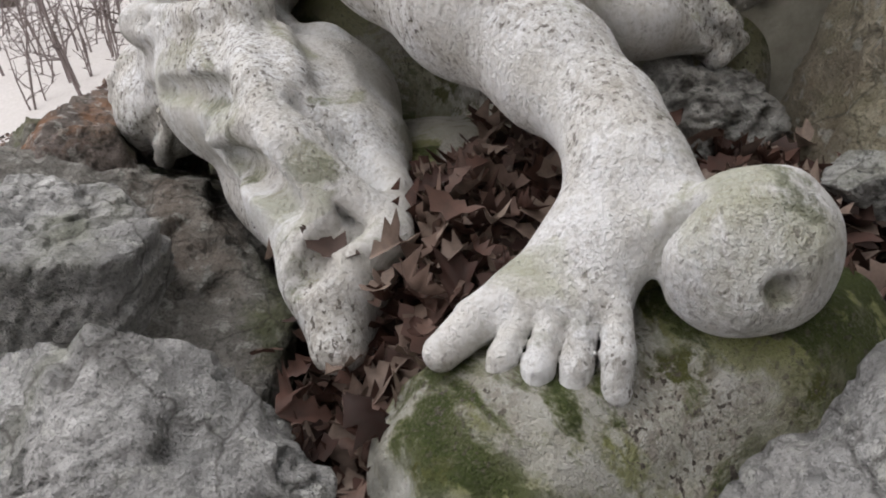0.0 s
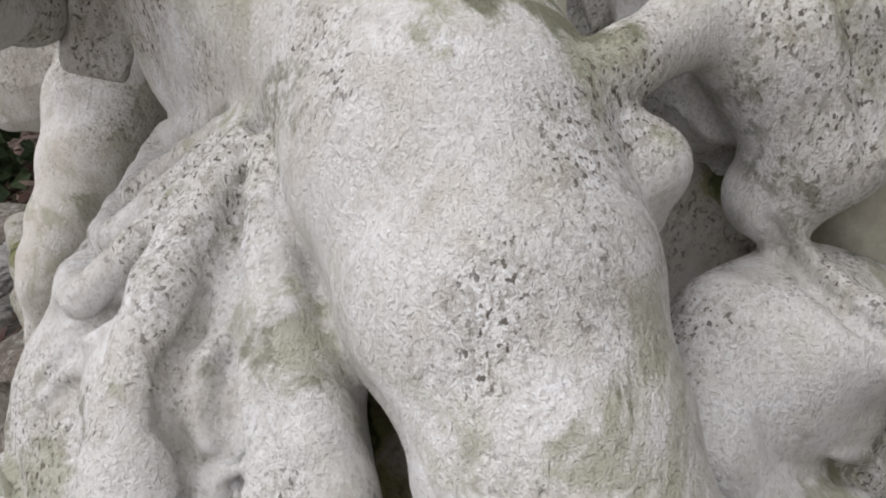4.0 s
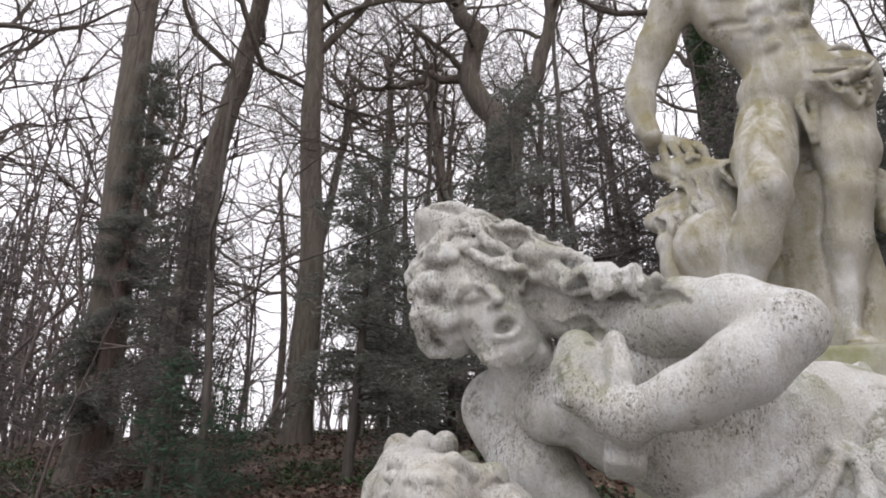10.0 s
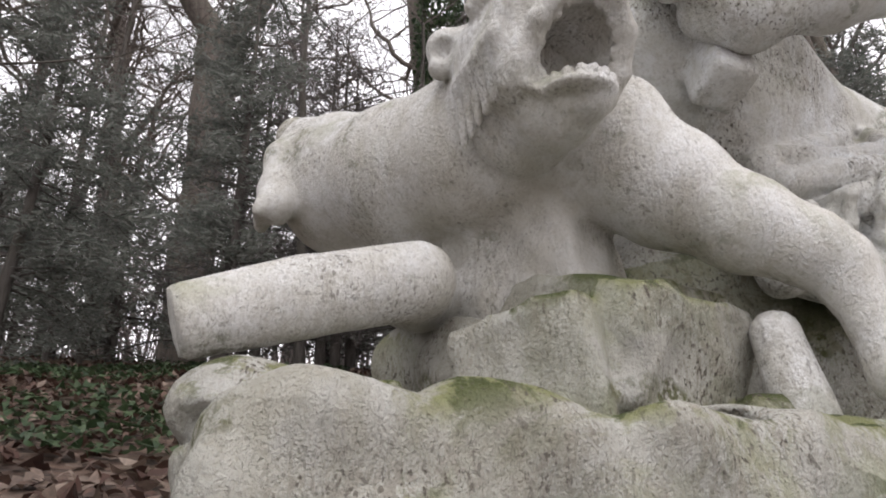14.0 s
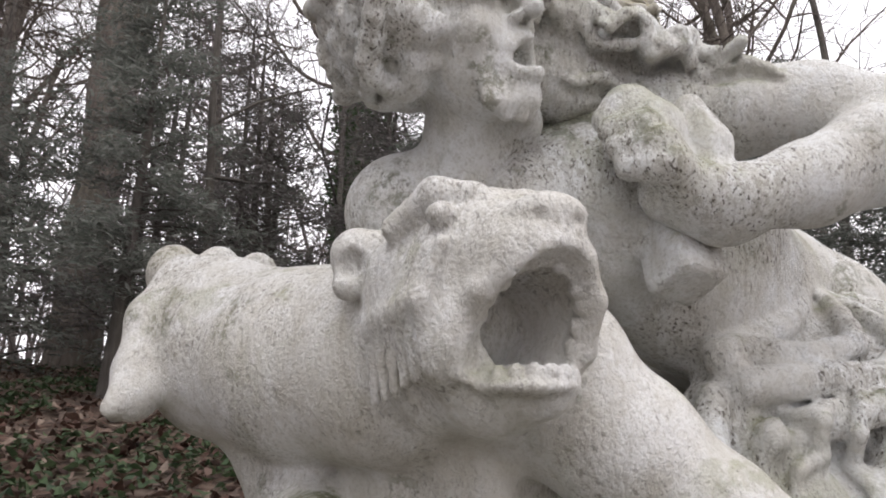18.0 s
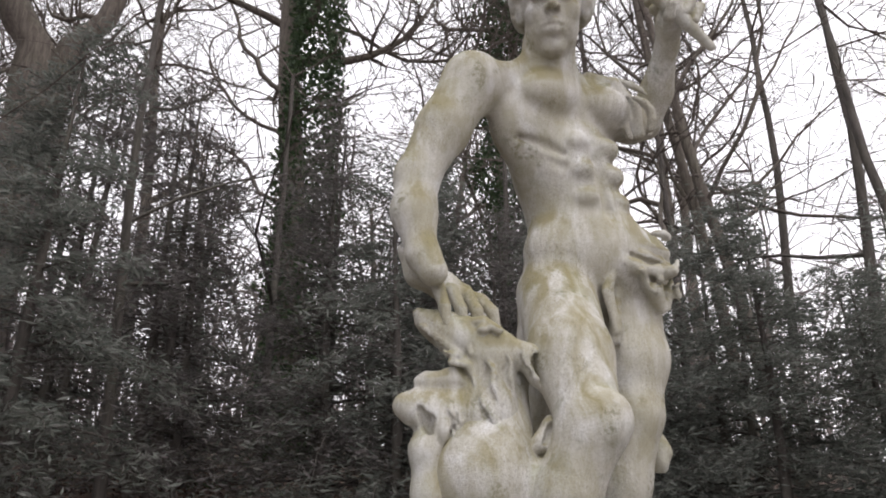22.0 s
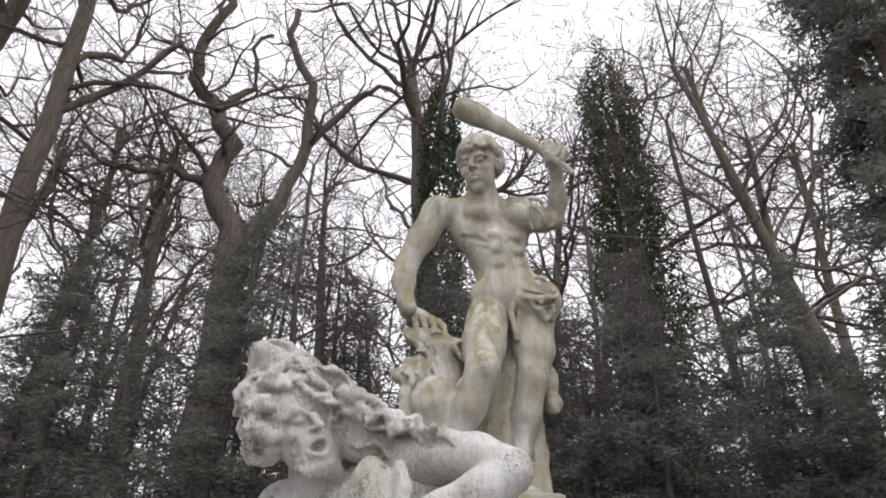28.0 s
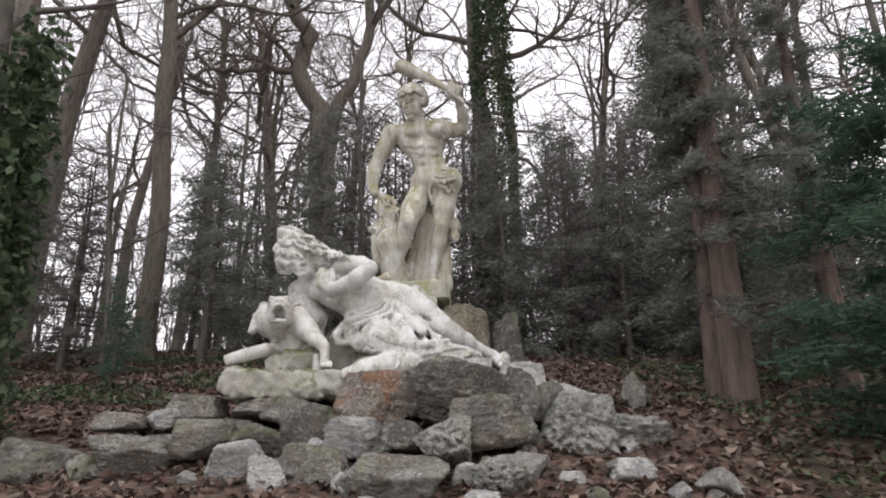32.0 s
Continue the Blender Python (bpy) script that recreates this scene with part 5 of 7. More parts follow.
def gaping_muzzle(c):
    """The fallen beast's own head: short broad muzzle, gaping, lips drawn back over the teeth."""
    c.egg((-0.44, 2.36, 2.07), (0.105, 0.105, 0.09), k=0.03)
    c.limb([(-0.45, 2.36, 2.085, 0.09), (-0.53, 2.345, 2.08, 0.082), (-0.59, 2.33, 2.068, 0.064)], 0.03)
    c.limb([(-0.42, 2.35, 1.99, 0.085), (-0.51, 2.335, 1.965, 0.058), (-0.565, 2.312, 1.952, 0.036)], 0.03)
    for q, y in ((1, 2.405), (-1, 2.285)):
        c.egg((-0.52, y, 2.02), (0.06, 0.032, 0.075), (0, 20, 0), k=0.02)
    # nose and nostrils
    c.egg((-0.628, 2.325, 2.108), (0.026, 0.040, 0.024), k=0.010)
    for y in (2.348, 2.304):
        c.egg((-0.652, y, 2.098), (0.012, 0.008, 0.007), k=0.003, cut=True)
    # mouth, hollowed towards the throat
    c.limb([(-0.76, 2.31, 2.01, 0.062), (-0.60, 2.325, 2.013, 0.053), (-0.53, 2.335, 2.018, 0.046), (-0.46, 2.345, 2.02, 0.026)], 0.004, cut=True)
    c.limb([(-0.76, 2.31, 1.992, 0.052), (-0.58, 2.325, 1.992, 0.043), (-0.50, 2.335, 2.0, 0.030)], 0.004, cut=True)
    lip = ((-0.515, 2.398, 1.965), (-0.56, 2.398, 2.00), (-0.598, 2.390, 2.035), (-0.622, 2.362, 2.070), (-0.630, 2.326, 2.080), (-0.624, 2.290, 2.068), (-0.606, 2.268, 2.03), (-0.575, 2.266, 1.985), (-0.545, 2.276, 1.955))
    strand(c, lip, 0.013, 0.012, 0.008)
    for i in range(15):
        t = i / 14 * 7
        k = min(7, int(t))
        p = Vector(lip[k]).lerp(Vector(lip[k + 1]), t - k)
        p += (Vector((-0.57, 2.33, 2.012)) - p) * 0.20
        c.egg(tuple(p), (0.009, 0.008, 0.011), k=0.002)
    # lower jaw: a spoon with the tongue in it
    c.egg((-0.552, 2.325, 1.952), (0.068, 0.056, 0.015), (0, -8, -12), k=0.006)
    c.egg((-0.545, 2.327, 1.962), (0.050, 0.032, 0.012), (0, -8, -12), k=0.004)
    for i in range(9):
        t = -1.35 + 2.7 * i / 8
        c.egg((-0.552 - 0.058 * math.cos(t), 2.325 + 0.048 * math.sin(t), 1.958), (0.008, 0.008, 0.009), k=0.002)
    # brows, eyes, ears, and the wrinkles of the drawn cheeks
    for q in (-1, 1):
        y = 2.352
        c.limb([(-0.575, y + 0.030 * q, 2.145, 0.014), (-0.55, y + 0.065 * q, 2.150, 0.018), (-0.50, y + 0.095 * q, 2.125, 0.016)], 0.010)
        c.egg((-0.572, y + 0.066 * q, 2.118), (0.016, 0.018, 0.014), k=0.004)
        c.limb([(-0.42, y + 0.075 * q, 2.115, 0.038), (-0.395, y + 0.112 * q, 2.125, 0.032), (-0.40, y + 0.124 * q, 2.085, 0.020)], 0.012)
        c.egg((-0.425, y + 0.128 * q, 2.105), (0.020, 0.016, 0.018), k=0.006, cut=True)
        for i in range(6):
            x = -0.575 + 0.026 * i
            c.limb([(x - 0.012, y + (0.074 + 0.004 * i) * q, 2.085 - 0.002 * i, 0.006), (x + 0.012, y + (0.088 + 0.003 * i) * q, 2.03, 0.0085), (x + 0.036, y + (0.070 + 0.004 * i) * q, 1.965 - 0.004 * i, 0.006)], 0.016)
    for i in range(5):
        c.limb([(-0.44 - 0.03 * i, 2.40, 1.975 - 0.004 * i, 0.006), (-0.45 - 0.028 * i, 2.345, 1.918 + 0.004 * i, 0.008), (-0.44 - 0.026 * i, 2.29, 1.95, 0.006)], 0.008)


def beast():
    c = Clay((-0.75, 1.72, 1.46), (0.62, 2.98, 2.42), 0.0095)
    fine = Clay((-0.80, 2.10, 1.76), (-0.22, 2.62, 2.36), 0.0050)
    # body, haunch, ruff
    c.limb([(0.03, 2.57, 2.07, 0.140), (-0.12, 2.48, 2.03, 0.137), (-0.26, 2.37, 2.02, 0.138), (-0.34, 2.28, 2.02, 0.126)], 0.05)
    c.egg((0.05, 2.60, 2.09), (0.14, 0.125, 0.15), k=0.05)
    c.limb([(0.08, 2.64, 2.18, 0.06), (-0.05, 2.54, 2.165, 0.022), (-0.20, 2.43, 2.155, 0.014)], 0.04)
    # a hind paw that hangs over the haunch, and the knuckles of the other behind the back
    c.limb([(0.08, 2.67, 2.20, 0.055), (0.03, 2.715, 2.12, 0.042), (-0.01, 2.725, 2.03, 0.036), (-0.03, 2.725, 1.985, 0.038)], 0.02)
    for i in range(4):
        c.limb([(-0.045 + 0.026 * i, 2.742, 2.0, 0.017), (-0.055 + 0.026 * i, 2.752, 1.965, 0.016)], 0.005)
    for x, y, z, r in ((0.15, 2.70, 2.235, 0.058), (0.16, 2.62, 2.25, 0.052), (0.17, 2.545, 2.25, 0.05), (0.12, 2.455, 2.19, 0.042)):
        c.egg((x, y, z), (r, 0.85 * r, r), k=0.014)
    # neck and gaping head
    c.limb([(-0.30, 2.32, 2.03, 0.122), (-0.41, 2.355, 2.05, 0.105)], 0.04)
    gaping_muzzle(fine)
    # foreleg bent across, paw on the rock
    c.limb([(-0.37, 2.21, 1.98, 0.108), (-0.43, 2.13, 1.90, 0.090), (-0.49, 2.05, 1.82, 0.066), (-0.53, 1.99, 1.775, 0.050), (-0.55, 1.955, 1.745, 0.042)], 0.03)
    c.limb([(-0.545, 1.958, 1.745, 0.045), (-0.565, 1.94, 1.66, 0.033), (-0.58, 1.935, 1.59, 0.038)], 0.012)
    c.egg((-0.555, 1.955, 1.762), (0.028, 0.03, 0.022), k=0.012)
    for i in range(4):
        c.limb([(-0.585, 1.955 - 0.022 * i, 1.60, 0.017), (-0.625, 1.945 - 0.022 * i, 1.57, 0.016)], 0.006)
    c.egg((-0.40, 2.20, 2.0), (0.10, 0.06, 0.10), (0, 0, 30), k=0.04)
    # second forepaw, a broken stump
    c.limb([(-0.485, 2.025, 1.66, 0.034), (-0.50, 2.01, 1.53, 0.042)], 0.01)
    # hind leg with a flat broken end
    c.limb([(-0.345, 2.50, 1.750, 0.058), (-0.395, 2.66, 1.700, 0.055), (-0.435, 2.83, 1.640, 0.047)], 0.006)
    c.block((-0.47, 2.89, 1.62), (0.12, 0.09, 0.12), (-18, 0, 12), 0.005, k=0.006, cut=True)
    # stone left standing under the belly, and the folded thigh
    c.block((-0.24, 2.28, 1.82), (0.13, 0.09, 0.11), (0, 14, 34), 0.03, k=0.03, rough=0.012, scale=26)
    c.limb([(0.02, 2.52, 1.94, 0.07), (-0.06, 2.46, 1.83, 0.075), (-0.20, 2.47, 1.775, 0.06), (-0.30, 2.50, 1.75, 0.055)], 0.03)
    return c, fine


def base_rock():
    c = Clay((-0.95, 0.12, 1.02), (1.3, 3.0, 2.12), 0.0135)
    # slab under the beast
    c.block((-0.10, 2.26, 1.455), (0.56, 0.54, 0.085), (0, 0, 6), 0.03, k=0.03, rough=0.020, scale=19)
    c.block((-0.16, 2.30, 1.38), (0.50, 0.45, 0.06), (0, 0, 6), 0.03, k=0.03, rough=0.03, scale=22)
    c.egg((-0.42, 2.72, 1.55), (0.10, 0.09, 0.06), k=0.03, rough=0.01, scale=18)
    # hewn mound that bears the beast, and a seat for the reclining figure
    c.block((-0.37, 2.21, 1.60), (0.13, 0.14, 0.135), (4, -14, 24), 0.012, k=0.012, rough=0.008, scale=30)
    c.block((-0.42, 2.33, 1.57), (0.10, 0.10, 0.115), (-6, 10, 48), 0.012, k=0.010, rough=0.008, scale=34)
    c.block((-0.31, 2.12, 1.66), (0.10, 0.07, 0.10), (10, -8, 8), 0.012, k=0.010, rough=0.007, scale=28)
    c.egg((-0.27, 2.38, 1.62), (0.10, 0.10, 0.09), k=0.03, rough=0.02, scale=20)
    for i in range(9):
        t = 0.7 * i
        c.block((-0.45 + 0.12 * math.sin(3 * t), 2.05 + 0.09 * i, 1.545 - 0.012 * (i % 3)), (0.07, 0.05, 0.022), (12 * math.sin(t), 10 * math.cos(2 * t), 40 * i), 0.006, k=0.012, cut=i % 3 == 2)
    c.egg((-0.05, 2.28, 1.66), (0.22, 0.24, 0.15), k=0.05, rough=0.02, scale=13)
    c.egg((0.10, 1.75, 1.72), (0.30, 0.42, 0.36), k=0.06, rough=0.02, scale=11)
    c.egg((-0.10, 1.45, 1.60), (0.32, 0.34, 0.30), k=0.06, rough=0.02, scale=12)
    c.egg((0.30, 1.30, 1.62), (0.34, 0.36, 0.32), k=0.05, rough=0.025, scale=10)
    c.egg((0.55, 1.45, 1.9), (0.28, 0.32, 0.30), k=0.05, rough=0.025, scale=10)
    # hollow beside the leg
    c.egg((0.02, 0.92, 1.50), (0.20, 0.22, 0.17), k=0.04, rough=0.015, scale=16)
    c.egg((0.04, 0.94, 1.52), (0.07, 0.08, 0.09), (20, 0, 25), k=0.03, rough=0.008, scale=22)
    # stone under the foot
    fine = Clay((-0.12, 0.26, 1.34), (0.50, 0.96, 1.76), 0.0065)
    c, coarse = fine, c
    c.egg((0.135, 0.46, 1.515), (0.185, 0.13, 0.125), (0, -12, 8), k=0.02, rough=0.011, scale=34)
    c.egg((0.30, 0.49, 1.60), (0.125, 0.115, 0.105), k=0.03, rough=0.008, scale=24)
    c.egg((0.17, 0.61, 1.49), (0.12, 0.12, 0.13), k=0.03, rough=0.008, scale=24)
    c.egg((0.27, 0.74, 1.55), (0.12, 0.16, 0.12), k=0.03, rough=0.01, scale=20)
    for i in range(26):
        t = 2.399 * i
        q = 0.35 + 0.65 * ((i * 0.618) % 1)
        c.egg((0.15 + 0.17 * q * math.cos(t), 0.47 + 0.15 * q * math.sin(t), 1.545 + 0.05 * math.cos(3 * t)), (0.028, 0.022, 0.018), (20 * i, 15 * i, 0), k=0.03, rough=0.006, scale=60, cut=i % 3 == 0)
    return (coarse,), (fine,)


base_parts = base_rock()
for maker, nm, mat, lab, cat in (
    (reclining_figure, "reclining_statue", MARBLE, "white marble statue of a reclining man, weathered and speckled", "statue"),
    (standing_figure, "standing_statue", MARBLE_TALL, "white marble statue of a standing man raising a club", "statue"),
    (beast, "beast_statue", MARBLE_BEAST, "white marble statue of a fallen beast with open jaws", "statue"),
    (lambda: base_parts[0], "base_rock", BASE_ROCK, "carved pale rock base with moss, under the reclining statue", "rock base"),
    (lambda: base_parts[1], "foot_stone", FOOT_STONE, "rounded mossy stone under the statue's foot", "stone"),
):
    tagged(part(nm, skin(nm, maker()), mat), lab, cat)

# ---- ground ----
def ground_sheet():
    def axis(lo, hi, step, far):
        near = np.arange(lo, hi + 1e-6, step)
        out = np.geomspace(step, far, 34)
        return np.concatenate([lo - np.cumsum(out)[::-1], near, hi + np.cumsum(out)])

    xs, ys = axis(-8, 12, 0.16, 60), axis(-8, 12, 0.16, 60)
    X, Y = np.meshgrid(xs, ys, indexing="ij")
    Z = ground_z(X, Y)
    n, m = X.shape
    i = np.arange(n - 1)[:, None] * m + np.arange(m - 1)[None]
    F = np.stack([i, i + m, i + m + 1, i + 1], -1).reshape(-1, 4)
    return mesh_from("ground", np.stack([X, Y, Z], -1).reshape(-1, 3), F)


tagged(part("ground", ground_sheet(), GROUND), "forest floor covered with brown dead leaves", "ground", kind="structure")


def boulder(name, c, r, seed, mat, turn=(0, 0, 0), label="weathered grey boulder on the bank", sub=5, sharp=26, shape=(), strata=0.0, pits=0.0):
    """A broken stone: the form inside a set of planes, edges worn, faces pitted and cracked."""
    rnd = random.Random(seed)
    bm = bmesh.new()
    bmesh.ops.create_icosphere(bm, subdivisions=sub, radius=1.0)
    planes = list(shape)
    if not planes:
        for ax in ((1, 0, 0), (-1, 0, 0), (0, 1, 0), (0, -1, 0), (0, 0, 1), (0, 0, -1)):
            n = (Vector(ax) + Vector([rnd.gauss(0, 0.34) for _ in range(3)])).normalized()
            planes.append((*n, rnd.uniform(0.72, 0.95)))
        for _ in range(6):
            n = Vector((rnd.gauss(0, 1), rnd.gauss(0, 1), rnd.gauss(0, 0.9))).normalized()
            planes.append((*n, rnd.uniform(0.64, 0.96)))
    P = np.array(planes)
    N = P[:, :3] / np.linalg.norm(P[:, :3], axis=1, keepdims=True)
    V = np.array([v.co for v in bm.verts])
    reach = (np.maximum(V @ N.T / P[:, 3], 1e-3) ** sharp).sum(1) ** (-1 / sharp)
    reach = np.minimum(reach, 1.34)
    off = Vector((rnd.uniform(0, 99), rnd.uniform(0, 99), rnd.uniform(0, 99)))
    m = pose(*c, *turn) @ Matrix.Diagonal((*r, 1))
    for v, d in zip(bm.verts, reach):
        p = v.co * float(d)
        q = p + off
        n1, n2 = noise.noise(q * 1.6), noise.noise(q * 3.7)
        h = 0.02 * n1 + 0.02 * n2 + 0.026 * noise.noise(q * 8.0) + 0.018 * noise.noise(q * 19.0) - 0.05 * max(0.0, 1 - abs(n2 + 0.4 * n1) / 0.07)
        if pits:
            h -= pits * max(0.0, noise.noise(q * 4.6) - 0.05) ** 0.7 + 0.5 * pits * max(0.0, noise.noise(q * 11.0) - 0.1)
        if strata:
            s = (q.z + 0.25 * n1) * 5.0
            h -= strata * (0.5 - abs(s - math.floor(s) - 0.5)) ** 0.5 * (0.5 + abs(n2))
        v.co = m @ (p + v.co * h)
    for f in bm.faces:
        f.smooth = True
    return tagged(part(name, bm, mat), label, "boulder")


def dressed_block(name, lo, hi, mat, parent=None, wear=0.012, seg=10, turn=0.0):
    bm = bmesh.new()
    bmesh.ops.create_cube(bm, size=1.0)
    bmesh.ops.bevel(bm, geom=bm.edges[:], offset=0.03, segments=2, affect="EDGES")
    bmesh.ops.subdivide_edges(bm, edges=bm.edges[:], cuts=seg, use_grid_fill=True)
    mid, size = (Vector(lo) + Vector(hi)) / 2, Vector(hi) - Vector(lo)
    for v in bm.verts:
        p = Vector((v.co.x * size.x, v.co.y * size.y, v.co.z * size.z))
        w = wear * (noise.noise(p * 5 + mid) + 0.6 * noise.noise(p * 14 + mid))
        v.co = Matrix.Rotation(radians(turn), 3, "Z") @ (p + p.normalized() * w) + mid
    for f in bm.faces:
        f.smooth = True
    return part(name, bm, mat, parent)


pedestal = tagged(new("pedestal"), "stepped pale stone pedestal with green stains", "pedestal")
dressed_block("upper_block", (0.70, 0.96, 2.43), (1.7, 1.83, 2.625), PEDESTAL, pedestal)
dressed_block("lower_block", (0.42, 1.08, 1.2), (1.95, 1.98, 2.425), PEDESTAL, pedestal)


def gravel_path():
    """A broad pale path along the foot of the slope."""
    a, d, n = np.array((-7.5, -0.7)), np.array((0.59, 0.81)), np.array((-0.81, 0.59))
    u, v = np.linspace(-6, 60, 60), np.linspace(0.0, 1.0, 12)
    U, W = np.meshgrid(u, v, indexing="ij")
    edge = 0.35 * np.sin(0.9 * U) + 0.2 * np.sin(2.3 * U + 1)
    D = edge * (1 - W) + W * 16
    X = a[0] + d[0] * U + n[0] * D
    Y = a[1] + d[1] * U + n[1] * D
    Z = ground_z(X, Y) + 0.03
    i = np.arange(59)[:, None] * 12 + np.arange(11)[None]
    F = np.stack([i, i + 12, i + 13, i + 1], -1).reshape(-1, 4)
    return mesh_from("path", np.stack([X, Y, Z], -1).reshape(-1, 3), F)


tagged(part("path", gravel_path(), PATH), "broad pale gravel path beyond the trees", "path", kind="structure")

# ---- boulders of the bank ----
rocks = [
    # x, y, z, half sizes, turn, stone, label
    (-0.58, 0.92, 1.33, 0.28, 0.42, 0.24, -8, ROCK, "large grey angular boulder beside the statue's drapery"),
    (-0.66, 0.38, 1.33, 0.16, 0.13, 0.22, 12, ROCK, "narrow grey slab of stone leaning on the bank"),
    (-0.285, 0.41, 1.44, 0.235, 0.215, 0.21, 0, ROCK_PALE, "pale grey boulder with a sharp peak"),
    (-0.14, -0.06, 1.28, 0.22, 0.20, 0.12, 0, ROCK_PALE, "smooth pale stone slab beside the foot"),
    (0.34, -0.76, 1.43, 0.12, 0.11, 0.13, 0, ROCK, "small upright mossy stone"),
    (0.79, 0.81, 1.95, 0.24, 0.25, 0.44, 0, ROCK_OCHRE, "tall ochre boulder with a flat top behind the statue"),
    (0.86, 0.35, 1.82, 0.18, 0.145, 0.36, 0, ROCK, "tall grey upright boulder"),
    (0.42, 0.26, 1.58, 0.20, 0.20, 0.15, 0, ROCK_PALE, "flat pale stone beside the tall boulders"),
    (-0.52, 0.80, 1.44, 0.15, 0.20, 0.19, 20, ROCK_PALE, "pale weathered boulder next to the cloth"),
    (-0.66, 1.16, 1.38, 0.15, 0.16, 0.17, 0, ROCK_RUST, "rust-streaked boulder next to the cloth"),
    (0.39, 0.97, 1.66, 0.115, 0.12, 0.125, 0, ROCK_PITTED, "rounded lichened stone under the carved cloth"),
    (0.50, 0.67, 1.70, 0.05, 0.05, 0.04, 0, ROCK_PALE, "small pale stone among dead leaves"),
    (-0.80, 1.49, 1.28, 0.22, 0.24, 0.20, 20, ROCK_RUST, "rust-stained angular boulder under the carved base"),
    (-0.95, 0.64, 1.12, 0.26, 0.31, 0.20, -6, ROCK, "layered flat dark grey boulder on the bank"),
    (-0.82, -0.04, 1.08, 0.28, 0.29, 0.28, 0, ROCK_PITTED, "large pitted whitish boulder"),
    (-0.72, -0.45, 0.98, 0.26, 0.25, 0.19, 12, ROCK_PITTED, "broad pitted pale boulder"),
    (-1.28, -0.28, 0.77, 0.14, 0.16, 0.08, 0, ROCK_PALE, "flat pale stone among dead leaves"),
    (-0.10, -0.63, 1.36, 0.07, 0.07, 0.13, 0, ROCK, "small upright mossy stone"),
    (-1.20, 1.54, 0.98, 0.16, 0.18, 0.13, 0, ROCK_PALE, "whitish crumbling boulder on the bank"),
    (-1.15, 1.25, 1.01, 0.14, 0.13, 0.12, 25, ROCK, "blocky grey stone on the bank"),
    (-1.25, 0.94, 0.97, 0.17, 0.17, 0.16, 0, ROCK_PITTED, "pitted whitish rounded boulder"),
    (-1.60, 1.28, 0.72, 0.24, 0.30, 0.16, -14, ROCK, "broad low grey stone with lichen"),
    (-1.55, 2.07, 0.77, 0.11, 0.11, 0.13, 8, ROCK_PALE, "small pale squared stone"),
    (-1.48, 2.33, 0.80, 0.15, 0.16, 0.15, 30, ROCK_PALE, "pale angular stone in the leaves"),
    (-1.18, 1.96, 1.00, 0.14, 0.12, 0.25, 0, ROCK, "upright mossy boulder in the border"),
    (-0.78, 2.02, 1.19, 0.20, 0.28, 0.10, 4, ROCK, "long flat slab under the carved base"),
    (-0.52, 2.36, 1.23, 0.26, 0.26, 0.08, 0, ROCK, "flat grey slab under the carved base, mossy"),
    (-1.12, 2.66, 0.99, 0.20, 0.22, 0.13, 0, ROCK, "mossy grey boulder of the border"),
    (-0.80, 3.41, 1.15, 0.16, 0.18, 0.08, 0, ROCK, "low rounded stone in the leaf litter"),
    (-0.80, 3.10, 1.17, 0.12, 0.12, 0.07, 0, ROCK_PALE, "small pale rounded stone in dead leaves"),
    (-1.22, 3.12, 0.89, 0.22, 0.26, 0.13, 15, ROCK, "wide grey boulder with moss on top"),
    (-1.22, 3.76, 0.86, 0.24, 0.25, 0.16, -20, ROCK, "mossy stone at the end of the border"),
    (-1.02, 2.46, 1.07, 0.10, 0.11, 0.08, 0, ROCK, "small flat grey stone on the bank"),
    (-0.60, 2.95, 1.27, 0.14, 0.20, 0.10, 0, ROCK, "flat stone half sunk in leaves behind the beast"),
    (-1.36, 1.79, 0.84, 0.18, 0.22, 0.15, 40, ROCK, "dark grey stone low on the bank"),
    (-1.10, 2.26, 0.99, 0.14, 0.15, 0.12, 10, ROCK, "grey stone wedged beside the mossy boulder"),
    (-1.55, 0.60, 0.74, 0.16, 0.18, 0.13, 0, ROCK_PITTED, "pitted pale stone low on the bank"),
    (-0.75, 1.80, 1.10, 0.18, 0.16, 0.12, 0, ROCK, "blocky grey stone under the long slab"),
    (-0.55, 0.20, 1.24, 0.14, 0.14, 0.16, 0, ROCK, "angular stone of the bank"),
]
peak = ((-0.5, -0.3, 0.81, 0.57), (0.50, -0.15, 0.85, 0.70), (0.96, 0.1, 0.25, 0.85), (-0.95, 0.2, 0.3, 0.95), (0.05, 0.935, 0.352, 0.58), (0, -0.95, 0.3, 0.95), (0, 0, -1, 0.9), (0.7, 0.6, 0.4, 0.75))
flat = ((0.1, -0.1, 1, 0.72), (-0.95, 0.1, 0.3, 0.85), (0.95, 0.0, 0.2, 0.9), (0.1, 0.95, 0.2, 0.88), (-0.1, -0.95, 0.1, 0.9), (0, 0, -1, 0.9), (-0.7, 0.6, 0.4, 0.85), (-0.75, -0.55, 0.3, 0.9))
slab = ((0.15, -0.2, 1, 0.60), (-0.9, 0.3, 0.35, 0.80), (0.95, -0.2, 0.2, 0.9), (0.3, 0.95, 0.15, 0.85), (-0.25, -0.95, 0.25, 0.82), (0, 0, -1, 0.8), (-0.6, -0.5, 0.75, 0.78), (0.5, 0.6, 0.6, 0.8))


def shapeless(lab):
    return "peak" not in lab and "tall" not in lab


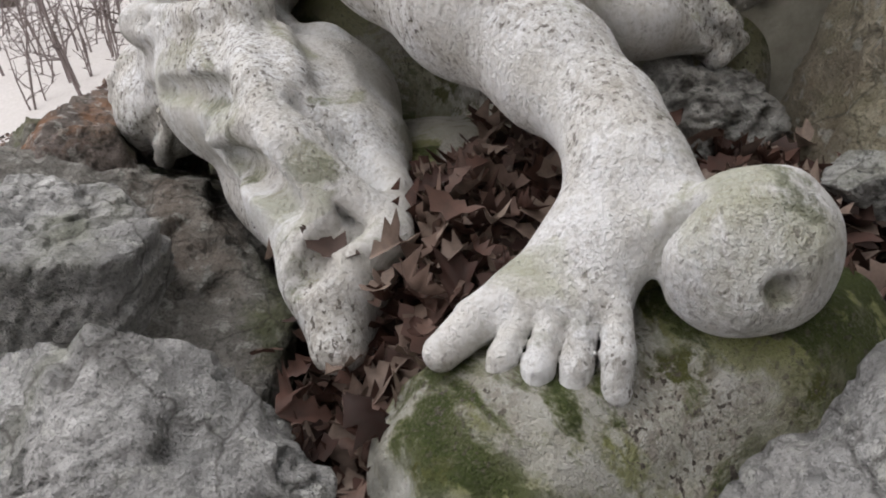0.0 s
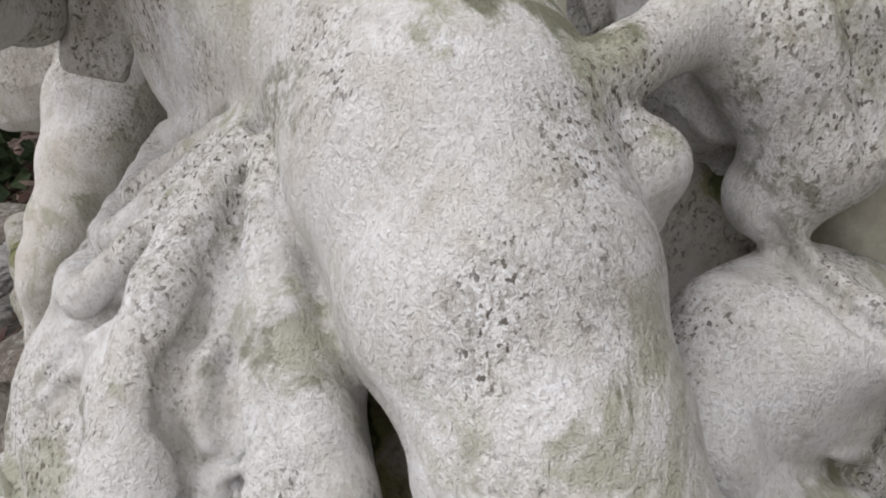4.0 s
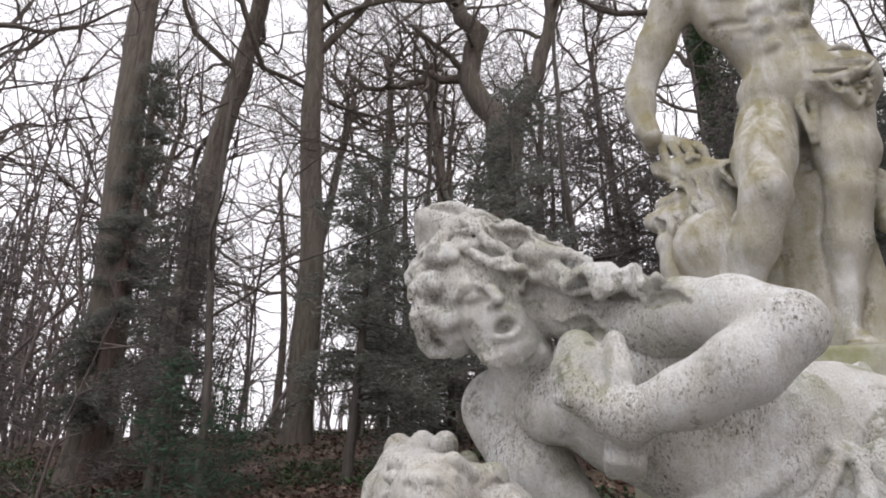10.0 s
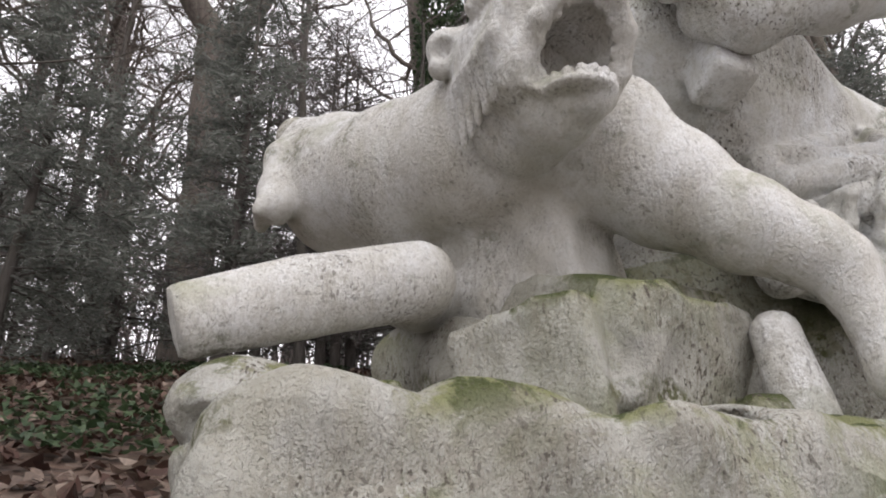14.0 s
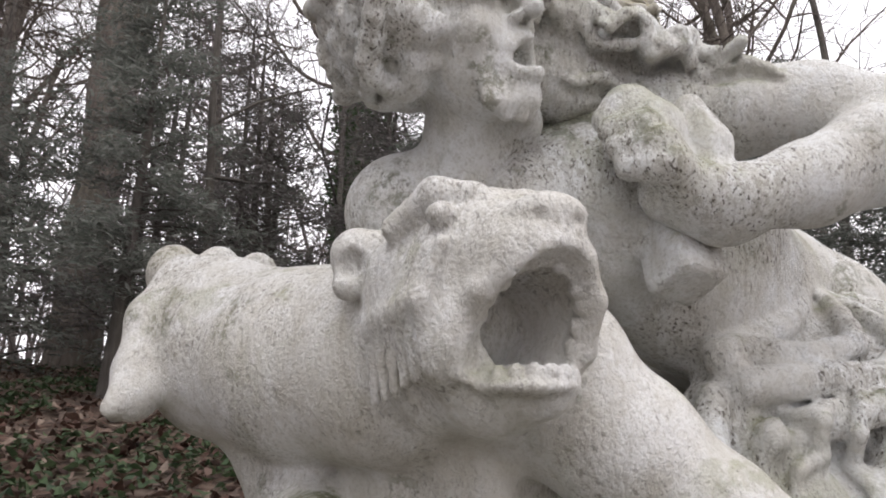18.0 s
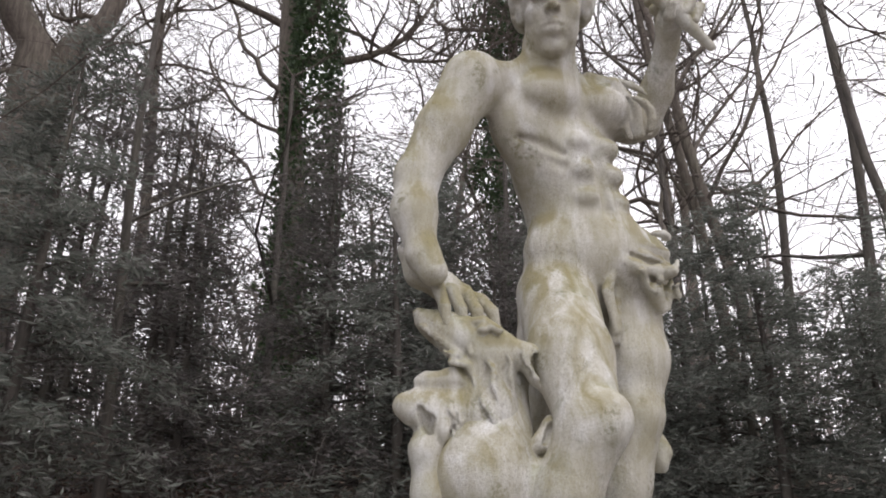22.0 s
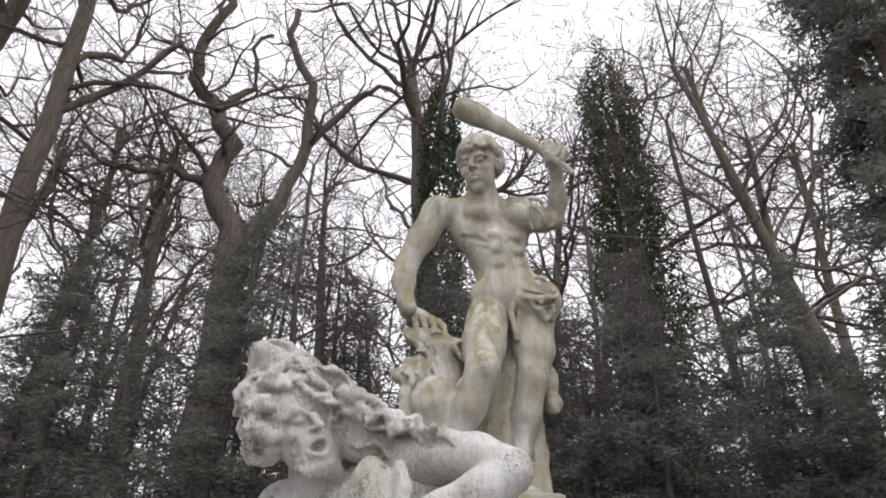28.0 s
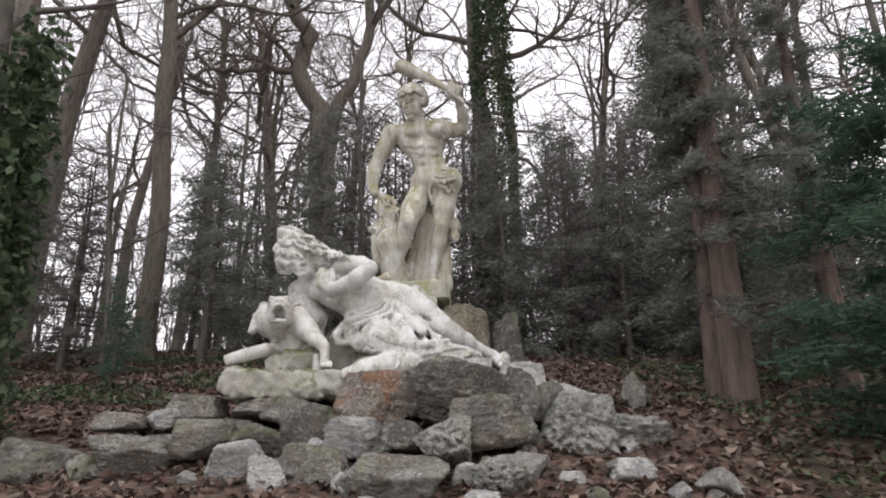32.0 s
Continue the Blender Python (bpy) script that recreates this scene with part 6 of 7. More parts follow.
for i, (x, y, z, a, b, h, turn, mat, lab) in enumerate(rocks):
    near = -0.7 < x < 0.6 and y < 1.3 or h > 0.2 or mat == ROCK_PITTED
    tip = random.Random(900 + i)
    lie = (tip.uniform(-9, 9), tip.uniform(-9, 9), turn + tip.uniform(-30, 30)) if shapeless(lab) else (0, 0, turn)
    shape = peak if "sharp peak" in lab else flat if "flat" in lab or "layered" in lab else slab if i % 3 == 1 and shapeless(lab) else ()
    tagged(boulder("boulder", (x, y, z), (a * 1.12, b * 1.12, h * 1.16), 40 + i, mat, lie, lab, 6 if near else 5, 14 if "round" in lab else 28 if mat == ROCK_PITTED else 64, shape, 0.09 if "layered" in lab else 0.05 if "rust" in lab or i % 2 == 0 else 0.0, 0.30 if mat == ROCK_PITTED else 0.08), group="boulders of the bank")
rnd = random.Random(4)
for i in range(36):
    x, y = rnd.uniform(-2.0, -0.75), rnd.uniform(-0.9, 3.5)
    r = rnd.uniform(0.05, 0.12)
    tagged(boulder("stone", (x, y, float(ground_z(x, y)) + 0.25 * r + (0.08 if -1.3 < x and 0.4 < y < 2.6 else 0)), (r * rnd.uniform(0.9, 1.5), r * rnd.uniform(0.9, 1.5), r * 0.8), 300 + i, rnd.choice((ROCK, ROCK_PALE, ROCK_PITTED)), (rnd.uniform(-25, 25), rnd.uniform(-25, 25), rnd.uniform(0, 180)), "small broken stone wedged between the boulders", 4, 34, slab if i % 2 else ()), group="small stones of the bank")

# ---- trees ----
def oak(name, x, y, height, radius, seed, lean=(0, 0), mat=None, label="tall bare oak with twisted limbs", spread=0.55, first=0.35, forks=4, levels=4):
    rnd = random.Random(seed)
    trunk, limbs = [], []

    def grow(p, d, r, length, level, out):
        n = max(3, int(length / (0.6, 0.6, 0.42, 0.4, 0.4)[min(level, 4)]))
        rows = [(*p, r)]
        pts = []
        for i in range(n):
            wob = 0.03 if level == 0 else 0.26
            d = (d + Vector((rnd.gauss(0, wob), rnd.gauss(0, wob), rnd.gauss(0, wob) + (0.05 if level else 0.04)))).normalized()
            p = p + d * (length / n)
            f = (i + 1) / n
            rr = r * (1 - (0.55 if level == 0 else 0.8) * f)
            rows.append((*p, max(rr, 0.006)))
            pts.append((p.copy(), d.copy(), rr, f))
        out.append(rows)
        if level >= levels:
            return
        for p2, d2, r2, f in pts:
            lo = first if level == 0 else 0.25
            if f < lo:
                continue
            chance = (0.75, 0.6, 0.5, 0.4)[min(level, 3)]
            for _ in range(1 + (level == 0 and f > 0.9) * 2 + (level in (1, 2))):
                if rnd.random() < chance or f > 0.95:
                    side = Vector((rnd.gauss(0, 1), rnd.gauss(0, 1), rnd.gauss(0.25, 0.5))).normalized()
                    nd = (d2 * (0.75 - spread * 0.4) + side * (0.5 + spread)).normalized()
                    grow(p2, nd, r2 * rnd.uniform(0.38, 0.66), length * rnd.uniform(*((0.40, 0.66), (0.36, 0.62), (0.3, 0.5), (0.3, 0.5))[level]) * (1.15 - 0.5 * f), level + 1, limbs)

    z = float(ground_z(x, y)) - 0.15
    d0 = Vector((lean[0], lean[1], 1)).normalized()
    grow(Vector((0, 0, 0)), d0, radius, height * 0.62, 0, trunk)
    rows = trunk[0]
    rows[0] = (*rows[0][:3], radius * 1.35)
    tree = tagged(new(name), label, "tree")
    tree.location = (x, y, z)
    part("trunk", mesh_from("trunk", *tubes(trunk, 10)), mat or BARK, tree)
    thick = [s for s in limbs if s[0][3] > 0.02]
    thin = [s for s in limbs if s[0][3] <= 0.02]
    if thick:
        part("branchwork", mesh_from("branchwork", *tubes(thick, 4)), mat or BARK, tree)["kind"] = "stuff"
    if thin:
        part("twig_spray", mesh_from("twig_spray", *tubes(thin, 3)), TWIG, tree)["kind"] = "stuff"
    for ch in tree.children:
        ch.matrix_parent_inverse = Matrix()
    return tree


def gnarled_oak(name, x, y, seed):
    """An old oak whose trunk forks into crooked stems, each with twisted limbs and sprays of twigs."""
    rnd = random.Random(seed)
    z = float(ground_z(x, y)) - 0.15
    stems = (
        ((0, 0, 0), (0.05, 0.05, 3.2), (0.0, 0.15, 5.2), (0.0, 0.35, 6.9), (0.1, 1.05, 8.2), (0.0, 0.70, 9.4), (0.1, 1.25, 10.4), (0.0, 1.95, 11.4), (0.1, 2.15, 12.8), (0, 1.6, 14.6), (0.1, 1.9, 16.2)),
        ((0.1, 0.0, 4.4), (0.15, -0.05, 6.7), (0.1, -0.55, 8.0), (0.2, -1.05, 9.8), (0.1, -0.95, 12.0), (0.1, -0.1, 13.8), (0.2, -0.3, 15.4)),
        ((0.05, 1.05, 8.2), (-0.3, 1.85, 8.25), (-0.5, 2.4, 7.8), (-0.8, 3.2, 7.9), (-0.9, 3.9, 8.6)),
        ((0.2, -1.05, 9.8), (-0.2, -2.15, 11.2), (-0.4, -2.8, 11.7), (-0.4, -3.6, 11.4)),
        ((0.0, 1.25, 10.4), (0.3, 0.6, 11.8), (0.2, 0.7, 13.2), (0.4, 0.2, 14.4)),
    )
    thick, thin, trunk = [], [], []

    def wander(p, d, r, length, level):
        n = max(4, int(length / 0.32))
        rows, pts = [(*p, r)], []
        for i in range(n):
            d = (d + Vector((rnd.gauss(0, 0.34), rnd.gauss(0, 0.34), rnd.gauss(0.05, 0.3)))).normalized()
            p = p + d * (length / n)
            rr = max(0.006, r * (1 - 0.85 * (i + 1) / n))
            rows.append((*p, rr))
            pts.append((p.copy(), d.copy(), rr))
        (thick if r > 0.022 else thin).append(rows)
        if level < 3:
            for q, e, rr in pts[1:]:
                if rnd.random() < (0.55, 0.6, 0.6)[level]:
                    side = Vector((rnd.gauss(0, 1), rnd.gauss(0, 1), rnd.gauss(0.2, 0.7))).normalized()
                    wander(q, (e * 0.5 + side).normalized(), rr * rnd.uniform(0.45, 0.75), length * rnd.uniform(0.3, 0.55), level + 1)

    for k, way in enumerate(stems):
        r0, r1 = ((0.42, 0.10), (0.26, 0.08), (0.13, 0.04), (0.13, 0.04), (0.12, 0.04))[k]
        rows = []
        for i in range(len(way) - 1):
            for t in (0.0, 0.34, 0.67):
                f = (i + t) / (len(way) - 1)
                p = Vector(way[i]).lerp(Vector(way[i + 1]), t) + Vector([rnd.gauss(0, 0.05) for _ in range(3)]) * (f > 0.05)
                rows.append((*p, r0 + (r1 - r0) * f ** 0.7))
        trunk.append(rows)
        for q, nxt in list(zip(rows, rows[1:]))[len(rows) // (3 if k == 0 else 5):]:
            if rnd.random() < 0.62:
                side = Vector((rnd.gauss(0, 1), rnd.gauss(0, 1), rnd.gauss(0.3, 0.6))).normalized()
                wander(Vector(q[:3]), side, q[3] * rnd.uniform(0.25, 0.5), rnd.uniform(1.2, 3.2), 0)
    tree = tagged(new(name), "old bare oak forking into crooked twisted stems", "tree")
    tree.location = (x, y, z)
    for nm, rows, sides, mat in (("trunk", trunk, 10, BARK), ("branchwork", thick, 4, BARK), ("twig_spray", thin, 3, TWIG)):
        ob = part(nm, mesh_from(nm, *tubes(rows, sides)), mat, tree)
        ob.matrix_parent_inverse = Matrix()
        if nm != "trunk":
            ob["kind"] = "stuff"
    return tree


def leaf_cloud(centres, normals_seed, size, rnd, flat=0.4, long=4.6):
    """Small folded leaves or sprays round given centres: verts and quads."""
    c = np.asarray(centres)
    n = len(c)
    a = rnd.normal(size=(n, 3))
    a[:, 2] *= flat
    a /= np.linalg.norm(a, axis=1, keepdims=True)
    b = rnd.normal(size=(n, 3))
    b -= (b * a).sum(1, keepdims=True) * a
    b /= np.linalg.norm(b, axis=1, keepdims=True)
    nn = np.cross(a, b)
    s = size * rnd.uniform(0.6, 1.35, size=(n, 1))
    v0, v2 = c - a * s * long / 2, c + a * s * long / 2
    v1, v3 = c + b * s / 2 + nn * s * 0.15, c - b * s / 2 + nn * s * 0.15
    V = np.stack([v0, v1, v2, v3], 1).reshape(-1, 3)
    i = np.arange(n)[:, None] * 4
    return V, np.concatenate([i, i + 1, i + 2, i + 3], 1)


def evergreen(name, x, y, height, width, seed, leaf=NEEDLES, barkm=BARK_DARK, label="dark evergreen yew in the undergrowth", count=5000, low=0.1, stems=1, size=0.06, trunk_r=0.06, lean=(0.0, 0.0), droop=0.25):
    rnd = random.Random(seed)
    rng = np.random.default_rng(seed)
    z = float(ground_z(x, y)) - 0.1
    trunk, limbs, leaves = [], [], []
    nb = 0
    for s in range(stems):
        ox, oy = (rnd.uniform(-0.15, 0.15) * (s > 0) * width, rnd.uniform(-0.15, 0.15) * (s > 0) * width)
        lx, ly = lean[0] + rnd.uniform(-0.02, 0.02), lean[1] + rnd.uniform(-0.02, 0.02)
        h = height * rnd.uniform(0.8, 1.0) if s else height
        n = 12
        rows = []
        for i in range(n + 1):
            f = i / n
            rows.append((ox + lx * h * f + 0.03 * math.sin(5 * f + seed), oy + ly * h * f + 0.03 * math.cos(4 * f + seed), h * f, trunk_r * (1.25 - 1.15 * f)))
        trunk.append(rows)
        k = int(34 + 7 * height)
        for j in range(k):
            f = low + (1 - low) * (j + rnd.random()) / k
            i = min(n - 1, int(f * n))
            p = Vector(rows[i][:3]).lerp(Vector(rows[i + 1][:3]), f * n - i)
            az = rnd.uniform(0, 2 * math.pi)
            ln = width * (1.0 - 0.72 * f) * rnd.uniform(0.45, 1.1)
            d = Vector((math.cos(az), math.sin(az), rnd.uniform(0.0, 0.5)))
            q, row = p.copy(), [(*p, trunk_r * 0.3 * (1.1 - f))]
            m = 6
            for t in range(m):
                d = (d + Vector((rnd.gauss(0, 0.12), rnd.gauss(0, 0.12), -droop * rnd.random()))).normalized()
                q = q + d * (ln / m)
                row.append((*q, max(0.004, row[0][3] * (1 - (t + 1) / m))))
            limbs.append(row)
            nb += 1
    L = [np.array(r)[1:, :3] for r in limbs]
    w = np.array([np.linalg.norm(l[-1] - l[0]) + 0.05 for l in L])
    w = np.maximum(1, (count * w / w.sum()).astype(int))
    for l, c in zip(L, w):
        t = rng.uniform(0, len(l) - 1.001, c)
        i = t.astype(int)
        p = l[i] + (l[i + 1] - l[i]) * (t - i)[:, None]
        leaves.append(p + rng.normal(size=(c, 3)) * np.array([0.10, 0.10, 0.06]) * (0.4 + 0.25 * width))
    tree = tagged(new(name), label, "tree")
    tree.location = (x, y, z)
    part("trunk", mesh_from("trunk", *tubes(trunk, 8)), barkm, tree)
    part("branchwork", mesh_from("branchwork", *tubes(limbs, 4)), barkm, tree)["kind"] = "stuff"
    part("crown", mesh_from("crown", *leaf_cloud(np.concatenate(leaves), seed, size, rng), False), leaf, tree)
    for ch in tree.children:
        ch.matrix_parent_inverse = Matrix()
    return tree


def ivy_clad(tree, x, y, height, radius, seed, count=5000, shag=0.5):
    """Ivy leaves that hug a trunk in uneven tufts and thin out towards the top."""
    rng = np.random.default_rng(seed)
    t = rng.uniform(0.0, 1.0, count)
    az = rng.uniform(0, 2 * np.pi, count)
    tuft = 0.5 + 0.5 * np.sin(1.7 * height * t + 2 * az + seed) * np.sin(0.8 * height * t - 3 * az)
    r = radius * (1 - shag + shag * tuft * rng.random(count) ** 0.5) * (1.15 - 0.45 * t ** 3) + 0.22 * rng.random(count) ** 2
    c = np.stack([r * np.cos(az), r * np.sin(az), height * t * (0.93 + 0.07 * np.sin(3 * az))], 1)
    ob = part("ivy", mesh_from("ivy", *leaf_cloud(c, seed, 0.085, rng, 1.0, 1.2), False), IVY, tree, "dark green climbing ivy")
    ob.matrix_parent_inverse = Matrix()
    ob["kind"] = "stuff"


def again(tree, x, y, turn, size):
    """A copy of a tree at another place, turned and scaled."""
    m = pose(x, y, float(ground_z(x, y)) - 0.12, 0, 0, turn)
    ob = copy_thing(tree, m)
    ob.matrix_basis = m @ Matrix.Diagonal((size, size, size, 1))
    return ob


oak_a = oak("oak", 8.0, 10.6, 26.6, 0.31, 3, (0.0, 0.0), first=0.5)
oak_b = oak("oak", 8.2, 7.9, 25.2, 0.25, 5, (0.01, -0.02), first=0.5)
oak_c = oak("oak", 4.5, 8.5, 25.2, 0.27, 11, (0.02, 0.04), first=0.45)
oak("oak", 17.0, 7.6, 22.4, 0.30, 21, (0.02, 0.06), spread=0.75, first=0.4, label="gnarled bare oak with crooked spreading limbs")
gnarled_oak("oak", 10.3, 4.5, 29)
oak_f = oak("oak", 10.9, -0.1, 23.8, 0.34, 31, (0.0, 0.01), first=0.55, label="straight bare oak clad in ivy")
ivy_clad(oak_f, 10.9, -0.1, 13.0, 0.62, 7, 13000, 0.45)
oak_g = oak("oak", 12.0, -5.9, 21.0, 0.26, 41, (0.0, 0.0), first=0.6, label="bare tree smothered in dense dark ivy")
ivy_clad(oak_g, 12.0, -5.9, 16.5, 1.45, 9, 27000, 0.75)
oak_m = oak("slender_tree", -1.05, 4.5, 11, 0.10, 91, (-0.02, 0.05), BARK_DARK, first=0.45, label="bare tree wrapped in dark ivy beside the path")
ivy_clad(oak_m, -1.05, 4.5, 4.0, 0.14, 19, 2600)
oak("slender_tree", 5.4, -5.9, 16, 0.12, 51, (0.0, 0.21), first=0.3, spread=0.6, label="slender bare tree that leans and curves")
oak("slender_tree", 6.4, -6.3, 17, 0.12, 52, (0.0, 0.13), first=0.3, spread=0.6, label="bare tree leaning towards the clearing")
oak_j = oak("slender_tree", 12.1, -3.05, 17, 0.17, 61, first=0.5, label="tall thin bare tree behind the yews")
oak("slender_tree", 3.45, 8.75, 9, 0.15, 71, (-0.46, 0.05), BARK_DARK, first=0.55, label="dark leaning tree beside the gravel path")
oak_l = oak("slender_tree", 6.2, 2.6, 10, 0.06, 81, (0.0, 0.05), BARK_DARK, first=0.35, spread=0.45, label="young bare sapling with upright twigs")
for i, (src, x, y, turn, size) in enumerate((
    (oak_a, 22, 16, 40, 1.0), (oak_b, 19, 12, 120, 1.0), (oak_c, 25, 7, 200, 1.0), (oak_b, 22, 3, 20, 1.0), (oak_a, 20, -1, 260, 0.95), (oak_j, 24, -6, 80, 1.0),
    (oak_c, 17, -9, 300, 0.9), (oak_b, 14, -14, 160, 0.95), (oak_j, 13, 17, 10, 1.0), (oak_c, 18, 22, 90, 1.0), (oak_a, 9, 20, 210, 0.95), (oak_b, 28, 11, 310, 1.1),
    (oak_j, 30, 0, 140, 1.2), (oak_a, 28, -12, 30, 1.0), (oak_b, 6, -16, 70, 0.95), (oak_c, -2, 24, 250, 1.0), (oak_j, 21, 9, 45, 1.0), (oak_j, 17, 14, 200, 0.9), (oak_j, 26, 19, 320, 1.1),
    (oak_l, 10, 6.6, 100, 1.2), (oak_l, 7.6, 5.6, 30, 1.0), (oak_l, 8.2, 0.9, 200, 1.1), (oak_l, 6.6, -1.6, 90, 1.0), (oak_l, 3.4, 6.0, 300, 0.8), (oak_j, 9.5, -8.5, 240, 1.0), (oak_l, 5.5, -3.9, 150, 1.0), (oak_l, 5.2, -7.6, 20, 1.7), (oak_l, 7.6, -8.8, 110, 1.9), (oak_l, 3.4, -6.6, 250, 1.5), (oak_l, 9.4, -6.6, 330, 1.8),
    (oak_b, -12, -14, 70, 1.0), (oak_c, -16, 4, 150, 1.0), (oak_a, -10, 16, 20, 1.0),
)):
    again(src, x, y, turn, size)

def thicket(name, count, near, far, seed, label, arc=(-1.25, 1.75), tall=(2.0, 9.0)):
    """Far bare undergrowth and young trees, too many to count."""
    rng = np.random.default_rng(seed)
    rnd = random.Random(seed)
    az, d = rng.uniform(*arc, count), near + (far - near) * rng.random(count) ** 0.8
    X, Y = d * np.cos(az), 1.0 + d * np.sin(az)
    Z = ground_z(X, Y)
    out = []
    for x, y, z in zip(X, Y, Z):
        p, h = Vector((x, y, z - 0.1)), rnd.uniform(*tall)
        dr = Vector((rnd.gauss(0, 0.12), rnd.gauss(0, 0.12), 1))
        r = 0.008 + 0.006 * h
        stem = []
        for i in range(6):
            stem.append((*p, r * (1 - 0.16 * i)))
            q = p.copy()
            for _ in range(2 if i else 0):
                s = Vector((rnd.gauss(0, 1), rnd.gauss(0, 1), rnd.uniform(0.1, 1.2))).normalized() * h * rnd.uniform(0.10, 0.28)
                e = q + s * 0.5 + Vector((rnd.gauss(0, 0.05), rnd.gauss(0, 0.05), 0.05)) * h * 0.3
                out.append([(*q, r * 0.5), (*e, r * 0.35), (*(e + s * 0.5), 0.004)])
                f = e + Vector((rnd.gauss(0, 1), rnd.gauss(0, 1), rnd.uniform(0, 1))) * h * 0.06
                out.append([(*e, r * 0.3), (*f, 0.004)])
            dr = (dr + Vector((rnd.gauss(0, 0.12), rnd.gauss(0, 0.12), 0))).normalized()
            p = p + dr * h / 5
        out.append(stem)
    tagged(part(name, mesh_from(name, *tubes(out, 3)), BRUSH), label, "undergrowth", kind="stuff")


thicket("thicket", 1200, 11.5, 42, 5, "tangle of bare grey-brown saplings and brush deep in the wood")
thicket("thicket_edge", 420, 12, 40, 25, "bare young trees beyond the gravel path", (0.85, 1.95), (3.0, 10.0))
thicket("path_brush", 230, 6.0, 15, 15, "bare brush along the edge of the gravel path", (1.15, 2.2), (0.7, 3.2))
yew_a = evergreen("yew", 5.2, 3.4, 4.8, 1.9, 2, count=11000, size=0.021, low=0.2)
yew_b = evergreen("yew", 6.4, 0.6, 5.4, 2.0, 4, BUSH_BROWN, count=13000, stems=3, label="tall dusky evergreen bush with several stems", size=0.020)
yew_c = evergreen("yew", 7.4, 5.2, 4.2, 2.2, 9, count=14000, stems=2, size=0.021, low=0.05)
for src, x, y, turn, size in (
    (yew_a, 4.4, 5.0, 80, 0.85), (yew_b, 6.8, 2.2, 120, 1.0), (yew_a, 6.6, -1.0, 260, 1.0), (yew_b, 5.8, -2.2, 20, 0.95), (yew_c, 5.4, -3.6, 310, 0.95),
    (yew_a, 4.2, -5.6, 140, 0.8), (yew_b, 8.2, -1.6, 60, 1.1), (yew_c, 9.2, 1.8, 100, 1.15), (yew_a, 9.0, 7.2, 10, 1.0), (yew_b, 3.8, 6.8, 230, 0.7), (yew_c, 3.0, -7.0, 170, 1.0),
    (yew_c, 11.0, -3.0, 40, 1.2), (yew_b, 2.2, 7.6, 300, 0.55), (yew_a, 6.4, 9.6, 50, 0.9), (yew_c, 7.8, -5.4, 15, 1.1), (yew_b, 12, 8, 75, 1.1), (yew_b, 7.2, -3.0, 200, 1.05), (yew_b, 5.0, -1.0, 145, 0.7), (yew_b, 8.6, 3.4, 290, 1.15), (yew_c, 5.4, 0.1, 20, 1.0), (yew_c, 5.1, -1.7, 250, 0.95), (yew_a, 3.5, -2.9, 30, 0.88), (yew_c, 4.6, -3.6, 220, 1.0), (yew_c, 2.7, -3.9, 75, 0.95),
):
    again(src, x, y, turn, size)

cyp = evergreen("cypress", 0.15, -1.66, 7.6, 1.15, 6, NEEDLES, BARK_RED, "tall conifer with reddish trunk and drooping dark sprays", 28000, 0.12, 1, 0.017, 0.13, droop=0.35)
evergreen("cypress", 0.42, -1.50, 7.0, 1.0, 16, NEEDLES, BARK_RED, "conifer with a reddish trunk close to its neighbour", 17000, 0.2, 1, 0.017, 0.10, (-0.012, -0.03), 0.3)
evergreen("cypress", -1.1, -2.6, 3.2, 1.9, 26, SPRUCE, BARK_RED, "low green conifer sprays at the edge of the clearing", 26000, 0.05, 1, 0.020, 0.06, droop=0.2)
evergreen("spruce_seedling", 1.6, 4.9, 1.5, 0.45, 33, SPRUCE, BARK_DARK, "slender spruce seedling in the leaf litter", 1600, 0.15, 1, 0.013, 0.014, droop=0.1)
evergreen("spruce_seedling", 3.2, 5.6, 1.2, 0.6, 34, SPRUCE, BARK_DARK, "low bushy spruce seedling among ivy", 2200, 0.1, 1, 0.013, 0.014, droop=0.1)
again(cyp, 4.3, 8.3, 200, 0.8)
again(cyp, 0.9, -3.0, 60, 0.85)

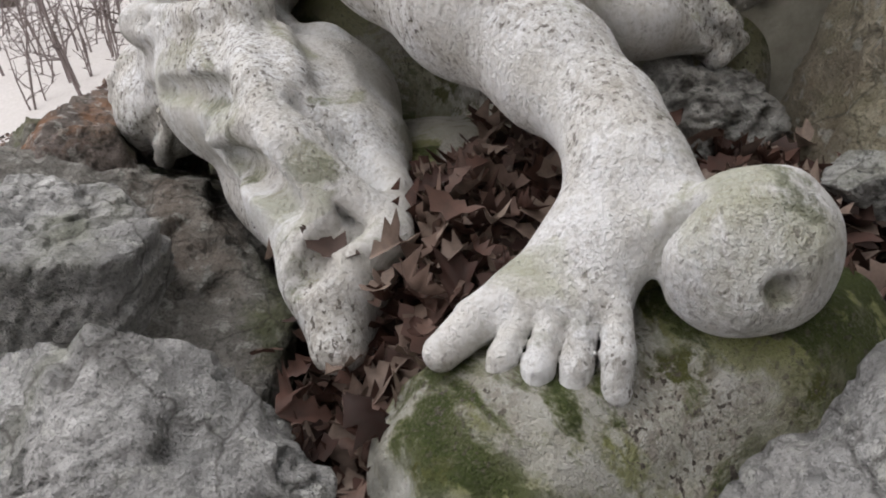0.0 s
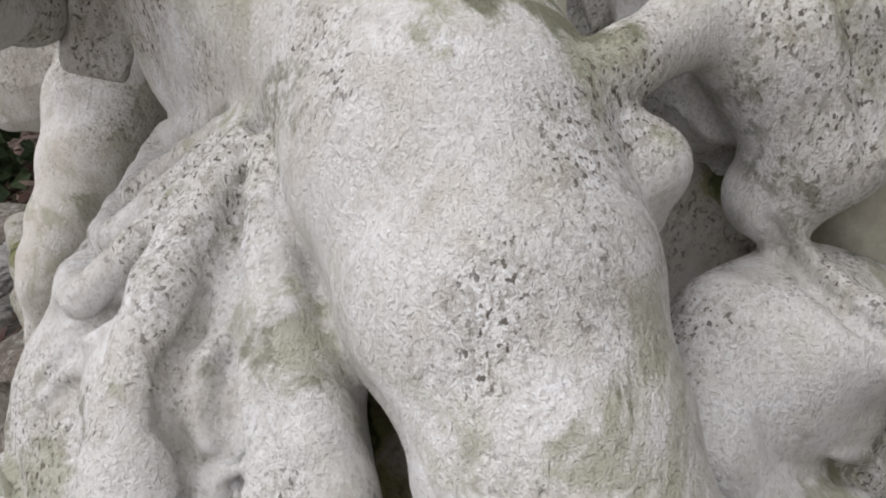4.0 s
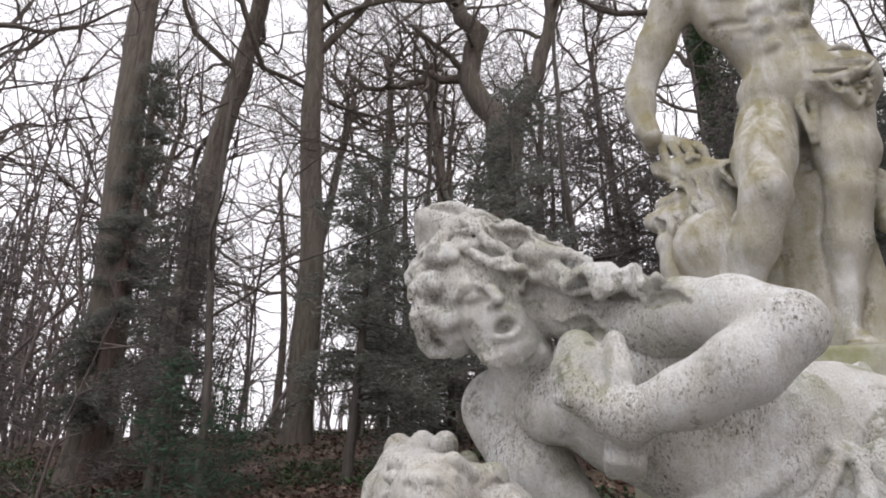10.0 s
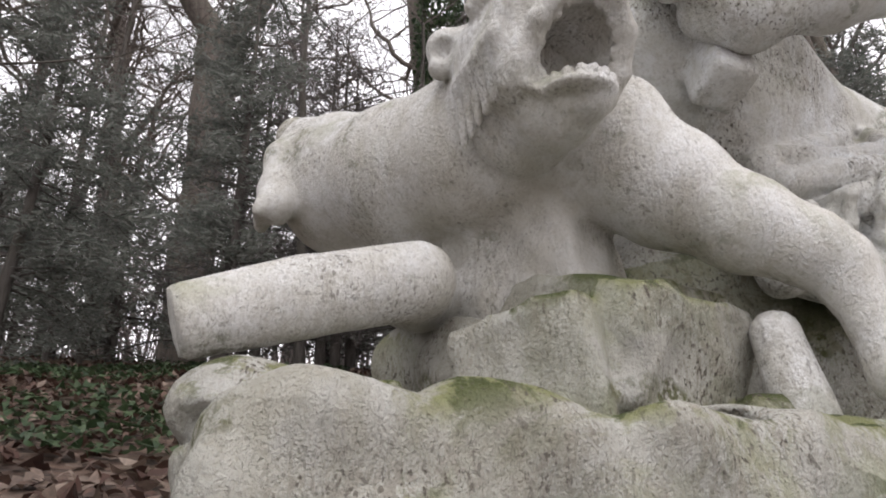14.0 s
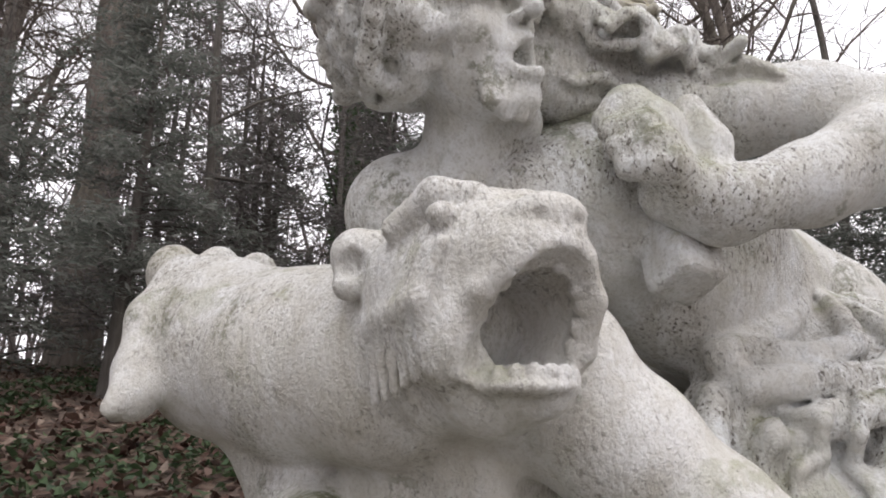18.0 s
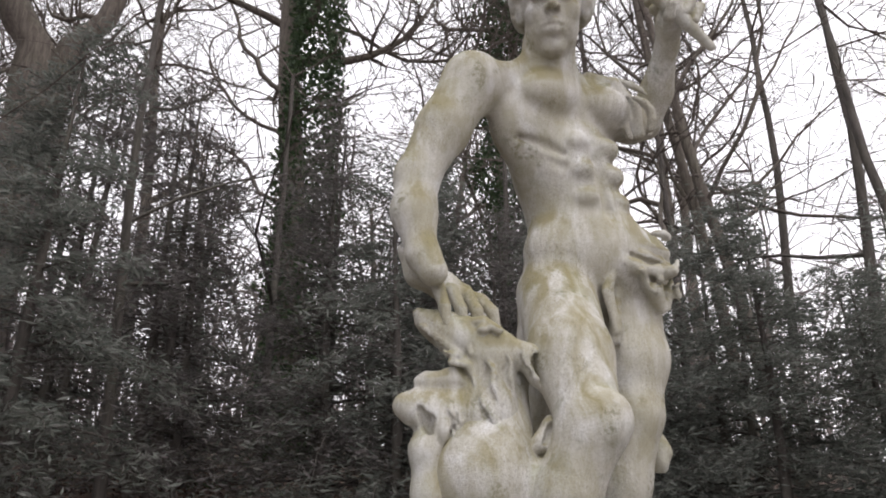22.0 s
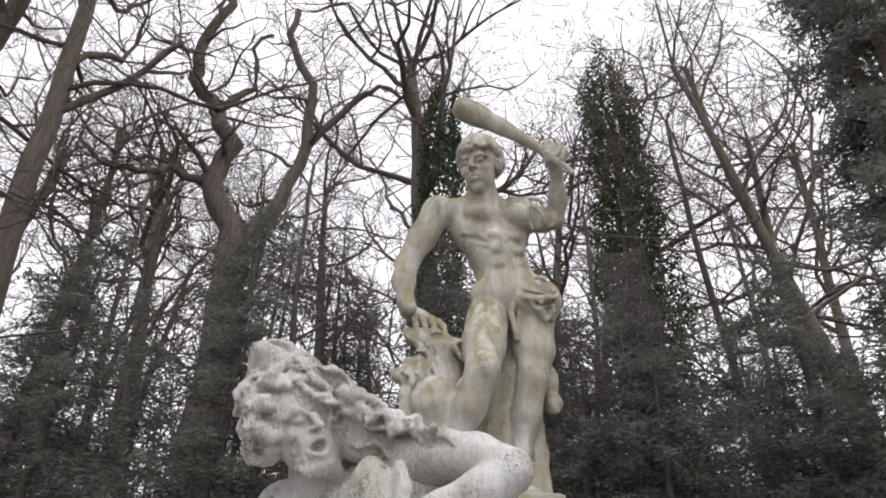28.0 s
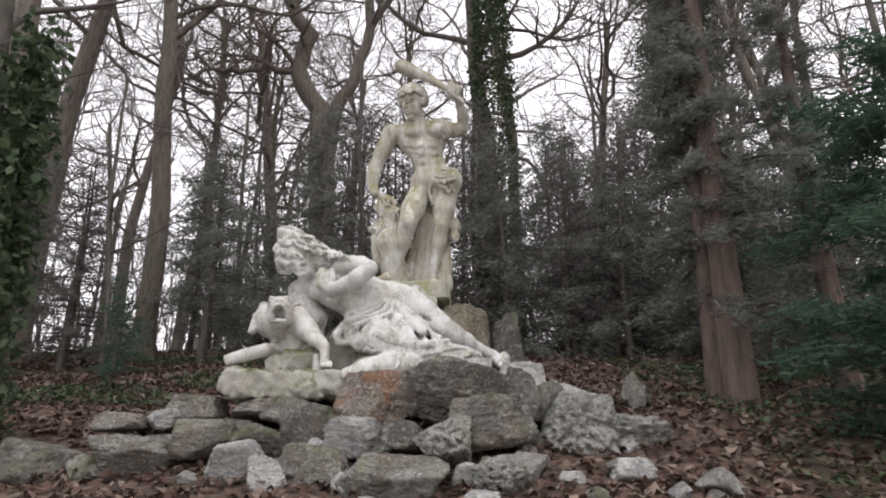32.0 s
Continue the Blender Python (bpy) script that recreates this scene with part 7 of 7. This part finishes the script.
# ---- dead leaves and ivy on the ground ----
def curled_leaves(points, size, rng, tilt=0.5, lobed=False):
    """Curled dead leaves, those seen from near with lobes and a midrib."""
    n = len(points)
    az = rng.uniform(0, 2 * np.pi, n)
    a = np.stack([np.cos(az), np.sin(az), rng.normal(0, tilt, n)], 1)
    a /= np.linalg.norm(a, axis=1, keepdims=True)
    up = np.stack([rng.normal(0, tilt, n), rng.normal(0, tilt, n), np.ones(n)], 1)
    b = np.cross(up, a)
    b /= np.linalg.norm(b, axis=1, keepdims=True)
    w = np.cross(a, b)
    s = size * rng.uniform(0.55, 1.3, n)[:, None]
    curl, roll = rng.uniform(-0.7, 1.0, n)[:, None], rng.uniform(-0.3, 1.0, n)[:, None]
    rows = []
    marks = ((-0.5, 0.02), (-0.34, 0.15), (-0.22, 0.11), (-0.08, 0.27), (0.06, 0.17), (0.2, 0.28), (0.34, 0.13), (0.5, 0.02)) if lobed else ((-0.5, 0.03), (-0.2, 0.26), (0.1, 0.22), (0.5, 0.03))
    for t, half in marks:
        for q in (-1, 0, 1) if lobed else (-1, 1):
            h = abs(q) * half * rng.uniform(0.75, 1.2, n)[:, None]
            rows.append(points + s * (a * (t + 0.06 * abs(q)) + b * q * h + w * (curl * t * t * 1.4 + roll * h * h * 6 * (1 + 0.3 * q) + 0.10 * abs(q) * half * 2)))
    V = np.stack(rows, 1).reshape(-1, 3)
    k, m = len(marks), 3 if lobed else 2
    i = np.arange(n)[:, None, None] * (k * m)
    q = np.array([[m * r + e, m * r + e + 1, m * r + m + e + 1, m * r + m + e] for r in range(k - 1) for e in range(m - 1)])[None]
    return V, (i + q).reshape(-1, 4)


rng = np.random.default_rng(77)


def scatter(n, x0, x1, y0, y1, lift=0.01, patch=0.0):
    x, y = rng.uniform(x0, x1, n), rng.uniform(y0, y1, n)
    if patch:
        keep = np.sin(1.7 * x + 0.6 * np.sin(2.1 * y)) * np.sin(1.3 * y + 0.8 * np.sin(1.9 * x) + 1) > patch
        x, y = x[keep], y[keep]
    return np.stack([x, y, ground_z(x, y) + lift + rng.uniform(0, 0.02, len(x))], 1)


def litter(name, pts, size, mat, label, tilt=0.35, lobed=False):
    tagged(part(name, mesh_from(name, *curled_leaves(pts, size, rng, tilt, lobed)), mat), label, "leaves", kind="stuff")


litter("leaf_litter", np.concatenate([scatter(26000, -3.6, 4.5, -4.5, 7.5), scatter(14000, 4.5, 13, -8, 14), scatter(7000, -6, -3.6, -4, 6), scatter(9000, -2.5, 6, 7.5, 14)]), 0.085, LITTER, "brown dead leaves strewn over the ground")
litter("ground_ivy", np.concatenate([scatter(16000, 0.5, 6.5, 1.5, 11, 0.05, 0.12), scatter(9000, -2.5, 6, -7, -1.2, 0.06, -0.1), scatter(9000, 6.5, 14, -8, 14, 0.06, 0.05)]), 0.07, IVY, "low ivy leaves creeping over the forest floor")

# drifts of leaves caught between the stones and the statue
drift = []
for cx, cy, cz, r, n in ((0.06, 0.62, 1.60, 0.10, 110), (0.0, 0.55, 1.52, 0.09, 110), (-0.05, 0.48, 1.46, 0.10, 120), (0.10, 0.72, 1.64, 0.09, 90), (0.12, 0.80, 1.66, 0.07, 60), (0.02, 0.68, 1.60, 0.10, 90), (-0.02, 0.38, 1.42, 0.12, 120), (0.42, 0.72, 1.64, 0.14, 150), (0.50, 0.86, 1.62, 0.14, 110), (0.36, 0.60, 1.62, 0.09, 70), (-0.62, 1.05, 1.36, 0.10, 60), (-0.40, 0.62, 1.30, 0.10, 80), (-0.70, 0.60, 1.25, 0.15, 90), (-0.335, 1.125, 1.822, 0.03, 10)):
    p = rng.normal(size=(int(n * 2.6), 3)) * np.array([r * 0.55, r * 0.55, 0.022]) + np.array([cx, cy, cz])
    drift.append(p)
litter("leaf_drift", np.concatenate(drift), 0.056, LITTER, "curled brown leaves caught between the stones", 0.55, True)
